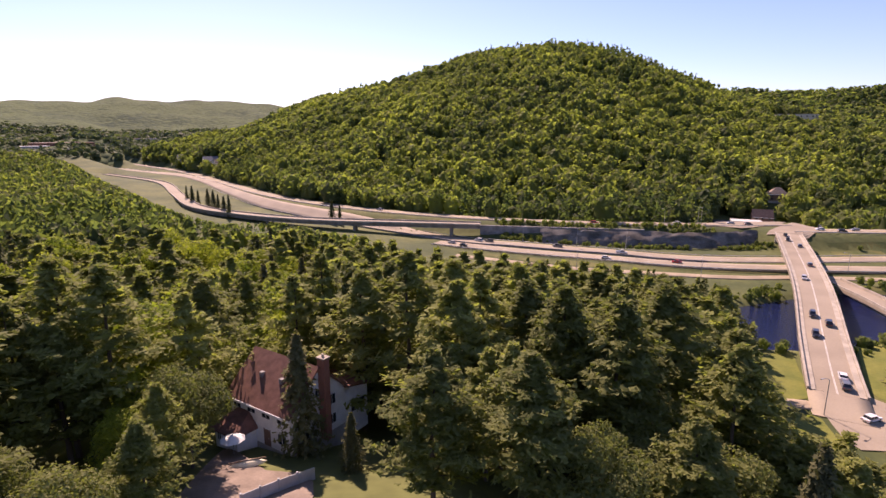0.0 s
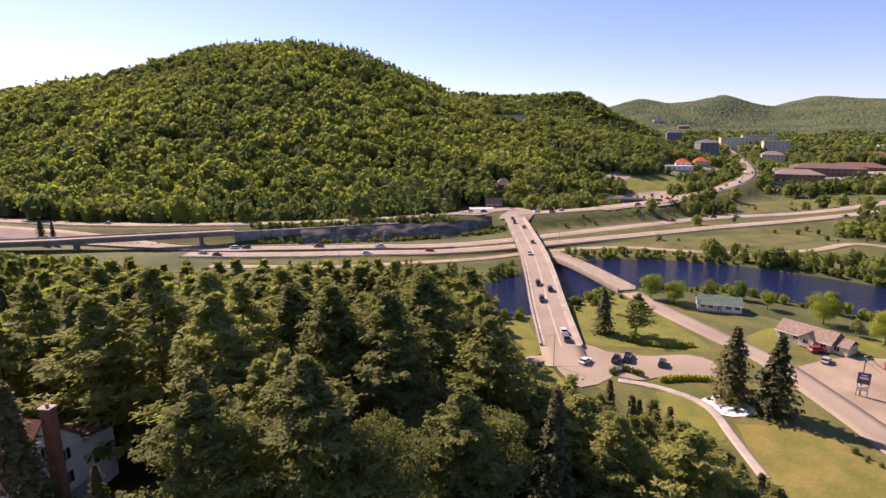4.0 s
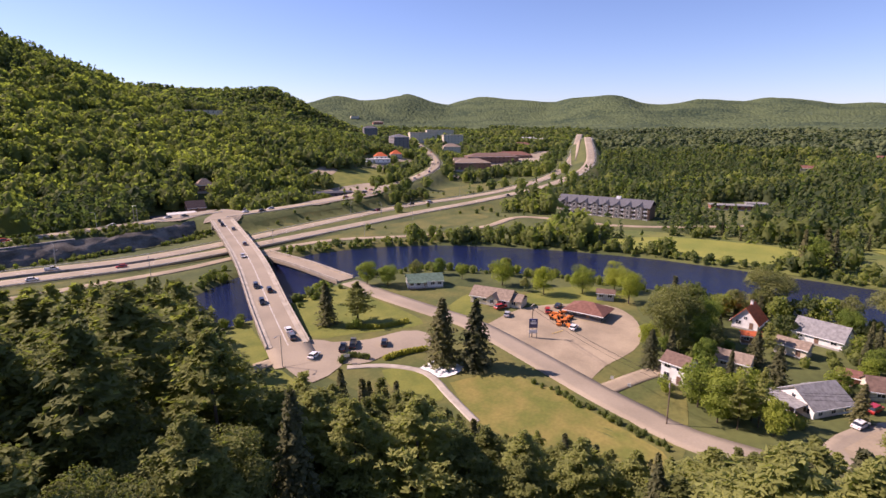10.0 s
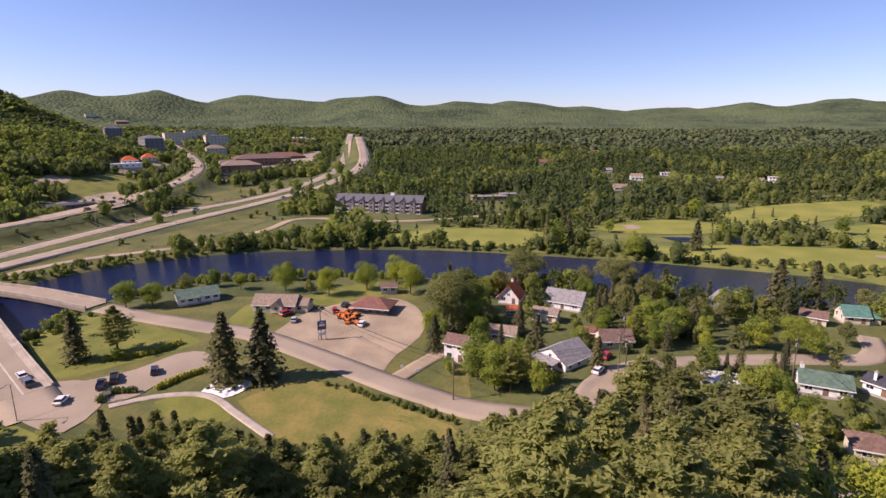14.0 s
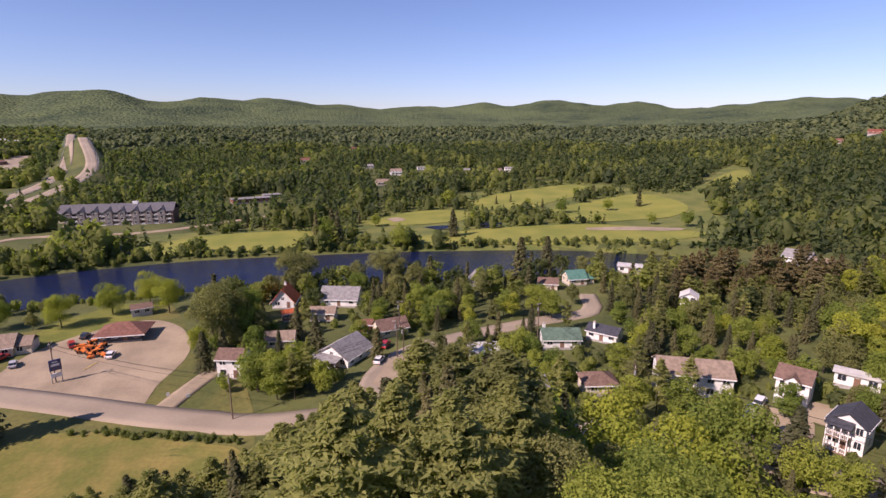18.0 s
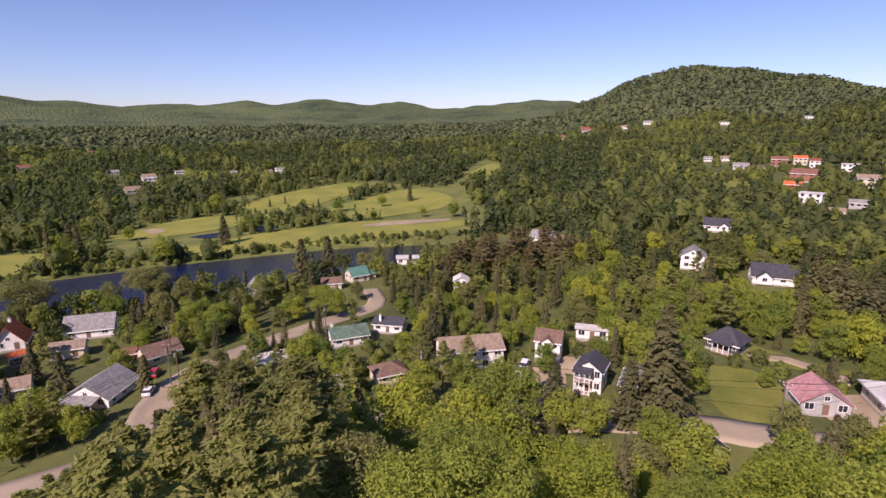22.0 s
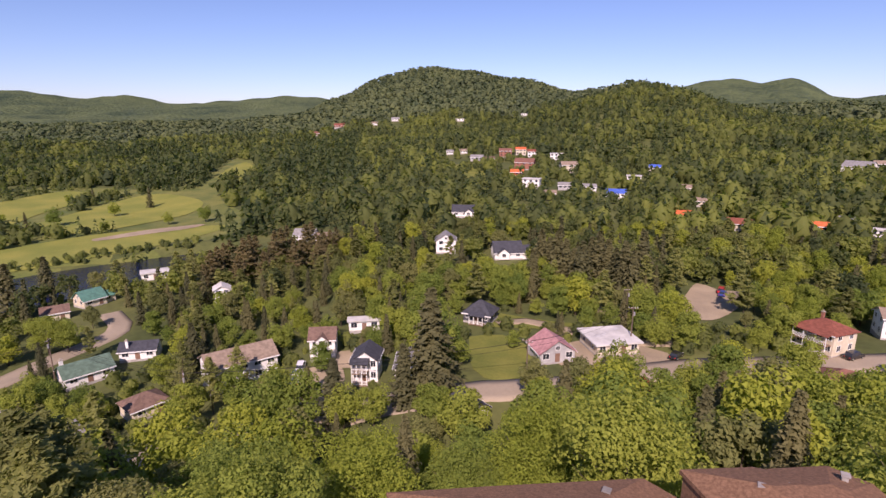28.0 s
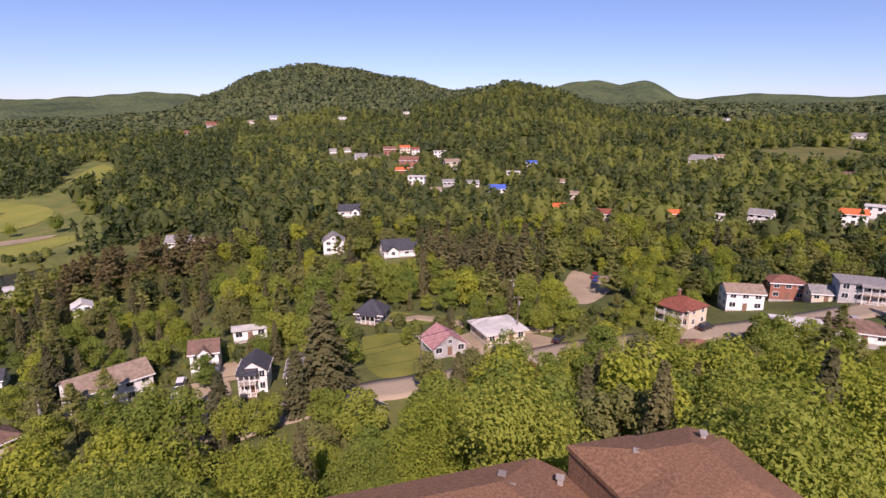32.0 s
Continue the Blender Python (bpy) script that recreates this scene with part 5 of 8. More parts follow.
house(102.7, -314.9, -162, 8, 6, "white hillside house on the slope", M_WWALL, R_TAN, 1, "gable", n=3, group="hillside houses")
house(85.7, -338.7, -156, 9, 6, "white village house on the slope", M_WWALL, R_GREY, 1, "gable", n=3, group="hillside houses")
house(66.5, -325.9, -168, 12, 8, "house with bright blue metal roof", M_WWALL, R_BLUE, 1, "gable", n=3, group="hillside houses")
house(58.5, -410.9, -172, 8, 6, "house with bright blue roof", M_CREAM, R_BLUE, 2, "gable", n=3, group="hillside houses")
house(67.3, -384.1, -170, 10, 7, "white village house on the slope", M_WWALL, R_WHITE, 1, "flat", n=3, group="hillside houses")
house(32.8, -354.2, -175, 8, 6, "cream village house on the slope", M_CREAM, R_TAN, 1, "gable", n=3, group="hillside houses")
house(19.0, -319.3, -177, 9, 6, "cream village house on the slope", M_CREAM, R_TAN, 1, "gable", n=3, group="hillside houses")
house(500.6, -742.8, -146, 14, 10, "large pale house high on the wooded hill", M_WWALL, R_GREY, 1, "gable", n=3, group="hillside houses")
house(392.9, -756.2, -153, 14, 10, "large white house high on the wooded hill", M_WWALL, R_WHITE, 1, "flat", n=3, group="hillside houses")
house(606.3, -675.3, -138, 16, 11, "red house in the far woods", M_BROWNW, R_RED, 1, "gable", n=3, group="hillside houses")
house(598.4, -722.1, -140, 18, 13, "red-roofed house in the woods", M_BRICK, R_BRICKRED, 1, "gable", n=3, group="hillside houses")
house(1079.9, -877.9, -129, 14, 10, "red house in the far woods", M_BRICK, R_BRICKRED, 1, "gable", n=3, group="hillside houses")
house(318.0, -831.9, -159, 12, 8, "white house high on the wooded hill", M_WWALL, R_WHITE, 1, "flat", n=3, group="hillside houses")
house(-1.9, -1301.5, 180, 12, 8, "white house in the far woods", M_WWALL, R_WHITE, 1, "flat", n=3, group="hillside houses")
house(-150.8, -897.0, 170, 12, 8, "white house in the far woods", M_WWALL, R_WHITE, 1, "flat", n=3, group="hillside houses")
house(-239.7, -675.6, 160, 16, 11, "pale house on the far slope", M_WWALL, R_GREY, 1, "gable", n=3, group="hillside houses")
house(513.8, -704.5, -144, 12, 8, "pale house in the far woods", M_WWALL, R_TAN, 1, "gable", n=3, group="hillside houses")
house(541.6, -60.2, -86, 14, 10, "cream house in the valley woods", M_CREAM, R_TAN, 1, "gable", n=3, group="houses in the valley woods")
house(601.2, -81.2, -88, 12, 8, "white house in the valley woods", M_WWALL, R_WHITE, 1, "flat", n=3, group="houses in the valley woods")
house(669.8, -57.6, -85, 10, 7, "white house in the valley woods", M_WWALL, R_GREY, 1, "gable", n=3, group="houses in the valley woods")
house(636.4, -115.6, -90, 9, 6, "white house in the valley woods", M_WWALL, R_WHITE, 1, "flat", n=3, group="houses in the valley woods")
house(615.1, -164.2, -95, 9, 6, "white house in the valley woods", M_WWALL, R_GREY, 1, "gable", n=3, group="houses in the valley woods")
house(603.7, -198.3, -98, 10, 7, "cream house in the valley woods", M_CREAM, R_TAN, 1, "gable", n=3, group="houses in the valley woods")
house(931.5, -54.9, -83, 12, 8, "red-roofed house in the valley woods", M_CREAM, R_RED, 1, "gable", n=3, group="houses in the valley woods")
house(600.7, -211.1, -99, 9, 6, "tall white house in the valley woods", M_WWALL, R_WHITE, 2, "flat", n=3, group="houses in the valley woods")
house(967.7, -192.1, -91, 14, 10, "grey house in the valley woods", M_WWALL, R_GREY, 1, "gable", n=3, group="houses in the valley woods")
house(751.7, 19.6, -79, 14, 10, "house in the valley woods", M_CREAM, R_RED, 1, "gable", n=3, group="houses in the valley woods")
house(614.2, -82.8, -88, 12, 8, "cream house in the valley woods", M_CREAM, R_TAN, 1, "gable", n=3, group="houses in the valley woods")
house(324.1, 351.2, -31, 27, 13, "low dark flat-roofed roadside shop", M_GREYW, R_DARK, 1, "flat", rise=0.3, n=5, name="building", category="building", group="town buildings")
house(332.8, 342.6, -32, 24, 12, "low dark flat-roofed shop annex", M_DARKW, R_DARK, 1, "flat", rise=0.3, n=4, name="building", category="building", group="town buildings")
house(525.5, 462.8, -37, 16, 13, "restaurant with orange-red roofs", M_WWALL, R_ORANGE, 1, "hip", rise=4.5, n=3, name="building", category="building", group="town buildings")
house(509.0, 453.0, -36, 30, 10, "long white flat-roofed roadside diner", M_WWALL, R_WHITE, 1, "flat", rise=0.3, n=5, name="building", category="building", group="town buildings")
house(561.5, 467.6, -38, 14, 12, "small building with orange-red roof", M_CREAM, R_ORANGE, 1, "hip", rise=4.5, n=3, name="building", category="building", group="town buildings")
house(684.4, 562.9, -39, 24, 44, "grey three-storey hotel with light windows", M_SLATEW, R_SLATE, 5, "hip", rise=4.5, n=4, name="building", category="building", group="town buildings")
house(943.7, 859.9, -36, 30, 18, "tall grey gabled apartment block", M_SLATEW, R_SLATE, 6, "hip", rise=4.5, n=5, name="building", category="building", group="town buildings")
house(1657.0, 1467.1, -36, 40, 18, "brown-roofed building up the hill", M_BRICK, R_TAN, 2, "hip", rise=4.5, n=7, name="building", category="building", group="town buildings")
house(1714.0, 1645.1, -34, 35, 16, "pale flat-roofed building up the hill", M_CREAM, R_TAN, 2, "flat", rise=0.3, n=6, name="building", category="building", group="town buildings")
house(884.5, 666.4, -41, 54, 21, "large tan flat-roofed apartment block", M_CREAM, R_TAN, 5, "flat", rise=0.3, n=10, name="building", category="building", group="town buildings")
house(1001.1, 707.7, -43, 59, 21, "large tan flat-roofed apartment block", M_CREAM, R_GREY, 5, "flat", rise=0.3, n=11, name="building", category="building", group="town buildings")
house(825.3, 555.1, -44, 35, 18, "pale flat-roofed town building", M_CREAM, R_GREY, 4, "flat", rise=0.3, n=6, name="building", category="building", group="town buildings")
house(724.0, 489.7, -44, 27, 18, "grey gabled shop building", M_CREAM, R_TAN, 3, "hip", rise=4.5, n=5, name="building", category="building", group="town buildings")
house(593.5, 371.0, -46, 46, 26, "shopping plaza with brown hip roof", M_BROWNW, R_TAN, 2, "hip", rise=4.5, n=8, name="building", category="building", group="town buildings")
house(645.6, 371.5, -48, 68, 29, "long shopping plaza with brown roof", M_BROWNW, R_BROWN, 2, "hip", rise=4.5, n=12, name="building", category="building", group="town buildings")
house(720.1, 379.5, -50, 54, 26, "shopping plaza with red-brown roof", M_BROWNW, R_RED, 1, "hip", rise=4.5, n=10, name="building", category="building", group="town buildings")
house(873.7, 441.9, -51, 35, 23, "red-brown plaza building with hip roof", M_BRICK, R_RED, 2, "hip", rise=4.5, n=6, name="building", category="building", group="town buildings")
house(1116.8, 549.9, -52, 27, 18, "white building beyond the plaza", M_WWALL, R_WHITE, 1, "gable", rise=4.5, n=5, name="building", category="building", group="town buildings")
house(1045.0, 492.3, -53, 19, 16, "white building beyond the plaza", M_WWALL, R_WHITE, 1, "gable", rise=4.5, n=3, name="building", category="building", group="town buildings")
house(590.5, 385.9, -45, 16, 13, "cream gabled shop with dark windows", M_CREAM, R_TAN, 2, "gable", rise=4.5, n=3, name="building", category="building", group="town buildings")
house(-642.8, 936.2, 46, 90, 26, "long red-brown industrial building", M_BRICK, R_TAN, 2, "flat", rise=0.3, n=22, name="building", category="building", group="town buildings")
house(-648.2, 877.0, 48, 40, 20, "pale flat-roofed industrial shed", M_GREYW, R_WHITE, 1, "flat", rise=0.3, n=10, name="building", category="building", group="town buildings")
house(-767.2, 1209.4, 44, 50, 22, "red-brown flat-roofed industrial hall", M_BRICK, R_RED, 2, "flat", rise=0.3, n=12, name="building", category="building", group="town buildings")
house(-571.4, 1066.3, 40, 40, 16, "pale warehouse beyond the highway", M_GREYW, R_TAN, 2, "flat", rise=0.3, n=10, name="building", category="building", group="town buildings", yard=False)
house(-279.5, 662.5, 35, 16, 12, "white house beyond the highway", M_WWALL, R_GREY, 1, "gable", rise=4.5, n=4, name="building", category="building", group="town buildings", yard=False)
house(-256.4, 635.8, 34, 14, 12, "house beyond the highway", M_CREAM, R_TAN, 1, "gable", rise=4.5, n=3, name="building", category="building", group="town buildings", yard=False)
house(-343.7, 729.3, 37, 12, 10, "dark flat-roofed roadside building", M_GREYW, R_DARK, 2, "flat", rise=0.3, n=3, name="building", category="building", group="town buildings", yard=False)
house(249.2, 406.7, -19, 13, 10, "tan-roofed house in the trees above the junction", M_BROWNW, R_TAN, 2, "hip", rise=4.5, n=3, name="building", category="building", group="town buildings")
house(191.1, 362.2, -16, 16, 10, "dark flat-roofed roadside garage", M_DARKW, R_DARK, 1, "flat", rise=0.3, n=4, name="building", category="building", group="town buildings")
house(216.7, 367.6, -19, 12, 9, "brown house beside the garage", M_BROWNW, R_BROWN, 2, "gable", rise=4.5, n=3, name="building", category="building", group="town buildings")
house(406.9, 648.0, -20, 40, 14, "long building among trees on the hill", M_CREAM, R_TAN, 2, "flat", rise=0.3, n=10, name="building", category="building", group="town buildings")
house(401.4, 644.6, -20, 40, 16, "long building on the wooded hill", M_CREAM, R_GREY, 2, "flat", rise=0.3, n=7, name="building", category="building", group="town buildings")
house(454.9, 54.8, -71, 30, 10, "long low red-brick building with pale roof", M_BRICK, R_GREY, 1, "flat", rise=0.3, n=7, name="building", category="building", group="town buildings")
house(471.1, 40.2, -73, 14, 9, "low grey flat-roofed building", M_GREYW, R_GREY, 1, "flat", rise=0.3, n=3, name="building", category="building", group="town buildings")


# -- the long apartment house beyond the river
M_BAY = siding("dark_grey_cladding", (0.22, 0.20, 0.19))
def apartment_house():
    x, y, rz = 385.2, 127.1, -90
    top = thing("apartment_house", "long three-storey apartment house with dark brick and grey gabled roof", "apartment house", pose(x, y, ground_z(x, y), 0, 0, rz))
    BUILT.append((x, y, 30))
    L, D, h = 66.0, 15.0, 8.6
    part("wall", Shape().box(-L / 2, -D / 2, -2, L / 2, D / 2, h), M_BROWNW, top, "dark brown brick wall")
    part("end_wall", Shape().box(-L / 2 - 0.2, -D / 2 - 0.1, -2, -L / 2 + 3, D / 2 + 0.1, h + 0.02), M_CREAM, top, "cream end wall")
    part("roof", roof_shape(L, D, h, 4.2, 0.7, "gable"), R_SLATE, top)
    for i in range(8):
        u = -L / 2 + 5.5 + i * (L - 9) / 7.4
        b = part("bay", Shape().box(u - 2.0, -D / 2 - 1.2, -1, u + 2.0, -D / 2 + 0.1, h).add([(u - 2.0, -D / 2 - 1.2, h), (u + 2.0, -D / 2 - 1.2, h), (u, -D / 2 - 1.2, h + 1.5)], [(0, 1, 2)]), M_BAY, top, "dark grey projecting bay")
        part("bay_roof", Shape().slab([(u, -D / 2 - 1.6, h + 1.6), (u - 2.5, -D / 2 - 1.6, h - 0.2), (u - 2.5, -1.5, h + 0.4), (u, -1.5, h + 3.2)], 0.15).slab([(u + 2.5, -D / 2 - 1.6, h - 0.2), (u, -D / 2 - 1.6, h + 1.6), (u, -1.5, h + 3.2), (u + 2.5, -1.5, h + 0.4)], 0.15), R_SLATE, b)
        for st in range(3):
            add_window(b, u, -D / 2 - 1.2, 0.8 + 2.8 * st, 0, 1.6, 1.5)
            add_window(top, u + 3.9, -D / 2, 0.7 + 2.8 * st, 0, 1.8, 1.7)
            bl = part("balcony", Shape().box(u + 2.4, -D / 2 - 1.1, 0.1 + 2.8 * st, u + 5.6, -D / 2, 0.25 + 2.8 * st), M_TRIM, top)
            part("railing", Shape().box(u + 2.4, -D / 2 - 1.1, 0.9 + 2.8 * st, u + 5.6, -D / 2 - 1.03, 1.0 + 2.8 * st).box(u + 2.4, -D / 2 - 1.1, 0.5 + 2.8 * st, u + 5.6, -D / 2 - 1.05, 0.58 + 2.8 * st), M_TRIM, bl)
    part("vent", Shape().box(8, -1, h + 3.5, 11, 1, h + 5.4), M_TRIM, top)


apartment_house()


# -- the long building with brown shingle roofs just below
R_CHALET = material("mottled_brown_shingles", (0.245, 0.138, 0.080), 0.95, 0.4, 5.0, 14.0, 0.6, second=(0.150, 0.082, 0.048))


def terrace_building():
    top = thing("terrace_building", "long low building with mottled red-brown shingle roofs and small vents", "building", Matrix())
    hi = [1.7, -34.3, -2.4, -36.9, -3.0, -37.0, -6.6, -39.4, -8.9, -38.6, -10.1, -36.4, -12.3, -33.0, -13.9, -30.0, -6.4, -21.3, -2.7, -26.5, -1.9, -29.8]
    pts = [(hi[i], hi[i + 1]) for i in range(0, len(hi), 2)]
    c = np.mean(np.array(pts), 0)
    s = Shape()
    n = len(pts)
    s.add([(px, py, 41.7) for px, py in pts] + [(px, py, 42.0) for px, py in pts] + [(c[0] + (px - c[0]) * 0.35, c[1] + (py - c[1]) * 0.35, 43.2) for px, py in pts],
          [tuple(range(2 * n, 3 * n))] + [(i, (i + 1) % n, (i + 1) % n + n, i + n) for i in range(n)] + [(i + n, (i + 1) % n + n, (i + 1) % n + 2 * n, i + 2 * n) for i in range(n)])
    ro = part("upper_roof", s, R_CHALET, top)
    part("upper_wall", Shape().prism([(c[0] + (px - c[0]) * 0.97, c[1] + (py - c[1]) * 0.97) for px, py in pts], 33, 41.8), R_CHALET, top, "shingled brown wall")
    lo = [18.8, -25.9, 12.7, -30.1, 4.0, -35.9, 1.7, -34.9, -2.1, -32.2, -2.0, -23.7, 11.4, -19.5]
    lp = [(lo[i], lo[i + 1]) for i in range(0, len(lo), 2)]
    c2 = np.mean(np.array(lp), 0)
    s = Shape()
    n = len(lp)
    s.add([(px, py, 39.2) for px, py in lp] + [(px, py, 39.5) for px, py in lp] + [(c2[0] + (px - c2[0]) * 0.3, c2[1] + (py - c2[1]) * 0.3, 40.6) for px, py in lp],
          [tuple(range(2 * n, 3 * n))] + [(i, (i + 1) % n, (i + 1) % n + n, i + n) for i in range(n)] + [(i + n, (i + 1) % n + n, (i + 1) % n + 2 * n, i + 2 * n) for i in range(n)])
    r2 = part("lower_roof", s, R_CHALET, top)
    part("lower_wall", Shape().prism([(c2[0] + (px - c2[0]) * 0.96, c2[1] + (py - c2[1]) * 0.96) for px, py in lp], 33, 39.3), M_BROWNW, top)
    vents = [-2.8, -33.5, -4.4, -34.3, -7.2, -37.1, -4.8, -32.1, -7.2, -31.7]
    for i in range(0, len(vents), 2):
        vx, vy = vents[i], vents[i + 1]
        w = 0.17 if i in (2, 4, 0) else 0.08
        v = part("vent", Shape().box(vx - w, vy - w, 42.1, vx + w, vy + w, 42.95), M_DARKCON, ro)
        part("hood", Shape().box(vx - w - 0.08, vy - w - 0.08, 42.95, vx + w + 0.08, vy + w + 0.08, 43.05), M_DARKCON, v)
    for vx, vy in ((1.9, -32.9), (4.9, -31.0), (5.7, -32.1)):
        v = part("vent", Shape().box(vx - 0.2, vy - 0.2, 39.5, vx + 0.16, vy + 0.16, 40.4), M_DARKCON, r2)
        part("hood", Shape().box(vx - 0.28, vy - 0.28, 40.4, vx + 0.28, vy + 0.28, 40.5), M_DARKCON, v)
    BUILT.append((c[0], c[1], 10))
    BUILT.append((c2[0], c2[1], 10))


terrace_building()


# -- vehicles
PAINT = {}


def paint(name, colour):
    if name not in PAINT:
        m = material(name, colour, 0.35, 0.05, 1.0, 6.0, 0.0, spec=0.5)
        m.node_tree.nodes["Principled BSDF"].inputs["Coat Weight"].default_value = 0.6
        PAINT[name] = m
    return PAINT[name]


M_TYRE = material("tyre_rubber", (0.02, 0.02, 0.02), 0.9, 0.1, 1.0, 6.0, 0.0)
CARS = {}


def car(kind, colour_name, colour, x, y, rz, z=None, label=None):
    """A car, built once for each kind and colour and copied after that."""
    key = (kind, colour_name)
    z = (ground_z(x, y) + 0.28) if z is None else z
    at = pose(x, y, z, 0, 0, rz)
    if key in CARS:
        return copy_thing(CARS[key], at)
    m = paint(colour_name + "_car_paint", colour)
    names = {"sedan": "saloon car", "suv": "sport utility car", "pickup": "pickup truck", "van": "panel van"}
    top = thing(kind if kind != "sedan" else "car", f"{colour_name} {names[kind]} on the road", "car", at, "cars")
    CARS[key] = top
    L, w = {"sedan": 4.5, "suv": 4.7, "pickup": 5.4, "van": 5.6}[kind], 0.9
    hb = {"sedan": 0.85, "suv": 1.0, "pickup": 1.0, "van": 1.2}[kind]
    prof = [(-L / 2, 0.3), (L / 2, 0.3), (L / 2 + 0.05, 0.55), (L / 2 - 0.15, hb - 0.12), (L / 2 - 1.0, hb), (-L / 2 + 0.2, hb), (-L / 2, hb - 0.2)]
    s = Shape()
    n = len(prof)
    s.add([(px, -w, pz) for px, pz in prof] + [(px, w, pz) for px, pz in prof], [tuple(range(n)), tuple(range(2 * n - 1, n - 1, -1))] + [((i + 1) % n, i, i + n, (i + 1) % n + n) for i in range(n)])
    if kind == "pickup":
        s.box(-L / 2, -w, hb, -0.5, -w + 0.1, hb + 0.35).box(-L / 2, w - 0.1, hb, -0.5, w, hb + 0.35)
    body = part("body", s, m, top)
    c0, c1, hc = {"sedan": (-1.7, 1.1, 0.55), "suv": (-2.2, 1.2, 0.68), "pickup": (-0.6, 1.5, 0.7), "van": (-2.7, 1.9, 0.95)}[kind]
    prof = [(c0, hb), (c1, hb), (c1 - 0.6, hb + hc), (c0 + 0.35, hb + hc)]
    g = Shape().add([(px, -w + 0.06 + 0.12 * (pz > hb), pz) for px, pz in prof] + [(px, w - 0.06 - 0.12 * (pz > hb), pz) for px, pz in prof], [(0, 1, 2, 3), (7, 6, 5, 4), (1, 0, 4, 5), (2, 1, 5, 6), (3, 2, 6, 7), (0, 3, 7, 4)])
    part("cabin_glass", g, M_GLASS, top)
    part("cabin_roof", Shape().box(c0 + 0.3, -w + 0.15, hb + hc - 0.03, c1 - 0.55, w - 0.15, hb + hc + 0.05), m, top)
    tyre = cached("tyre", lambda: Shape().tube((0, -0.11, 0), (0, 0.11, 0), 0.33, 0.33, 14).mesh("tyre", M_TYRE))
    rim = cached("rim", lambda: Shape().tube((0, -0.12, 0), (0, 0.12, 0), 0.2, 0.2, 10).mesh("rim", M_STEEL))
    for wx in (-L / 2 + 0.85, L / 2 - 0.85):
        for wy in (-w + 0.1, w - 0.1):
            t = part("wheel", tyre, None, top, at=pose(wx, wy, 0.33))
            part("rim", rim, None, t)
    for wy in (-0.6, 0.6):
        part("headlight", cached("headlight", lambda: Shape().box(-0.04, -0.18, -0.07, 0.04, 0.18, 0.07).mesh("headlight", M_TRIM)), None, body, at=pose(L / 2, wy, 0.62))
        part("tail_light", cached("tail_light", lambda: Shape().box(-0.04, -0.15, -0.08, 0.04, 0.15, 0.08).mesh("tail_light", M_RED)), None, body, at=pose(-L / 2, wy, 0.68))
    return top


COL = {"black": (0.015, 0.015, 0.018), "white": (0.75, 0.75, 0.75), "silver": (0.40, 0.41, 0.43), "red": (0.40, 0.02, 0.02), "blue": (0.03, 0.06, 0.25), "grey": (0.12, 0.125, 0.13)}


def car_on(line, x, y, lane, kind, colour, lift=0.28):
    """A car on a road's lane, near a place, turned along the road."""
    i = int(np.argmin(np.hypot(line[:, 0] - x, line[:, 1] - y)))
    i = min(max(i, 1), len(line) - 2)
    d = line[i + 1] - line[i - 1]
    rz = math.degrees(math.atan2(d[1], d[0]))
    n = np.array([d[1], -d[0]]) / np.hypot(d[0], d[1])
    p = line[i, :2] + n * lane
    return car(kind, colour, COL[colour], p[0], p[1], rz + (180 if lane < 0 else 0), line[i, 2] + lift)


BR = [119.4, 168.7, 122.7, 165.9, 111.0, 153.8, 98.7, 125.9, 182.7, 284.5, 177.9, 271.0, 174.5, 261.0, 111.1, 153.5, 99.7, 134.7, 140.8, 207.1, 151.6, 227.3, 180.2, 273.4]
for i, (ln, kd, cl) in enumerate(((-2, "suv", "black"), (2, "suv", "black"), (-2, "sedan", "white"), (2, "suv", "grey"), (-2, "sedan", "black"), (-2, "sedan", "white"), (2, "sedan", "grey"), (-2, "suv", "black"), (2, "sedan", "white"), (-2, "sedan", "silver"), (2, "sedan", "grey"), (-2, "suv", "black"))):
    car_on(BRIDGE, BR[2 * i], BR[2 * i + 1], ln, kd, cl)
HW = [12.1, 297.9, 22.2, 292.2, 98.7, 282.2, 120.6, 273.2, 348.5, 235.4, 335.4, 244.2, 400.3, 198.5, 17.2, 290.1, -196.8, 480.9, -155.8, 434.4, -175.0, 462.1, 61.0, 288.5, 81.3, 271.9, 299.4, 234.8]
for i in range(len(HW) // 2):
    car_on(ROAD_A if i % 3 else ROAD_B, HW[2 * i], HW[2 * i + 1], -1.8 if i % 2 else 1.8, ("sedan", "suv", "pickup")[i % 3], ("black", "grey", "white", "red", "silver")[i % 5])
UP = [214.3, 301.2, 221.2, 300.6, 228.2, 300.0, 291.3, 293.8, 323.6, 303.6, 353.9, 309.9, 381.3, 318.9, 413.4, 330.0, 439.0, 337.4, 465.7, 348.9, 494.5, 364.2, 542.7, 393.1, 607.4, 436.4, 675.6, 491.7, 721.4, 537.6]
for i in range(len(UP) // 2):
    car_on(UP_ROAD, UP[2 * i], UP[2 * i + 1], 2.2 if i % 2 else -2.2, ("sedan", "suv")[i % 2], ("white", "black", "silver", "red", "blue")[i % 5])
FT = [168.6, 317.5, 183.4, 314.2, 140.0, 316.8, 91.2, 327.3, -40.8, 374.3]
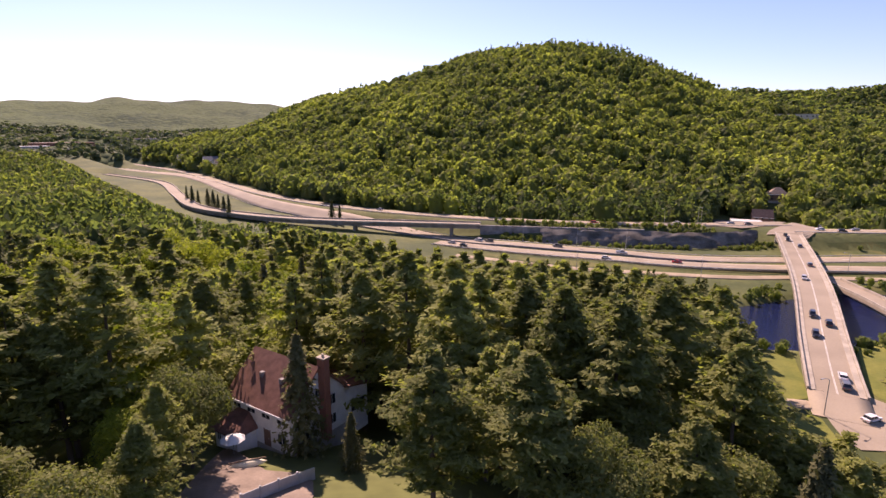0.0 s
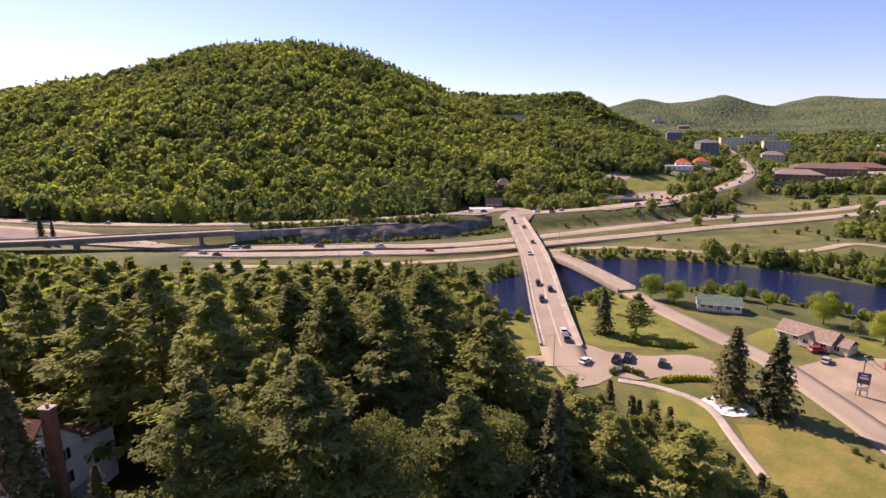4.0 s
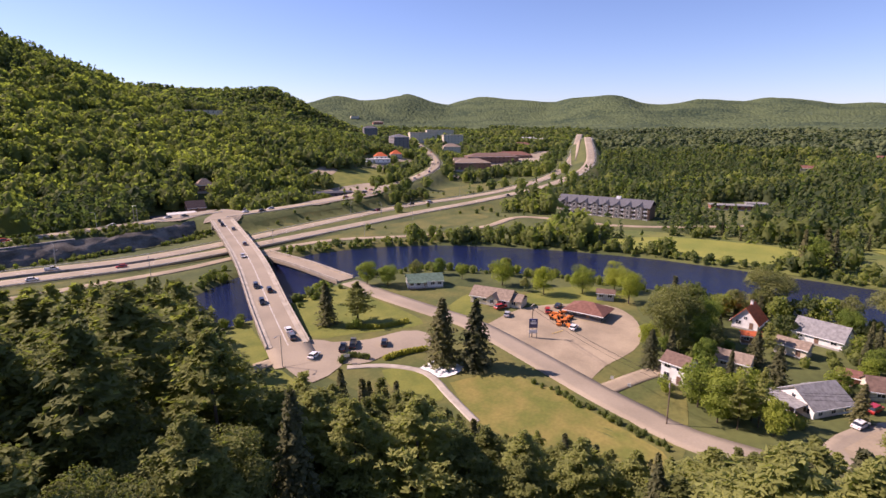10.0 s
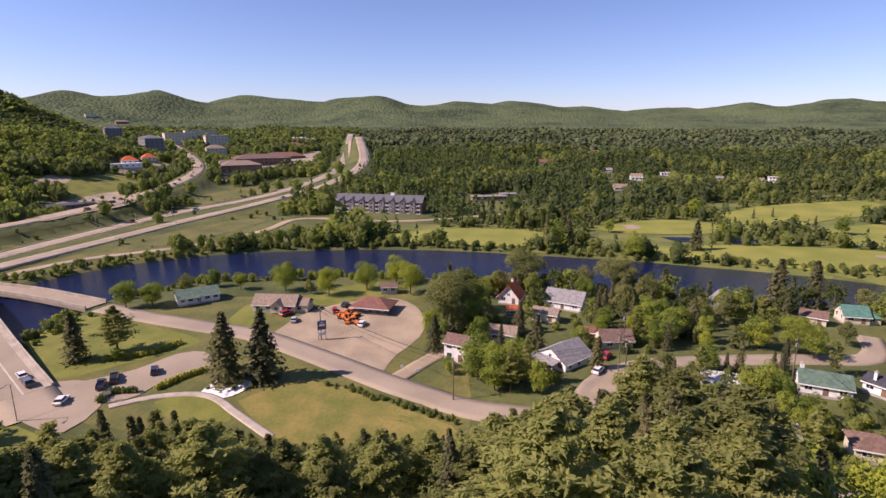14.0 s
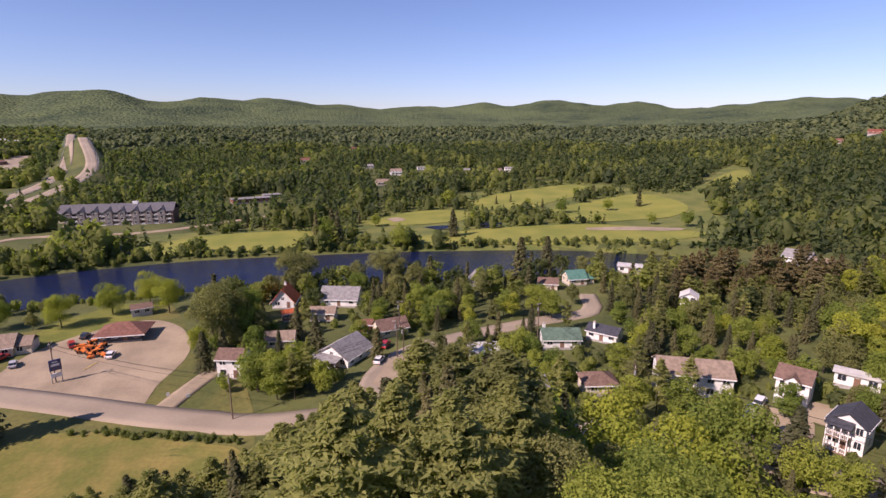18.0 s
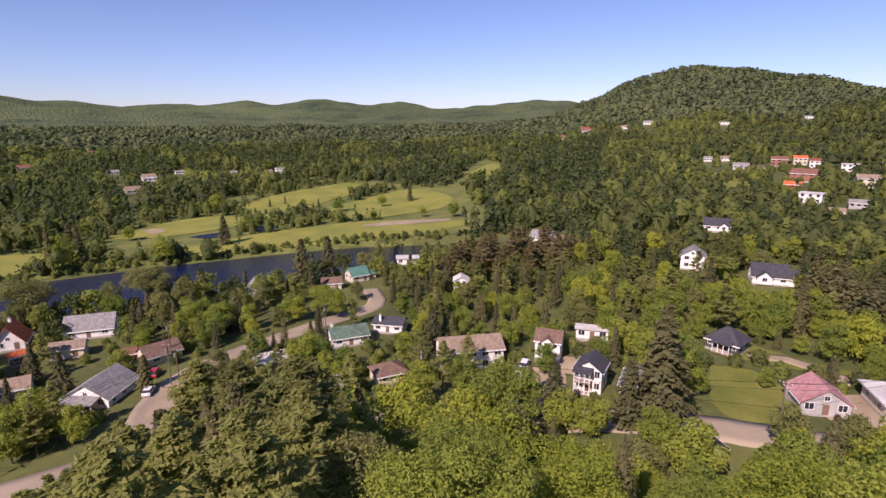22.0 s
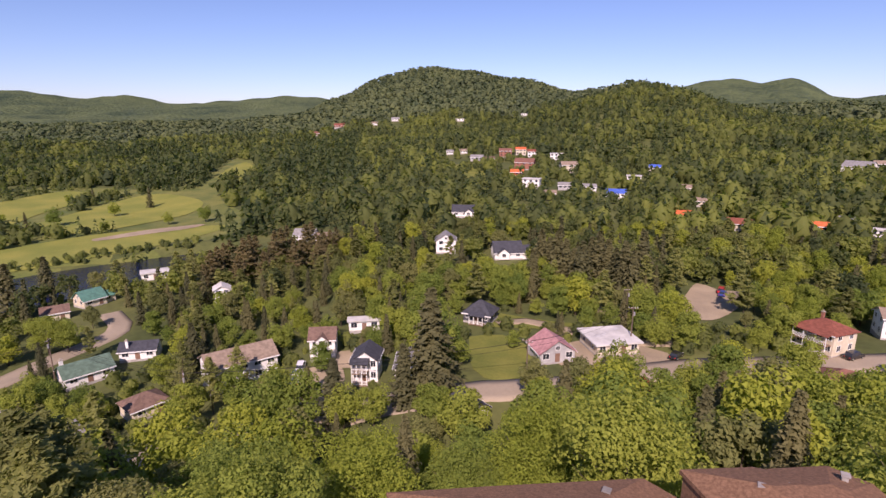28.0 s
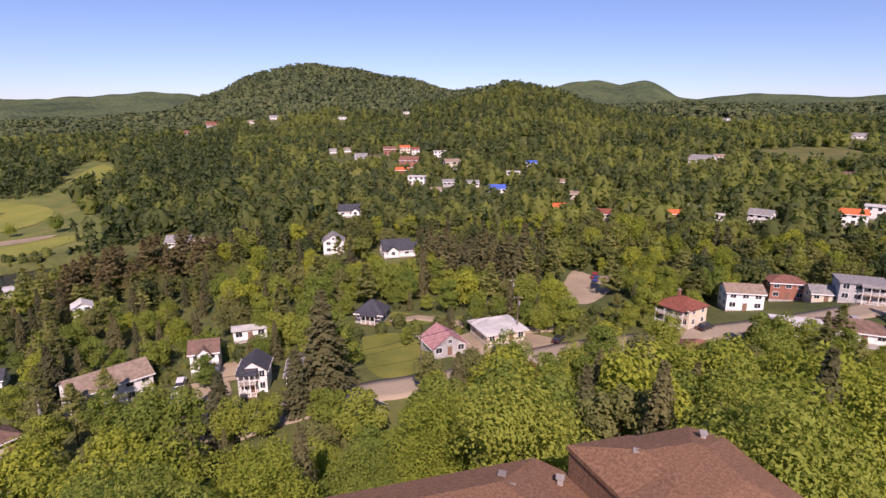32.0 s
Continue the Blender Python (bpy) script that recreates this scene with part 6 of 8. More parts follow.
for i in range(len(FT) // 2):
    car_on(FOOT_ROAD, FT[2 * i], FT[2 * i + 1], 2.2 if i % 2 else -2.2, ("sedan", "suv")[i % 2], ("silver", "black", "white", "red")[i % 4])
for kd, cl, x, y, rz in (("suv", "black", 107.8, 107.2, 35), ("pickup", "black", 104.7, 108.3, 36), ("suv", "black", 114.2, 100.8, 36), ("pickup", "grey", 109.2, 108.6, 40), ("sedan", "white", 96.1, 111.1, 19), ("sedan", "white", 158.3, 59.6, 1), ("suv", "red", 168.4, 73.2, 28), ("sedan", "black", 175.3, 72.2, 2), ("sedan", "silver", 157.2, 82.9, 18), ("suv", "red", 162.3, 88.4, -21),
                         ("sedan", "silver", 84.1, -82.4, -54), ("sedan", "blue", 86.1, -84.7, -55), ("suv", "white", 87.8, -88.1, -55), ("suv", "red", 144.5, -15.5, -26), ("sedan", "white", 134.2, -12.6, -25), ("suv", "red", 3.4, -185.7, -94), ("sedan", "blue", 2.8, -182.6, -99), ("sedan", "black", 9.8, -127.7, -106), ("suv", "black", -25.1, -143.1, 230), ("sedan", "silver", -60.2, -153.1, 269), ("sedan", "black", 26.2, -93.7, -89), ("suv", "silver", 150.6, 91.6, 21),
                         ("sedan", "white", 305.8, 296.0, 14), ("suv", "black", 324.6, 304.5, 13), ("sedan", "red", 339.1, 309.6, 12), ("sedan", "silver", 200.5, 351.2, 30), ("suv", "grey", 216.9, 310.0, 55), ("sedan", "white", 242.6, 336.7, 54), ("sedan", "black", 232.7, 337.8, 55), ("sedan", "red", 618.3, 336.9, -11), ("sedan", "white", 633.3, 329.3, -13), ("suv", "silver", 655.9, 325.3, -14), ("sedan", "white", -73.6, 106.5, 75), ("suv", "black", -72.9, 102.7, 75)):
    car(kd, cl, COL[cl], x, y, rz)


# -- machines for sale on the garage lot
def tractor(x, y, rz):
    top = thing("garden_tractor", "small orange garden tractor on the garage lot", "tractor", pose(x, y, ground_z(x, y) + 0.2, 0, 0, rz), "machines on the lot")
    part("body", Shape().box(-0.2, -0.45, 0.5, 1.5, 0.45, 1.2), M_ORANGE, top)
    part("fender", Shape().box(-1.2, -0.8, 0.9, -0.1, 0.8, 1.15), M_ORANGE, top)
    part("seat", Shape().box(-0.9, -0.3, 1.15, -0.4, 0.3, 1.3).box(-1.0, -0.3, 1.2, -0.88, 0.3, 1.8), M_TYRE, top)
    part("loader", Shape().box(1.5, -0.9, 0.25, 2.3, 0.9, 0.8), M_ORANGE, top)
    for wx, r in ((-0.7, 0.6), (1.1, 0.4)):
        for wy in (-0.65, 0.65):
            part("wheel", Shape().tube((wx, wy - 0.15, r), (wx, wy + 0.15, r), r, r, 14), M_TYRE, top)
    return top


TR = [163.3, 69.3, 162.1, 67.2, 165.2, 66.8, 162.1, 64.1, 166.1, 64.3, 159.9, 65.4, 158.9, 62.0, 166.6, 70.3, 169.3, 68.0]
first = tractor(TR[0], TR[1], 30)
for i in range(1, len(TR) // 2):
    copy_thing(first, pose(TR[2 * i], TR[2 * i + 1], ground_z(TR[2 * i], TR[2 * i + 1]) + 0.2, 0, 0, 30 + 35 * i))
dashes("parking_lines", np.array([(149.2, 66.2, 0.0), (158.2, 62.8, 0.0), (162.9, 61.1, 0.0)]), 2, M_YELLOWLINE, "yellow parking lines on the lot", 5, 2.2, 0.12, 0.3)


def pylon_sign(x, y, rz):
    top = thing("pylon_sign", "tall roadside sign with dark blue and white panels on two posts", "sign", pose(x, y, ground_z(x, y), 0, 0, rz))
    for sx in (-1.1, 1.1):
        part("post", Shape().box(sx - 0.1, -0.1, -0.5, sx + 0.1, 0.1, 6.2), M_STEEL, top)
    p = part("panel", Shape().box(-1.3, -0.2, 3.4, 1.3, 0.2, 6.2), paint("navy_sign", (0.03, 0.04, 0.14)), top)
    part("stripe", Shape().box(-0.9, -0.23, 4.6, 0.9, -0.2, 5.2).box(-0.6, -0.23, 5.5, 0.6, -0.2, 5.8), M_TRIM, p, "white bars")
    part("lower_panel", Shape().box(-1.2, -0.15, 1.6, 1.2, 0.15, 2.6), M_TRIM, top)


pylon_sign(144.4, 67.2, -55)


def small_sign(x, y, rz, label, h=2.2, w=1.0, m=None):
    top = thing("road_sign", label, "sign", pose(x, y, ground_z(x, y), 0, 0, rz))
    part("post", Shape().tube((0, 0, -0.3), (0, 0, h), 0.05, 0.05, 6), M_STEEL, top)
    part("plate", Shape().box(-w / 2, -0.06, h - 0.7, w / 2, -0.02, h + 0.1), m or M_TRIM, top)


small_sign(98.8, 101.0, -44, "white park sign on a post", 2.6, 1.6)
small_sign(90.5, -56.9, -122, "yellow road sign on a post", 2.4, 0.8, M_YELLOWW)
small_sign(130.0, 38.1, -74, "white mailbox on a post", 1.2, 0.8)
small_sign(128.4, 33.3, -75, "white mailbox on a post", 1.2, 0.8)


# -- poles, street lamps and wires
def lamp_post(x, y, rz, z=None, tall=9.0):
    at = pose(x, y, ground_z(x, y) if z is None else z, 0, 0, rz)
    if "lamp" in CACHE:
        return copy_thing(CACHE["lamp"], at)
    top = thing("street_lamp", "tall grey steel street lamp with a curved arm", "street lamp", at, "street lamps")
    part("pole", Shape().tube((0, 0, -0.5), (0, 0, tall), 0.13, 0.08, 8), M_STEEL, top)
    a = part("arm", Shape().tube((0, 0, tall - 0.1), (1.0, 0, tall + 0.4), 0.06, 0.05, 6).tube((1.0, 0, tall + 0.4), (2.0, 0, tall + 0.45), 0.05, 0.05, 6), M_STEEL, top)
    part("lantern", Shape().box(1.8, -0.15, tall + 0.32, 2.6, 0.15, tall + 0.5), M_STEEL, a)
    CACHE["lamp"] = top
    return top


LP = [61.9, 245.2, 92.0, 269.2, 113.4, 231.8, 229.5, 215.7, 183.0, 238.9, 286.6, 252.6, 290.0, 227.4, 83.8, 347.6, 155.7, 329.6, 277.6, 273.3, 71.4, 285.5, 44.7, 299.6, 99.1, 288.9, 131.4, 320.4, 156.3, 326.9, 87.1, 113.5, 312.6, 247.2, 394.8, 257.6]
for i in range(len(LP) // 2):
    lamp_post(LP[2 * i], LP[2 * i + 1], 37 * i)


def utility_pole(x, y, rz, tall=11.0):
    at = pose(x, y, ground_z(x, y), 0, 0, rz)
    if "upole" in CACHE:
        return copy_thing(CACHE["upole"], at)
    top = thing("utility_pole", "weathered wooden utility pole with a crossarm", "utility pole", at, "utility poles")
    part("pole", Shape().tube((0, 0, -0.6), (0, 0, tall), 0.17, 0.11, 8), M_POLE, top)
    a = part("crossarm", Shape().box(-1.1, -0.06, tall - 0.7, 1.1, 0.06, tall - 0.55), M_POLE, top)
    for ix in (-1.0, -0.4, 0.4, 1.0):
        part("insulator", Shape().tube((ix, 0, tall - 0.55), (ix, 0, tall - 0.35), 0.06, 0.04, 6), M_TRIM, a)
    part("transformer", Shape().tube((0.35, 0, tall - 2.4), (0.35, 0, tall - 1.5), 0.22, 0.22, 10), M_STEEL, top)
    CACHE["upole"] = top
    return top


UPL = [144.5, 67.6, 115.2, 21.4, 131.5, -18.8, 135.8, -17.7, 155.5, -21.1, 141.5, -60.2, 95.3, -62.9, 34.8, -97.2, 20.1, -127.9, 24.0, -141.8]
for i in range(len(UPL) // 2):
    utility_pole(UPL[2 * i], UPL[2 * i + 1], 25 * i)
wires = Shape()
for i in range(len(UPL) // 2 - 1):
    ax, ay, bx, by = UPL[2 * i], UPL[2 * i + 1], UPL[2 * i + 2], UPL[2 * i + 3]
    if math.hypot(ax - bx, ay - by) > 75:
        continue
    za, zb = ground_z(ax, ay) + 10.4, ground_z(bx, by) + 10.4
    for o in (-0.8, 0, 0.8):
        last = None
        for k in range(9):
            u = k / 8
            p = (ax + (bx - ax) * u + o * 0.5, ay + (by - ay) * u + o * 0.5, za + (zb - za) * u - 1.2 * 4 * u * (1 - u) - (1.2 if o == 0 else 0))
            if last:
                wires.tube(last, p, 0.03, 0.03, 4)
            last = p
tagged(part("power_wires", wires, M_TYRE), "dark power wires sagging between the poles", "wire", kind="stuff")


# -- white fence and small things at the red-roofed house
def fence(points, label):
    top = thing("panel_fence", label, "fence", Matrix())
    for (ax, ay, az), (bx, by, bz) in zip(points[:-1], points[1:]):
        part("post", Shape().box(ax - 0.09, ay - 0.09, az - 0.6, ax + 0.09, ay + 0.09, az + 1.5), M_GREYW, top)
        w = Vector((by - ay, ax - bx)).normalized() * 0.04
        part("panel", Shape().slab([(ax - w.x, ay - w.y, az + 1.35), (bx - w.x, by - w.y, bz + 1.35), (bx + w.x, by + w.y, bz + 1.35), (ax + w.x, ay + w.y, az + 1.35)], 1.45), M_GREYW, top)


FE = spline([(-17.8, 42.4, 0), (-15.5, 45.8, 0), (-13.0, 49.5, 0)], 2.2)
fence([(px, py, ground_z(px, py)) for px, py, _ in FE], "pale grey panel fence beside the drive")
x, y = -20.8, 52.1
boat = thing("rowing_boat", "upturned cream rowing boat beside the drive", "boat", pose(x, y, ground_z(x, y) + 0.15, 0, 0, 20))
hull = Shape()
rows = []
for i in range(9):
    u = i / 8 * 2 - 1
    ww = 0.65 * (1 - abs(u) ** 2.5)
    rows.append([(u * 2.0, ww * math.cos(a), 0.1 + 0.5 * max(ww, 0.05) / 0.65 * math.sin(a)) for a in np.linspace(0, math.pi, 7)])
hull.add([p for r_ in rows for p in r_], [(i * 7 + j, i * 7 + j + 1, (i + 1) * 7 + j + 1, (i + 1) * 7 + j) for i in range(8) for j in range(6)])
part("hull", hull, siding("cream_hull", (0.72, 0.66, 0.48)), boat)
part("keel", Shape().box(-1.9, -0.03, 0.5, 1.9, 0.03, 0.68), M_WOOD, boat)
x, y = -23.7, 55.6
um = thing("garden_umbrella", "open white garden umbrella by the entry", "umbrella", pose(x, y, ground_z(x, y)))
part("pole", Shape().tube((0, 0, -0.3), (0, 0, 2.5), 0.03, 0.03, 6), M_STEEL, um)
part("canopy", Shape().tube((0, 0, 2.0), (0, 0, 2.6), 1.4, 0.05, 8), M_TRIM, um)


# -- mast on the mountain
x, y = polar(13.9, 850)
mast = thing("radio_mast", "thin lattice radio mast on the mountain top", "mast", pose(x, y, ground_z(x, y)))
for k in range(3):
    a = k * 2.094
    part("leg", Shape().tube((0.9 * math.cos(a), 0.9 * math.sin(a), -1), (0.3 * math.cos(a), 0.3 * math.sin(a), 26), 0.12, 0.08, 5), M_STEEL, mast)
part("bracing", Shape().tube((0.8, 0, 4), (-0.6, 0.5, 9), 0.06, 0.06, 4).tube((-0.6, 0.5, 9), (0.6, -0.3, 14), 0.06, 0.06, 4).tube((0.6, -0.3, 14), (-0.3, 0.3, 20), 0.06, 0.06, 4), M_STEEL, mast)


# -- hut by the far junction: canopy of the filling station
x, y, rz = 199.7, 355.4, -19
can = thing("fuel_canopy", "flat white filling-station canopy on slim columns", "canopy", pose(x, y, ground_z(x, y), 0, 0, rz))
part("canopy_roof", Shape().box(-9, -5, 4.6, 9, 5, 5.5), R_WHITE, can)
for cx in (-6, 0, 6):
    part("column", Shape().box(cx - 0.2, -0.2, -0.3, cx + 0.2, 0.2, 4.7), M_TRIM, can)
    part("pump", Shape().box(cx - 0.4, 1.0, 0, cx + 0.4, 1.6, 1.7), M_RED, can)
BUILT.append((x, y, 11))


# -- trees
RNG = np.random.default_rng(11)


def leaf_tufts(c, n, size, rng, stretch=1.5):
    """Small three-cornered leaf clumps at places c, facing n."""
    k = len(c)
    n = n / (np.linalg.norm(n, axis=1)[:, None] + 1e-9)
    t = np.cross(n, rng.normal(size=(k, 3)))
    t /= np.linalg.norm(t, axis=1)[:, None] + 1e-9
    b = np.cross(n, t)
    s = size * rng.uniform(0.65, 1.35, (k, 1))
    a = s * stretch * 0.5
    w = s * 0.5
    fold = n * s * rng.uniform(-0.25, 0.25, (k, 1))
    v = np.stack([c - t * a * rng.uniform(0.7, 1.1, (k, 1)) + b * w * rng.uniform(-0.5, 0.5, (k, 1)), c + t * a * rng.uniform(0.5, 1.1, (k, 1)) + b * w + fold, c + t * a * rng.uniform(0.5, 1.1, (k, 1)) - b * w - fold], 1)
    return v.reshape(-1, 3), np.arange(3 * k).reshape(-1, 3)


def round_crown(n, size, rng, lobes=18, wide=0.42, low=0.22):
    """A broadleaf crown on a tree of height 1: lobes of leaf clumps with gaps."""
    cen = []
    while len(cen) < lobes:
        p = rng.uniform(-1, 1, 3)
        d = np.linalg.norm(p)
        if 0.35 < d < 1:
            cen.append(p)
    cen = np.array(cen) * [wide * 0.74, wide * 0.74, (1 - low) * 0.39] + [0, 0, low + (1 - low) * 0.48]
    rad = wide * rng.uniform(0.22, 0.42, lobes)
    i = rng.integers(0, lobes, n)
    u = rng.normal(size=(n, 3))
    u[:, 2] = np.abs(u[:, 2]) * 1.1 - 0.4
    u /= np.linalg.norm(u, axis=1)[:, None]
    c = cen[i] + u * (rad[i] * rng.uniform(0.75, 1.05, n))[:, None]
    nn = u + rng.normal(0, 0.45, (n, 3)) + [0, 0, 0.3]
    return leaf_tufts(c, nn, size, rng, 1.25)


def pine_crown(whorls, per, tufts, size, rng, base=0.26, reach=0.26, limbs=None):
    """White pine: uneven tiers of rising limbs that carry flat sprays of needles."""
    c, n = [], []
    for k in range(whorls):
        f = k / (whorls - 1)
        z = base + (0.97 - base) * f
        prof = reach * (1.03 - f ** 1.35) * (0.55 + 0.45 * min(1, f / 0.2))
        a0 = rng.uniform(0, 6.28)
        for j in range(per):
            if rng.random() < 0.16:
                continue
            a = a0 + j * 6.283 / per + rng.normal(0, 0.3)
            L = prof * rng.uniform(0.45, 1.3)
            up = rng.uniform(0.05, 0.35) + 0.35 * f
            d = np.array([math.cos(a), math.sin(a), up])
            if limbs is not None:
                limbs.append(((0, 0, z), tuple(np.array([0, 0, z]) + d * L * 0.85)))
            for q in range(tufts):
                u = 0.35 + 0.65 * (q + rng.random()) / tufts
                p = np.array([0, 0, z]) + d * L * u
                side = np.array([-math.sin(a), math.cos(a), 0]) * rng.normal(0, 0.19) * L * u
                for _ in range(4):
                    c.append(p + side + rng.normal(0, 0.008, 3))
                    n.append(np.array([0.35 * math.cos(a), 0.35 * math.sin(a), 0.9]) + rng.normal(0, 0.38, 3))
    for q in range(per * 2):
        c.append((rng.normal(0, 0.012), rng.normal(0, 0.012), rng.uniform(0.94, 1.0)))
        n.append(rng.normal(0, 1, 3) + [0, 0, 0.3])
    return leaf_tufts(np.array(c), np.array(n), size, rng, 3.0)


def spruce_crown(whorls, per, tufts, size, rng, base=0.04, reach=0.205):
    """Spruce: a dense narrow cone of drooping boughs."""
    c, n = [], []
    for k in range(whorls):
        f = k / (whorls - 1)
        z = base + (0.98 - base) * f
        prof = reach * (1 - f) ** 0.85 * (0.6 + 0.4 * min(1, f / 0.1)) + 0.008
        a0 = rng.uniform(0, 6.28)
        for j in range(per):
            a = a0 + j * 6.283 / per + rng.normal(0, 0.2)
            L = prof * rng.uniform(0.55, 1.3)
            for q in range(tufts):
                u = 0.25 + 0.75 * (q + rng.random()) / tufts
                c.append((math.cos(a) * L * u + rng.normal(0, 0.006), math.sin(a) * L * u + rng.normal(0, 0.006), z - 0.28 * L * u + rng.normal(0, 0.006)))
                n.append(np.array([0.6 * math.cos(a), 0.6 * math.sin(a), 0.75]) + rng.normal(0, 0.3, 3))
    return leaf_tufts(np.array(c), np.array(n), size, rng, 1.8)


def trunk_mesh(name, top, r, limbs=(), bark=None, sides=7):
    s = Shape()
    last = (0, 0, -0.04)
    for k in range(1, 5):
        f = k / 4
        p = (0.006 * math.sin(5 * f + r * 90), 0.006 * math.cos(7 * f), top * f)
        s.tube(last, p, r * (1 - 0.8 * (k - 1) / 4), r * (1 - 0.8 * f), sides)
        last = p
    for a, b in limbs:
        s.tube(a, b, r * 0.25, r * 0.06, 3)
    return s.mesh(name, bark or M_BARK)


PROTO = {}


def protos(kind, fine, leaf, make, trunk_r, top, variants=3, bark=None):
    for v in range(variants):
        rng = np.random.default_rng(hash_of(kind, fine) + v)
        limbs = []
        vv, q = make(rng, limbs)
        crown = quick_mesh("crown", vv, q, leaf)
        if kind in ("maple", "lime", "grey"):
            for _ in range(9):
                a, z = rng.uniform(0, 6.28), rng.uniform(0.22, 0.5)
                limbs.append(((0, 0, z), (0.26 * math.cos(a), 0.26 * math.sin(a), z + rng.uniform(0.15, 0.3))))
        PROTO[kind, fine, v] = (crown, trunk_mesh("trunk", top, trunk_r, limbs[:18] if fine == 2 else limbs[::3][:6], bark, 7 if fine == 2 else 5), vv, q)


def hash_of(kind, fine):
    return sum(ord(ch) for ch in kind) * 7 + int(fine) * 100


protos("pine", 2, LEAF_PINE, lambda r, l: pine_crown(17, 7, 24, 0.0120, r, limbs=l), 0.013, 0.95)
protos("pine", 1, LEAF_PINE, lambda r, l: pine_crown(15, 6, 18, 0.0125, r, limbs=l), 0.013, 0.95)
protos("pine", 0, LEAF_PINE, lambda r, l: pine_crown(10, 5, 5, 0.030, r, limbs=l), 0.013, 0.95)
protos("spruce", 2, LEAF_SPRUCE, lambda r, l: spruce_crown(32, 11, 12, 0.022, r), 0.013, 0.95)
protos("spruce", 1, LEAF_SPRUCE, lambda r, l: spruce_crown(26, 9, 8, 0.031, r), 0.013, 0.95)
protos("maple", 2, LEAF_MAPLE, lambda r, l: round_crown(15000, 0.0148, r, 46, 0.37, 0.12), 0.018, 0.6)
protos("maple", 1, LEAF_MAPLE, lambda r, l: round_crown(4600, 0.031, r, 34, 0.40, 0.10), 0.018, 0.6)
protos("lime", 2, LEAF_LIME, lambda r, l: round_crown(15000, 0.0150, r, 46, 0.40, 0.03), 0.018, 0.6)
protos("lime", 1, LEAF_LIME, lambda r, l: round_crown(4600, 0.031, r, 34, 0.44, 0.08), 0.018, 0.6)
protos("grey", 2, LEAF_GREY, lambda r, l: round_crown(10000, 0.0165, r, 36, 0.36, 0.2), 0.016, 0.7)
protos("rust", 1, LEAF_RUST, lambda r, l: pine_crown(14, 6, 12, 0.0175, r, base=0.2, limbs=l), 0.013, 0.95)
protos("grey", 1, LEAF_GREY, lambda r, l: round_crown(3800, 0.029, r, 30, 0.36, 0.12), 0.016, 0.7)
TREE_LABEL = {"rust": ("browned_pine", "tall pine with browned needles in the wood", "pine tree"), "pine": ("pine_tree", "tall dark green white pine with open layered boughs", "pine tree"), "spruce": ("spruce_tree", "dark conical spruce with drooping boughs", "spruce tree"),
              "maple": ("maple_tree", "full green broadleaf tree with a rounded crown", "tree"), "lime": ("bright_tree", "bright yellow-green broadleaf tree in fresh leaf", "tree"), "grey": ("poplar_tree", "dull grey-green broadleaf tree with an open crown", "tree")}
LEAF_PINE_FAR = foliage("back_pine_needles", (0.150, 0.166, 0.057), (0.330, 0.338, 0.108), tone=True, through_light=0.5)
TREES = []


def tree(kind, x, y, h, fine=None, wide=1.0):
    """A tree of its own, with trunk and crown; crowns of one kind share their meshes."""
    if fine is None:
        fine = 2 if math.hypot(x, y) < 64 or (kind == "lime" and len(TREES) < 40 and x > 0) else 1
    crown, trunk, _, _ = PROTO[kind, fine, len(TREES) % 3]
    nm, lab, cat = TREE_LABEL[kind]
    ob = thing(nm, lab, cat, pose(x, y, ground_z(x, y) - 0.1, 0, 0, (len(TREES) * 77) % 360) @ Matrix.Diagonal((h * wide, h * wide, h, 1)), "trees")
    part("trunk", trunk, None, ob)
    part("crown", crown, None, ob)
    TREES.append((x, y))
    return ob


ROADS = [(ROAD_A, 13), (ROAD_B, 13), (FOOT_ROAD, 9), (UP_ROAD, 11), (FRONTAGE, 6), (STREET, 7.5), (SIDE, 6), (BRIDGE, 9), (RAMP, 15), (ROAD_A[:45], 17), (FOOT_ROAD[:40], 14)]


def inside(x, y, edge):
    e = np.asarray(edge)
    lo, hi = e.min(0), e.max(0)
    out = np.zeros(x.shape, bool)
    k = np.where((x > lo[0]) & (x < hi[0]) & (y > lo[1]) & (y < hi[1]))[0]
    if not len(k):
        return out
    px, py = x[k], y[k]
    c = np.zeros(len(k), bool)
    for a, b in zip(e, np.roll(e, -1, 0)):
        cross = ((a[1] > py) != (b[1] > py))
        xi = (b[0] - a[0]) * (py - a[1]) / (b[1] - a[1] + 1e-12) + a[0]
        c ^= cross & (px < xi)
    out[k] = c
    return out


def free(x, y, margin=0.0, golf=False):
    """Where a tree may stand: off roads, water, lawns and houses."""
    ok = np.ones(x.shape, bool)
    for line, half in ROADS:
        d, _ = near_line(x, y, line)
        ok &= d > half + margin
    d, hw = near_line(x, y, RIVER)
    ok &= d > hw + 3
    for e in OPEN:
        ok &= ~inside(x, y, e)
    for bx, by, br in BUILT:
        ok &= np.hypot(x - bx, y - by) > br + (1.0 if math.hypot(bx, by) < 300 else 6.0) + margin
    # front yards stay open
    for bx, by, rz, half, deep in YARDS:
        a = radians(rz)
        u, v = (x - bx) * math.cos(a) + (y - by) * math.sin(a), -(x - bx) * math.sin(a) + (y - by) * math.cos(a)
        ok &= ~((np.abs(u) < half) & (v < 0) & (v > -deep))
    return ok


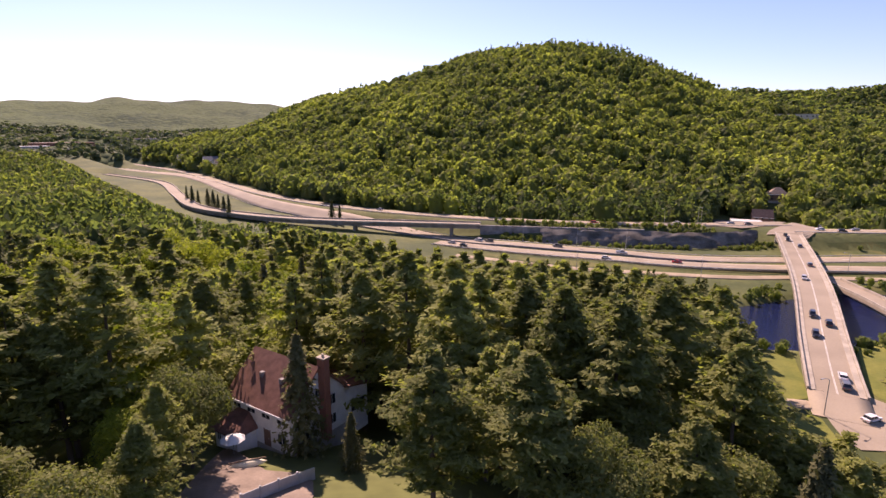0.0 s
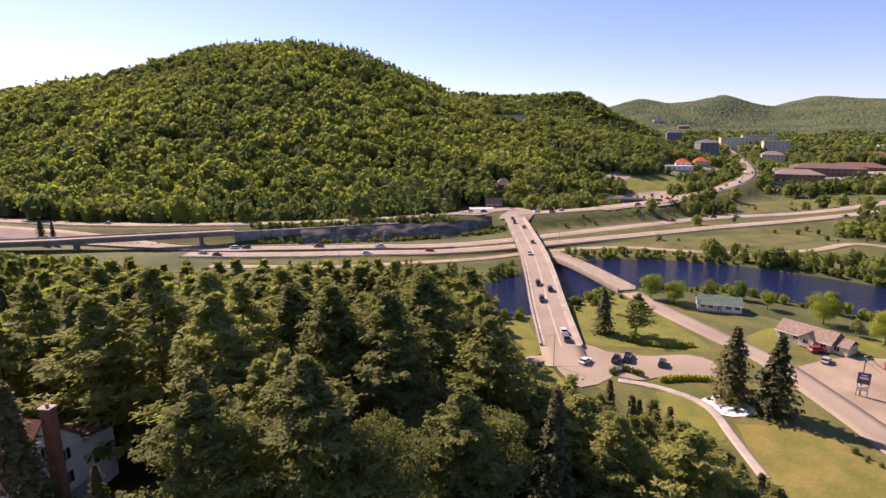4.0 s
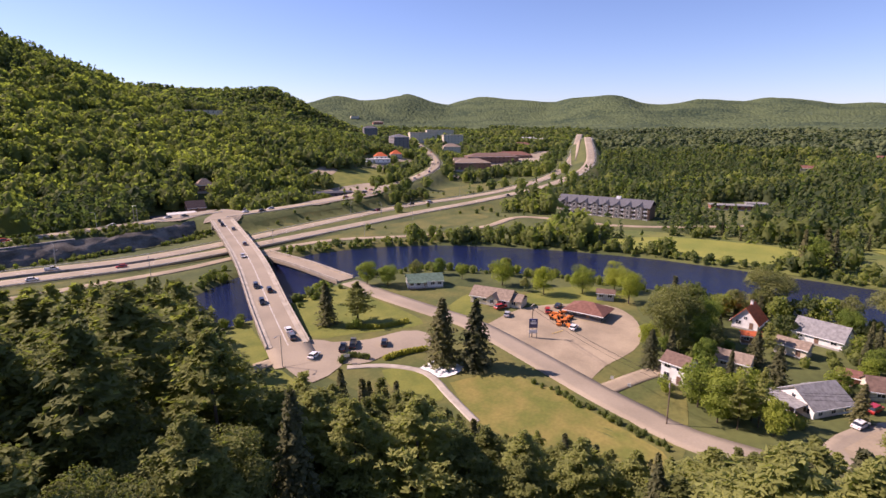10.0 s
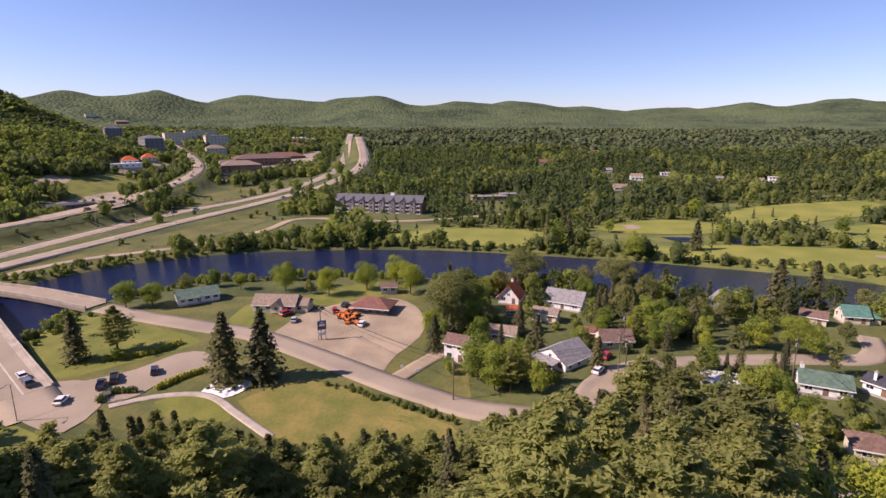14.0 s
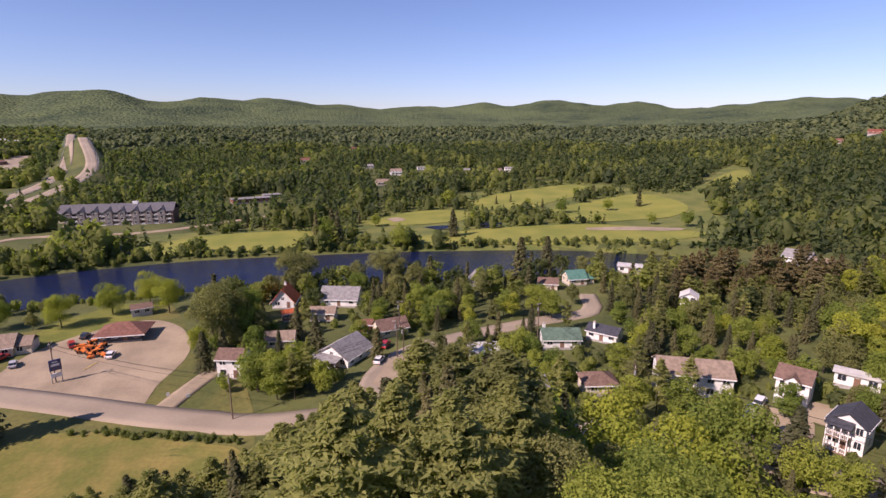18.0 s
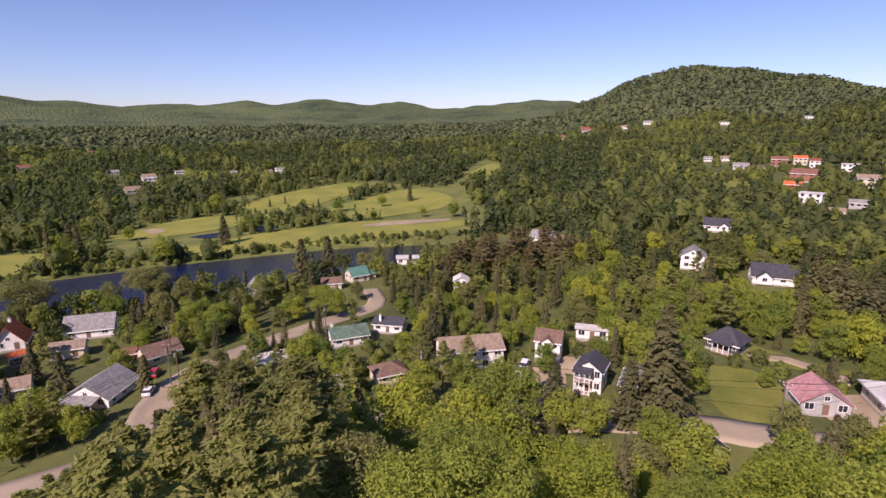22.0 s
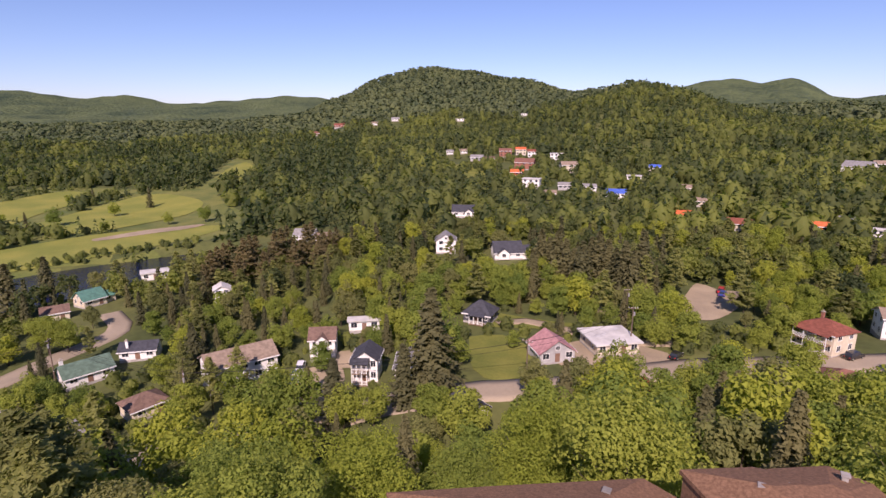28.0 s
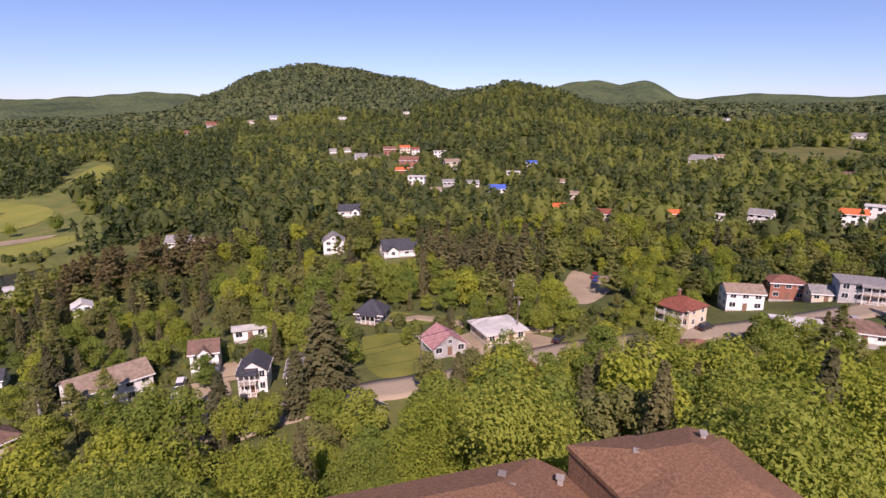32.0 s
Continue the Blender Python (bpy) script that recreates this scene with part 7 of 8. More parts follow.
def grid(az0, az1, r0, r1, spacing, rng, grow=0.0):
    """Jittered places in a sector round the hill; spacing may grow with distance."""
    xs = []
    r = r0
    while r < r1:
        s = max(spacing, grow * r)
        n = max(1, int(radians(az1 - az0) * r / s))
        a = np.radians(az0 + (np.arange(n) + rng.uniform(0, 1, n)) / n * (az1 - az0))
        rr = r + rng.uniform(-0.45, 0.45, n) * s
        xs.append(np.column_stack([rr * np.sin(a), rr * np.cos(a), np.full(n, s)]))
        r += s * 0.9
    return np.vstack(xs)


# trees that stand out, one by one
for kd, x, y, h in (("spruce", 113.1, 79.2, 19), ("spruce", 116.9, 71.0, 19), ("spruce", 116.1, 127.0, 14.5), ("lime", 188.4, 102.1, 12.5), ("lime", 186.5, 83.1, 12.5), ("lime", 196.4, 71.4, 13), ("lime", 206.9, 62.4, 13), ("lime", 194.1, 53.0, 14),
                    ("lime", 157.7, 36.4, 9), ("spruce", 143.7, 32.3, 11), ("maple", 187.3, 132.6, 8), ("grey", 179.6, 139.0, 8), ("maple", 129.6, 24.9, 4.5),
                    ("spruce", 75.4, -77.4, 7), ("maple", 84.0, -114.1, 9), ("maple", 73.9, -106.6, 10), ("maple", 45.0, -115.7, 5), ("maple", 18.8, -143.5, 11), ("grey", 23.4, -92.7, 12), ("grey", 31.6, -93.3, 10), ("maple", 17.1, -100.4, 13), ("maple", 36.5, -73.5, 12), ("maple", 43.5, -76.5, 9), ("spruce", 53.5, -80.5, 13), ("spruce", 62.8, -71.0, 13), ("maple", 67.5, -67.5, 12), ("maple", 59.5, -69.5, 9.5), ("maple", 55.0, -72.5, 9.0), ("maple", 47.5, -78.5, 7.5), ("maple", 72.0, -64.0, 13), ("pine", 92.0, -66.5, 13),
                    ("pine", 93.0, -74.6, 13), ("pine", 97.6, -71.1, 11), ("maple", 85.1, -77.2, 8), ("pine", 110.3, -73.1, 12), ("pine", 121.3, -39.0, 12), ("pine", 129.2, -35.2, 13), ("maple", 114.9, -70.9, 9), ("maple", 121.1, -56.1, 7), ("spruce", 115.1, -79.6, 13), ("maple", 151, 20, 9), ("maple", 128, 17.5, 13), ("maple", 126.5, 11, 13.5), ("maple", 122, 12.5, 11), ("pine", 124, 5, 14), ("pine", 120.5, 8.5, 12), ("maple", 121, 2, 9), ("maple", 133.5, 26.5, 4), ("spruce", 150, 3.5, 11), ("maple", 152, -9, 8), ("spruce", 136.5, -12.5, 9), ("spruce", 161.9, 9.2, 10), ("maple", 172.7, -33.5, 11), ("spruce", 295.2, -71.6, 16), ("spruce", 228.1, -100.0, 17), ("spruce", 197.5, -75.6, 19), ("maple", 154.7, -70.2, 10), ("maple", 174.1, -29.9, 12), ("spruce", 319.9, -5.0, 15), ("spruce", 277.4, -40.2, 11), ("pine", 92.9, -196.0, 15), ("pine", 111.9, -188.8, 15),
                    ("pine", 59.3, -13.1, 21), ("pine", 56.3, -7.1, 20), ("pine", 69.8, 4.4, 17), ("pine", 53.0, -17.7, 18), ("pine", 54.2, -2.5, 17), ("lime", -47.2, 72.7, 11), ("lime", -32.9, 55.1, 12), ("grey", -27.7, 52.1, 12), ("lime", -82.1, 135.6, 13), ("lime", -80.7, 220.1, 16)):
    tree(kd, x, y, h, None, 1.5 if kd == "spruce" else 1.0)
# broad crowns beside the lot, by the river and round the bungalow
for kd, x, y, h, wide in (("grey", 156.7, 32.2, 21, 1.0), ("grey", 165.0, 29.2, 19, 1.05), ("maple", 171, 25, 15, 1.05), ("maple", 162, 23, 12, 1.1), ("maple", 181, 25, 12, 1.1), ("maple", 172, 35, 9, 1.2), ("maple", 186, 33, 10, 1.2), ("grey", 214, 11, 17, 1.45), ("grey", 209, -24, 16, 1.4), ("maple", 200, -12, 10, 1.1), ("maple", 201, 22, 9, 1.2),
                          ("maple", 157.5, 147.5, 11, 1.15), ("maple", 160, 138.5, 10.5, 1.15), ("maple", 163.5, 142, 9, 1.1), ("pine", 124.3, 121.0, 14, 1.7), ("maple", 119, 116.5, 4.5, 1.0), ("maple", 186, 120, 8, 1.1), ("maple", 158, -67, 12, 1.25), ("spruce", -16.5, 57.6, 15, 1.15), ("spruce", -9.7, 52.6, 7, 1.2)):
    tree(kd, x, y, h, 2, wide)
# browned pines behind the cottages and the dark spruce row above the cottage
for k in range(22):
    a, r = 126.5 + (k * 7 % 22) * 0.62, 196 + (k * 13 % 22) * 1.5
    tree("rust", *polar(a, r), 13 + (k * 5 % 7) * 0.7, 1, 1.15)
for k in range(14):
    a, r = 160.5 + k * 0.85, 166 + (k * 5 % 6) * 3.2
    tree("spruce", *polar(a, r), 15 + (k * 3 % 5), 1, 1.45)

# the great spruce above the street, and the trees between the fairways
tree("spruce", 50.2, -85.4, 23, 2, 1.5)
for kd, x, y, h in (("maple", 400.3, -94.5, 15), ("spruce", 349.5, -148.1, 11), ("maple", 349.0, -162.2, 12), ("spruce", 413.3, -220.1, 11), ("spruce", 357.8, -227.3, 15), ("maple", 349.9, -197.8, 10), ("maple", 280.9, -211.6, 11), ("spruce", 350.4, 45.4, 9), ("spruce", 339.8, 34.6, 7), ("spruce", 342.8, 23.8, 7), ("spruce", 348.1, 16.4, 8), ("maple", 290.6, -1.3, 16), ("spruce", 290.0, 3.7, 18), ("spruce", 288.8, -7.4, 19), ("maple", 273.4, -38.9, 14),
                    ("maple", 423.1, -209.0, 8), ("spruce", 402.5, -132.2, 7), ("spruce", 408.4, -146.0, 7), ("maple", 393.5, -154.7, 6), ("maple", 327.5, -92.5, 9), ("maple", 329.1, -99.3, 8), ("maple", 336.7, -32.0, 9), ("spruce", 349.8, -22.9, 8), ("maple", 295.7, -197.7, 8), ("maple", 308.0, -168.0, 7)):
    tree(kd, x, y, h, 1)

# woods of single trees near the hill
NEAR = {k: [] for k in TREE_LABEL}


def wood(az0, az1, r0, r1, spacing, mix, h0, h1, chance=1.0, canopy=None, seed=1, grow=0.0):
    rng = np.random.default_rng(seed)
    g = grid(az0, az1, r0, r1, spacing, rng, grow)
    g = g[rng.random(len(g)) < chance]
    g = g[free(g[:, 0], g[:, 1])]
    z = height(g[:, 0], g[:, 1])
    kinds = rng.choice(list(mix), len(g), p=np.array(list(mix.values())) / sum(mix.values()))
    hh = rng.uniform(h0, h1, len(g)) * np.where(kinds == "pine", 1.1, 1.0)
    if canopy is not None:
        az = np.degrees(np.arctan2(g[:, 0], g[:, 1]))
        az = np.where(az < -90, az + 360, az)
        lim = 64 - np.hypot(g[:, 0], g[:, 1]) * np.tan(np.radians(np.interp(az, *canopy))) - z
        hh = np.minimum(hh, lim * rng.uniform(0.76, 1.06, len(g)))
    for (px, py, _), kd, h in zip(g, kinds, hh):
        if h > 4.5 and all(math.hypot(px - tx, py - ty) > 3.0 for tx, ty in TREES[:60]):
            NEAR[kd].append((px, py, h))


YARDS.append((4.6, -163.7, -178, 8, 30))
for x, y, half, deep in ((141.2, -4.0, 7, 24), (157.6, -18.6, 5, 20), (60.3, -129.6, 8, 24), (81.1, -197.4, 9, 40), (107.2, -194.6, 4, 24), (130.6, -257.8, 8, 40), (183.7, -193.4, 8, 34), (24.8, -126.2, 9, 22), (109.3, -43.5, 7, 18), (108.4, -61.9, 5, 16), (136.2, -64.7, 7, 22), (136.3, -78.9, 6, 22), (191.2, -95.8, 5, 24), (100.7, -81.1, 6, 9), (132.3, -40.9, 5, 14), (-19.9, -147.4, 7, 20), (-36.8, -164.2, 7, 20), (149.2, -116.0, 3, 16), (173.3, 60.5, 6, 8), (13.3, -103.7, 2.5, 12), (-17.0, 62.4, 10, 24), (-119.1, 143.8, 9, 70), (385.2, 127.1, 36, 75), (454.9, 54.8, 17, 60)):
    YARDS.append((x, y, math.degrees(math.atan2(-x, y)), half, deep))
YARDS.append((156.0, -86.0, math.degrees(math.atan2(-156.0, -86.0)), 7, 26))
# the wood's canopy falls away downhill: how steeply, by bearing
CANOPY_AT = [-60, -38.7, -36.6, -33.9, -32, -30.3, -26.8, -22.8, -16.6, -13, -8, -2, 4, 13, 17, 22, 25, 28.3, 30.8, 33, 36, 40, 45, 52, 57, 62, 67, 73, 77.5, 79.7, 82, 86, 90, 94.8, 100, 105, 109, 113, 118, 121, 125, 128, 132, 136, 140, 145, 153, 158, 161, 165.6, 170, 173, 178, 183, 187, 190, 192.5, 195, 198, 215]
CANOPY_FALL = [0.6, 1.0, 2.0, 3.2, 4.7, 5.6, 7.6, 9.2, 9.4, 10.4, 11.2, 12.7, 13.0, 13.4, 13.7, 13.6, 13.1, 14.6, 17, 24.2, 26.3, 25, 25.2, 27.3, 29.6, 30.8, 30.8, 31.6, 31.5, 31.2, 30.5, 29.2, 28.2, 25.6, 22.6, 20.8, 21.5, 24.5, 24.6, 25, 27, 27.5, 28.3, 28.4, 29.0, 30.2, 30.6, 30.4, 26.2, 24.4, 23.2, 27, 22.4, 18.2, 20.3, 21.8, 18.5, 18.4, 16.2, 16]
CANOPY = (CANOPY_AT, CANOPY_FALL)
wood(-62, -14, 62, 270, 7.5, {"pine": 0.66, "maple": 0.06, "lime": 0.20, "spruce": 0.08}, 15, 22, 0.95, CANOPY, 21)
wood(-14, 38, 58, 232, 7.4, {"pine": 1.0}, 21, 26, 0.95, CANOPY, 22)
wood(-9, 14, 44, 60, 6.0, {"pine": 1.0}, 11, 15, 0.95, CANOPY, 23)
wood(-38, -24, 40, 62, 6.5, {"lime": 0.2, "grey": 0.55, "pine": 0.25}, 9, 13, 0.95, CANOPY, 33)
wood(14, 36, 44, 58, 6.5, {"pine": 0.9, "grey": 0.1}, 11, 14, 0.9, CANOPY, 26)
wood(36, 80, 52, 106, 5.2, {"pine": 0.6, "spruce": 0.4}, 12, 19, 0.97, CANOPY, 24)
wood(80, 112, 40, 96, 6.2, {"pine": 0.88, "spruce": 0.12}, 15, 24, 0.85, CANOPY, 25)
wood(117, 214, 87, 106, 5.6, {"maple": 0.45, "spruce": 0.2, "lime": 0.2, "grey": 0.15}, 7, 17, 0.9, CANOPY, 34)
wood(112, 212, 40, 86, 9.6, {"maple": 0.55, "lime": 0.27, "grey": 0.13, "spruce": 0.05}, 13, 21, 0.95, CANOPY, 27)
wood(-62, -38, 40, 62, 6.5, {"pine": 0.6, "lime": 0.2, "grey": 0.2}, 9, 12, 0.9, CANOPY, 28)
wood(78.5, 84, 124, 208, 6.5, {"maple": 0.6, "spruce": 0.25, "grey": 0.15}, 6, 12, 0.8, None, 37)
wood(84, 140, 104, 172, 5.7, {"maple": 0.34, "spruce": 0.3, "pine": 0.2, "lime": 0.08, "grey": 0.08}, 4.5, 10.5, 0.85, None, 29)
wood(84, 112, 172, 214, 6.5, {"maple": 0.4, "spruce": 0.45, "grey": 0.15}, 6, 13, 0.75, None, 35)
wood(112, 140, 172, 236, 6.0, {"maple": 0.35, "spruce": 0.3, "pine": 0.25, "grey": 0.1}, 6, 11.5, 0.9, None, 36)
wood(140, 215, 100, 250, 5.8, {"maple": 0.46, "spruce": 0.2, "pine": 0.15, "lime": 0.12, "grey": 0.07}, 5, 12, 0.93, None, 30)
wood(60, 82, 150, 236, 10, {"grey": 0.5, "maple": 0.5}, 6, 9, 0.25, None, 31)
REST = []
for kd, spots in NEAR.items():
    spots.sort(key=lambda p: math.hypot(p[0], p[1]))
    for px, py, h in spots[:230]:
        tree(kd, px, py, h, None, (1.2, 1.5, 1.35)[len(TREES) % 3] if kd == "pine" else 1.0)
    REST += [(kd, *p) for p in spots[230:]]


# -- woods that nobody could count
def low_round(n, size, rng, rings=4, seg=7):
    """A small tree crown: a lumpy closed dome with loose leaf clumps round it."""
    v, q = [], []
    for k in range(rings + 1):
        f = k / rings
        rad = {4: (0.30, 0.44, 0.46, 0.30, 0.04), 3: (0.30, 0.46, 0.36, 0.05), 2: (0.38, 0.44, 0.08)}[rings][k]
        for j in range(seg):
            a = 6.283 * (j + 0.5 * (k % 2)) / seg
            w = 0.86 * rad * rng.uniform(0.78, 1.2)
            v.append((w * math.cos(a), w * math.sin(a), 0.12 + 0.84 * f ** 0.9 + rng.normal(0, 0.035)))
    for k in range(rings):
        for j in range(seg):
            a, b, c, e = k * seg + j, k * seg + (j + 1) % seg, (k + 1) * seg + (j + 1) % seg, (k + 1) * seg + j
            q += [(a, b, c), (a, c, e)]
    u = rng.normal(size=(n, 3))
    u[:, 2] = np.abs(u[:, 2])
    u /= np.linalg.norm(u, axis=1)[:, None]
    cc = u * [0.46, 0.46, 0.5] * rng.uniform(0.85, 1.08, (n, 1)) + [0, 0, 0.46]
    lv, lq = leaf_tufts(cc, u + rng.normal(0, 0.5, (n, 3)), size, rng, 1.3)
    return np.vstack([np.array(v), lv]), np.vstack([np.array(q), lq + len(v)])


def low_cone(n, size, rng):
    f = rng.random(n) ** 1.3
    a = rng.uniform(0, 6.283, n)
    rad = 0.2 * (1 - f) + 0.01
    c = np.column_stack([np.cos(a) * rad, np.sin(a) * rad, 0.08 + 0.9 * f])
    nn = np.column_stack([np.cos(a), np.sin(a), np.full(n, 0.7)]) + rng.normal(0, 0.3, (n, 3))
    return leaf_tufts(c, nn, size, rng, 1.6)


def join_trees(name, label, spots, models, mat, seed, kinds=None, tones=None, wide=1.0):
    """One mesh of many trees at spots (x, y, height)."""
    rng = np.random.default_rng(seed)
    spots = np.asarray(spots, float)
    if not len(spots):
        return
    z = height(spots[:, 0], spots[:, 1]) - 0.3
    which = rng.integers(0, len(models), len(spots)) if kinds is None else kinds
    vs, qs, ts, base = [], [], [], 0
    for m, (v, q) in enumerate(models):
        k = np.where(which == m)[0]
        if not len(k):
            continue
        a = rng.uniform(0, 6.283, len(k))
        ca, sa = np.cos(a)[:, None], np.sin(a)[:, None]
        h = spots[k, 2][:, None]
        wob = rng.uniform(0.8, 1.25, (len(k), 1)) * wide
        X = (v[None, :, 0] * ca - v[None, :, 1] * sa) * h * wob + spots[k, 0][:, None]
        Y = (v[None, :, 0] * sa + v[None, :, 1] * ca) * h * wob + spots[k, 1][:, None]
        Z = v[None, :, 2] * h + z[k][:, None]
        vs.append(np.stack([X, Y, Z], -1).reshape(-1, 3))
        qs.append((q[None] + (np.arange(len(k)) * len(v))[:, None, None] + base).reshape(-1, 3))
        tn = rng.random(len(k)) if tones is None else tones[k]
        ts.append(np.repeat(tn, len(v)))
        base += len(k) * len(v)
    ob = new(name, quick_mesh(name, np.vstack(vs), np.vstack(qs), mat, np.concatenate(ts)))
    return tagged(ob, label, "woods", kind="stuff")


def clumps(x, y):
    """Slow changes of the woods' make-up over the land."""
    return 0.5 + 0.5 * np.sin(x / 47 + 1.7 * np.sin(y / 63)) * np.sin(y / 53 + 1.1 * np.sin(x / 71))


rs = np.random.default_rng(77)
ROUND = [low_round(46, 0.165, rs, 2, 6) for _ in range(6)]
CONE = [low_cone(54, 0.105, rs) for _ in range(3)]
ROUND_L = [low_round(74, 0.135, rs, 2, 6) for _ in range(6)]
ROUND_S = [low_round(30, 0.19, rs, 2, 5) for _ in range(5)]
CONE_S = [low_cone(26, 0.15, rs) for _ in range(3)]
ROUND_F = [low_round(4, 0.34, rs, 2, 4) for _ in range(6)]
CONE_F = [low_cone(12, 0.24, rs) for _ in range(2)]


def far_wood(name, label, az0, az1, r0, r1, spacing, rounds, cones, share, h0, h1, seed, grow=0.0, keep=None, mat=LEAF_MIX, chance=1.0, wide=1.0, crest=0.0, swell=0.4, foot=0.0, canopy=None, shade=0.0):
    rng = np.random.default_rng(seed)
    g = grid(az0, az1, r0, r1, spacing, rng, grow)
    if chance < 1:
        g = g[rng.random(len(g)) < chance]
    g = g[free(g[:, 0], g[:, 1])]
    if keep is not None:
        g = g[keep(g[:, 0], g[:, 1])]
    # crest conifers; past 15.5 degrees more are added to imitate the flank's shade
    con = rng.random(len(g)) < share * (0.4 + 1.2 * clumps(g[:, 0] + 500, g[:, 1])) + 0.45 * crest * smooth(height(g[:, 0], g[:, 1]), 135, 165) + 0.55 * crest * smooth(height(g[:, 0], g[:, 1]), 92, 120) * (np.degrees(np.arctan2(g[:, 0], g[:, 1])) > 15.5)
    if foot:
        az = np.degrees(np.arctan2(g[:, 0], g[:, 1]))
        con |= (near_line(g[:, 0], g[:, 1], FOOT_ROAD)[0] < 75) & (az > 2) & (az < 25) & (rng.random(len(g)) < 0.75)
    h = rng.uniform(h0, h1, len(g)) * (0.85 + 0.3 * clumps(g[:, 0] * 1.7, g[:, 1] * 1.7)) * np.where(con, 1.2, 1.0) * (g[:, 2] / spacing) ** swell
    if canopy is not None:
        az = np.degrees(np.arctan2(g[:, 0], g[:, 1]))
        beyond = above_road(g[:, 0], g[:, 1])
        lim = 64 - np.hypot(g[:, 0], g[:, 1]) * np.tan(np.radians(np.interp(az, *canopy))) - height(g[:, 0], g[:, 1])
        h = np.where(beyond, h, np.minimum(h, lim))
        k = h > 3
        g, con, h = g[k], con[k], h[k]
    kinds = np.where(con, rng.integers(0, len(cones), len(g)) + len(rounds), rng.integers(0, len(rounds), len(g)))
    tone = np.where(con, rng.uniform(0, 0.25, len(g)), 0.3 + 0.55 * rng.random(len(g)) + 0.4 * (clumps(g[:, 0], g[:, 1]) - 0.5) - shade)
    # shade at the mountain's foot, painted as a darker leaf tone
    if foot:
        tone = np.where((near_line(g[:, 0], g[:, 1], FOOT_ROAD)[0] < 75) & (az > 2) & (az < 27), tone * 0.35, tone)
    join_trees(name, label, np.column_stack([g[:, 0], g[:, 1], h]), rounds + cones, mat, seed, kinds, np.clip(tone, 0, 1), wide)


def above_road(x, y):
    d, _ = near_line(x, y, FOOT_ROAD)
    i = np.argmin(np.abs(FOOT_ROAD[None, ::4, 0] - x[:, None]), 1)
    return y > FOOT_ROAD[::4, 1][i] + 8


def past_highway(x, y):
    return (y > 300) | (x > 330)


far_wood("mountain_wood", "dense mixed wood in fresh green on the mountain", -34, 36, 330, 930, 9.6, ROUND_L, CONE, 0.13, 11, 17.5, 41, keep=above_road, crest=1.0, foot=1.0, wide=1.08)
far_wood("town_wood", "broadleaf trees between the town buildings", 34, 66, 400, 900, 9.0, ROUND_S, CONE_S, 0.25, 8, 14, 42, chance=0.95, shade=0.12, keep=lambda x, y: (np.hypot(x, y) > 640) | (np.degrees(np.arctan2(x, y)) < 46) | (np.sin(x / 23 + 1) * np.sin(y / 31) > -0.15))
far_wood("valley_wood", "dense dark mixed wood beyond the river", 66, 142, 285, 900, 8.8, ROUND_S, CONE_S, 0.8, 8, 16, 43, chance=0.95, shade=0.16)
far_wood("town_hill_wood", "mixed wood on the hills behind the town", 26, 70, 900, 1600, 11.5, ROUND_F, CONE_F, 0.4, 10, 15, 56, wide=1.35, swell=0.0, shade=0.2)
far_wood("slope_wood", "mixed wood on the southern slope", 142, 222, 245, 900, 9.5, ROUND_S, CONE_S, 0.4, 8, 13, 44, chance=0.9, shade=0.12)
far_wood("west_wood", "mixed wood beside the highway", -64, -8, 270, 560, 8.5, ROUND_S, CONE_S, 0.6, 9, 14, 45, shade=0.12, keep=lambda x, y: ~above_road(x, y) | (x < -330), canopy=CANOPY)
far_wood("west_far_wood", "mixed wood west of the highway", -64, -20, 480, 930, 9.5, ROUND_S, CONE_S, 0.35, 9, 13, 46, canopy=CANOPY)
far_wood("distant_wood", "distant wooded hills round the valley", -64, 222, 890, 1600, 13.5, ROUND_F, CONE_F, 0.3, 8, 12, 47, mat=LEAF_FAR_HAZED, wide=1.5, chance=0.9, swell=0.0, keep=lambda x, y: (np.degrees(np.arctan2(x, y)) < 26) | (np.degrees(np.arctan2(x, y)) > 70))

def hill_foot(x, y):
    d, _ = near_line(x, y, FOOT_ROAD)
    return (d > 11) & (d < 34) & above_road(x, y)


far_wood("foot_conifers", "dark row of conifers along the foot of the mountain", -26, -6, 280, 700, 6.0, ROUND_S, CONE, 1.6, 9, 13, 48, keep=hill_foot)


rf = np.random.default_rng(71)
cl = np.array([(-206.7, 437.5), (-188.0, 417.8), (-168.1, 393.8), (-152.3, 377.7), (-140.1, 357.8), (-179.8, 411.6), (-160.6, 388.4), (-195.2, 424.1), (-73.1, 350.3), (-66.8, 345.9)])
join_trees("median_firs", "small group of dark firs between the carriageways", np.column_stack([cl + rf.normal(0, 2, cl.shape), rf.uniform(11, 16, len(cl))]), [PROTO["spruce", 1, v][2:] for v in range(3)], LEAF_SPRUCE, 72)


# small firs dotted between the fairways, and bushes on the banks
def dots(name, label, az0, az1, r0, r1, spacing, h0, h1, models, seed, keep, mat=LEAF_MIX, tone=(0.0, 0.6)):
    rng = np.random.default_rng(seed)
    g = grid(az0, az1, r0, r1, spacing, rng)
    g = g[keep(g[:, 0], g[:, 1])]
    join_trees(name, label, np.column_stack([g[:, 0], g[:, 1], rng.uniform(h0, h1, len(g))]), models, mat, seed, None, rng.uniform(*tone, len(g)))


def off_roads(x, y):
    ok = np.ones(x.shape, bool)
    for line, half in ROADS:
        ok &= near_line(x, y, line)[0] > half - 1.5
    for bx, by, br in BUILT:
        ok &= np.hypot(x - bx, y - by) > br
    return ok


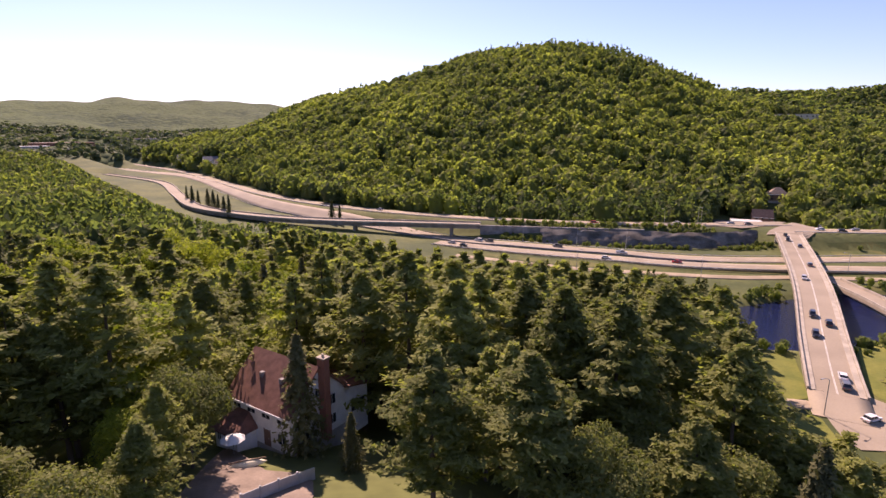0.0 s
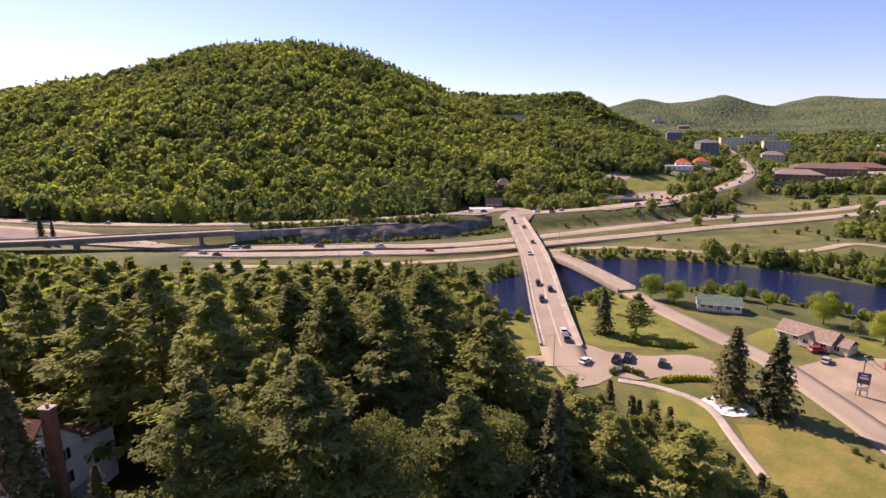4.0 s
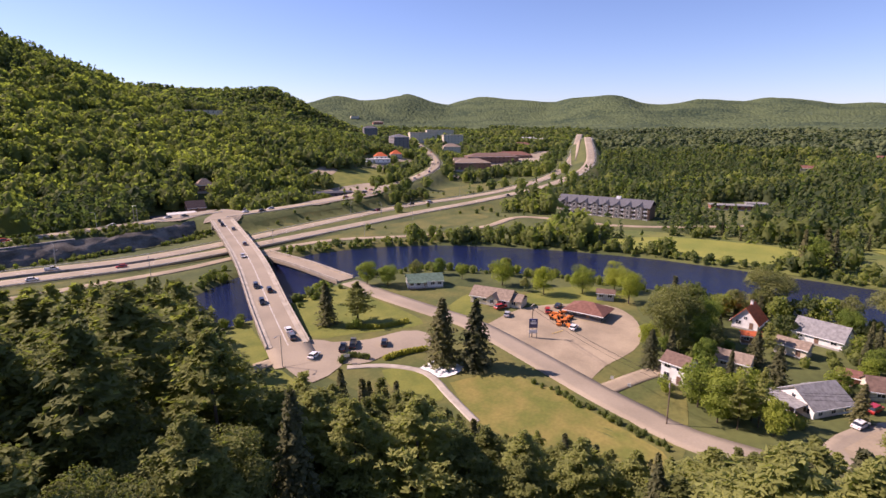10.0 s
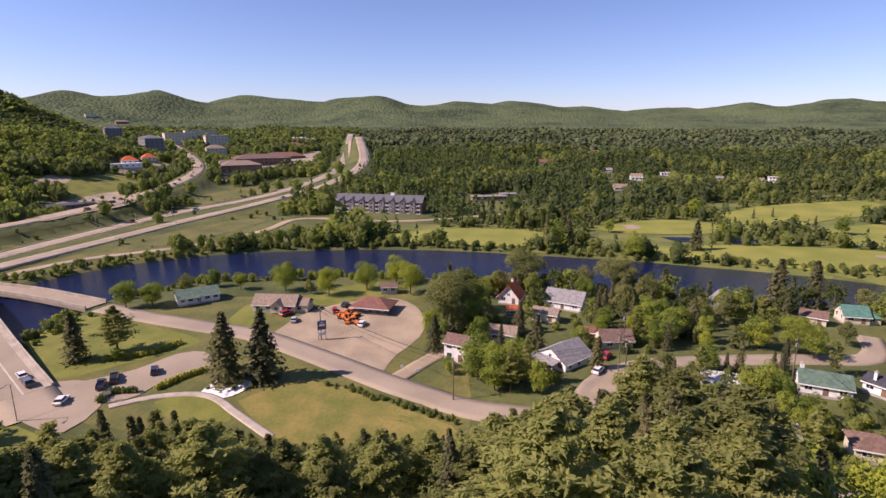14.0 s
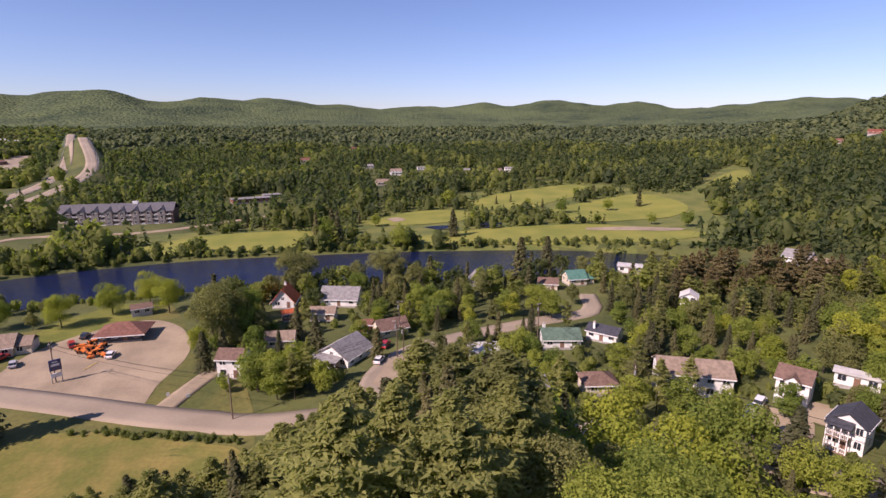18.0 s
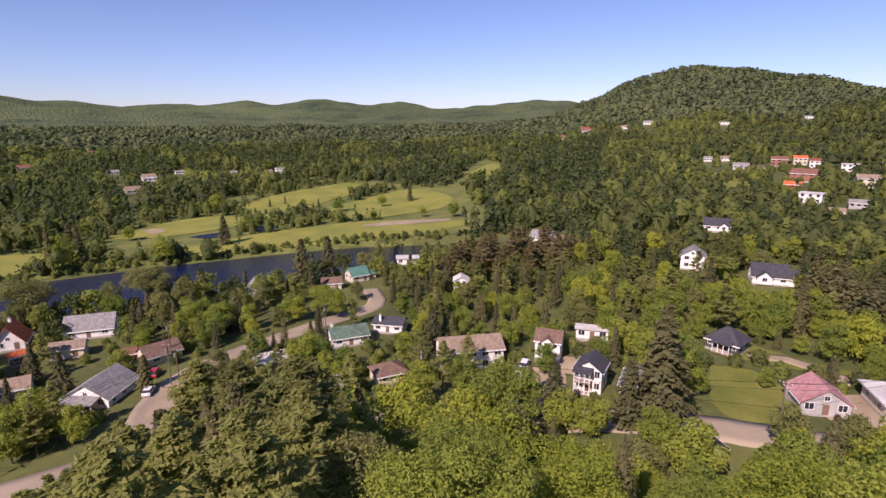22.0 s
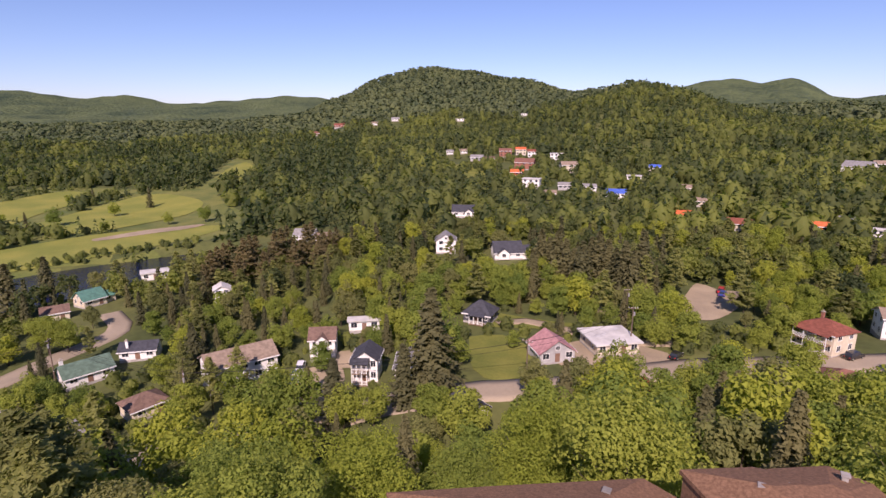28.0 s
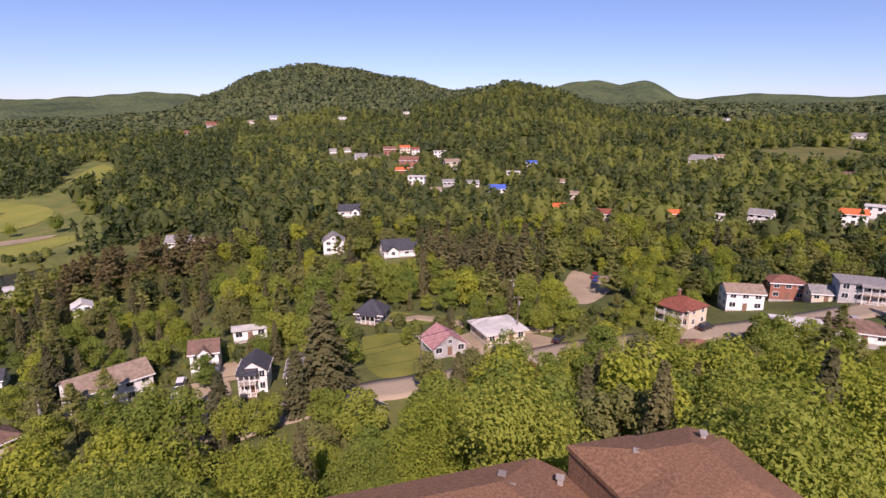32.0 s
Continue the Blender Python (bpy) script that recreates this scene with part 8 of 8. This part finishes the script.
golf_edge = spline([(GOLF[i], GOLF[i + 1], 0) for i in range(0, len(GOLF), 2)], 10)[:, :2]


def golf_gap(x, y):
    ok = inside(x, y, golf_edge) & off_roads(x, y)
    for e in OPEN:
        if len(e) != len(golf_edge) and not np.allclose(e[0], golf_edge[0]):
            ok &= ~inside(x, y, e)
    return ok & (np.sin(x / 17 + y / 29) + np.sin(x / 37 - y / 23) > -0.5)


dots("golf_trees", "firs and small trees between the fairways", 60, 122, 280, 640, 6.6, 3.5, 11, CONE_S + ROUND_S[:2], 51, golf_gap)


def river_bank(x, y):
    d, hw = near_line(x, y, RIVER)
    return (d > hw + 0.5) & (d < hw + 9) & off_roads(x, y)


dots("bank_bushes", "bushes and alders along the river banks", 24, 126, 180, 330, 3.6, 0.8, 4.2, ROUND, 52, river_bank, tone=(0.2, 0.75))


def river_far_bank(x, y):
    d, hw = near_line(x, y, RIVER)
    return (d > hw + 4) & (d < hw + 22) & off_roads(x, y) & (np.hypot(x, y) > 255) & (np.sin(x / 19) + np.sin(y / 23 + 1) > -0.2)


dots("bank_trees", "broadleaf trees on the far river bank", 44, 78, 255, 330, 6.5, 4, 10, ROUND_L, 53, river_far_bank, tone=(0.3, 0.6))


def garden(x, y):
    ok = off_roads(x, y)
    for e in OPEN:
        ok &= ~inside(x, y, e)
    return ok & (np.sin(x / 5.3 + y / 9) + np.sin(y / 6.1 - x / 11) > -0.5)


dots("garden_shrubs", "shrubs and young trees in the gardens", 100, 214, 98, 150, 4.0, 1.2, 4.2, ROUND_L, 55, garden, tone=(0.1, 0.85))


dots("cottage_shrubs", "shrubs and young trees between the cottages", 79, 101, 128, 205, 5.0, 1.4, 4.8, ROUND_L, 58, garden, tone=(0.1, 0.8))


def village_gap(x, y):
    return off_roads(x, y) & (np.sin(x / 6.1) + np.sin(y / 7.3) > -0.6)


dots("village_trees", "small trees between the hillside houses", 150, 206, 262, 490, 8.0, 3.0, 7.5, ROUND_L + CONE_S[:1], 67, village_gap, tone=(0.1, 0.7))


def town_clump(x, y):
    return off_roads(x, y) & (np.sin(x / 21 + 0.6) * np.sin(y / 17 + 0.3) > 0.28)


dots("town_trees", "clumps of broadleaf trees round the town's car parks", 37, 56, 390, 700, 9.0, 6, 11, ROUND_L, 59, town_clump, tone=(0.15, 0.6))


def bank_zone(x, y):
    return off_roads(x, y) & (np.sin(x / 13 + y / 31) > 0.3)


def cut_slope(x, y):
    return off_roads(x, y) & (near_line(x, y, FOOT_ROAD)[0] < 34) & ~above_road(x, y) & (x > 20) & (np.sin(x / 7 + y / 4) + np.sin(x / 11 - y / 5) > -0.9)


dots("slope_shrubs", "dense shrubs and tall grass on the slope above the rock face", 3, 34, 280, 345, 2.6, 1.4, 3.4, ROUND, 57, cut_slope, tone=(0.25, 0.7))
dots("verge_bushes", "scattered bushes on the grass banks beside the highway", 34, 66, 290, 520, 14, 1.0, 4.0, ROUND, 54, bank_zone, tone=(0.2, 0.5))
if REST:
    join_trees("back_pines", "farther pines of the wood above the river", [(px, py, h) for kd, px, py, h in REST if kd == "pine"], [PROTO["pine", 0, v][2:] for v in range(3)], LEAF_PINE_FAR, 61, wide=1.25)
    join_trees("back_broadleaf", "farther broadleaf trees between the houses", [(px, py, h) for kd, px, py, h in REST if kd in ("maple", "lime", "grey")], [round_crown(620, 0.070, RNG, 22, 0.42, 0.1) for _ in range(4)], LEAF_MIX, 62)
    join_trees("back_spruces", "farther spruces between the houses", [(px, py, h) for kd, px, py, h in REST if kd == "spruce"], [spruce_crown(13, 6, 4, 0.07, RNG) for _ in range(3)], LEAF_SPRUCE, 63)
HEDGE = np.random.default_rng(9)
hl = spline([(117.3, 53.4, 0), (114.5, 42.8, 0), (110.8, 32.5, 0), (104.7, 18.9, 0)], 1.3)
join_trees("hedge_row", "low ragged hedge along the street", np.column_stack([hl[:, 0] + HEDGE.normal(0, 0.5, len(hl)), hl[:, 1] + HEDGE.normal(0, 0.5, len(hl)), HEDGE.uniform(1.2, 2.2, len(hl))]), ROUND, LEAF_MIX, 64, None, HEDGE.uniform(0.2, 0.5, len(hl)))
for pts in ([(118.3, 119.3, 0), (124.1, 110.9, 0), (132.6, 107.2, 0)], [(106.6, 93.7, 0), (112.4, 91.9, 0), (118.1, 88.5, 0)]):
    hl = spline(pts, 0.9)
    join_trees("clipped_hedge", "low bright yellow-green hedge", np.column_stack([hl[:, 0], hl[:, 1], np.full(len(hl), 2.0)]), ROUND, LEAF_HEDGE, 65)
hl = spline([(98.1, 102.5, 0), (101.9, 103.0, 0), (103.8, 98.2, 0)], 1.0)
join_trees("island_shrubs", "dark shrubs on the traffic island", np.column_stack([hl[:, 0], hl[:, 1], np.full(len(hl), 2.2)]), ROUND, LEAF_MIX, 66, None, np.full(len(hl), 0.25))
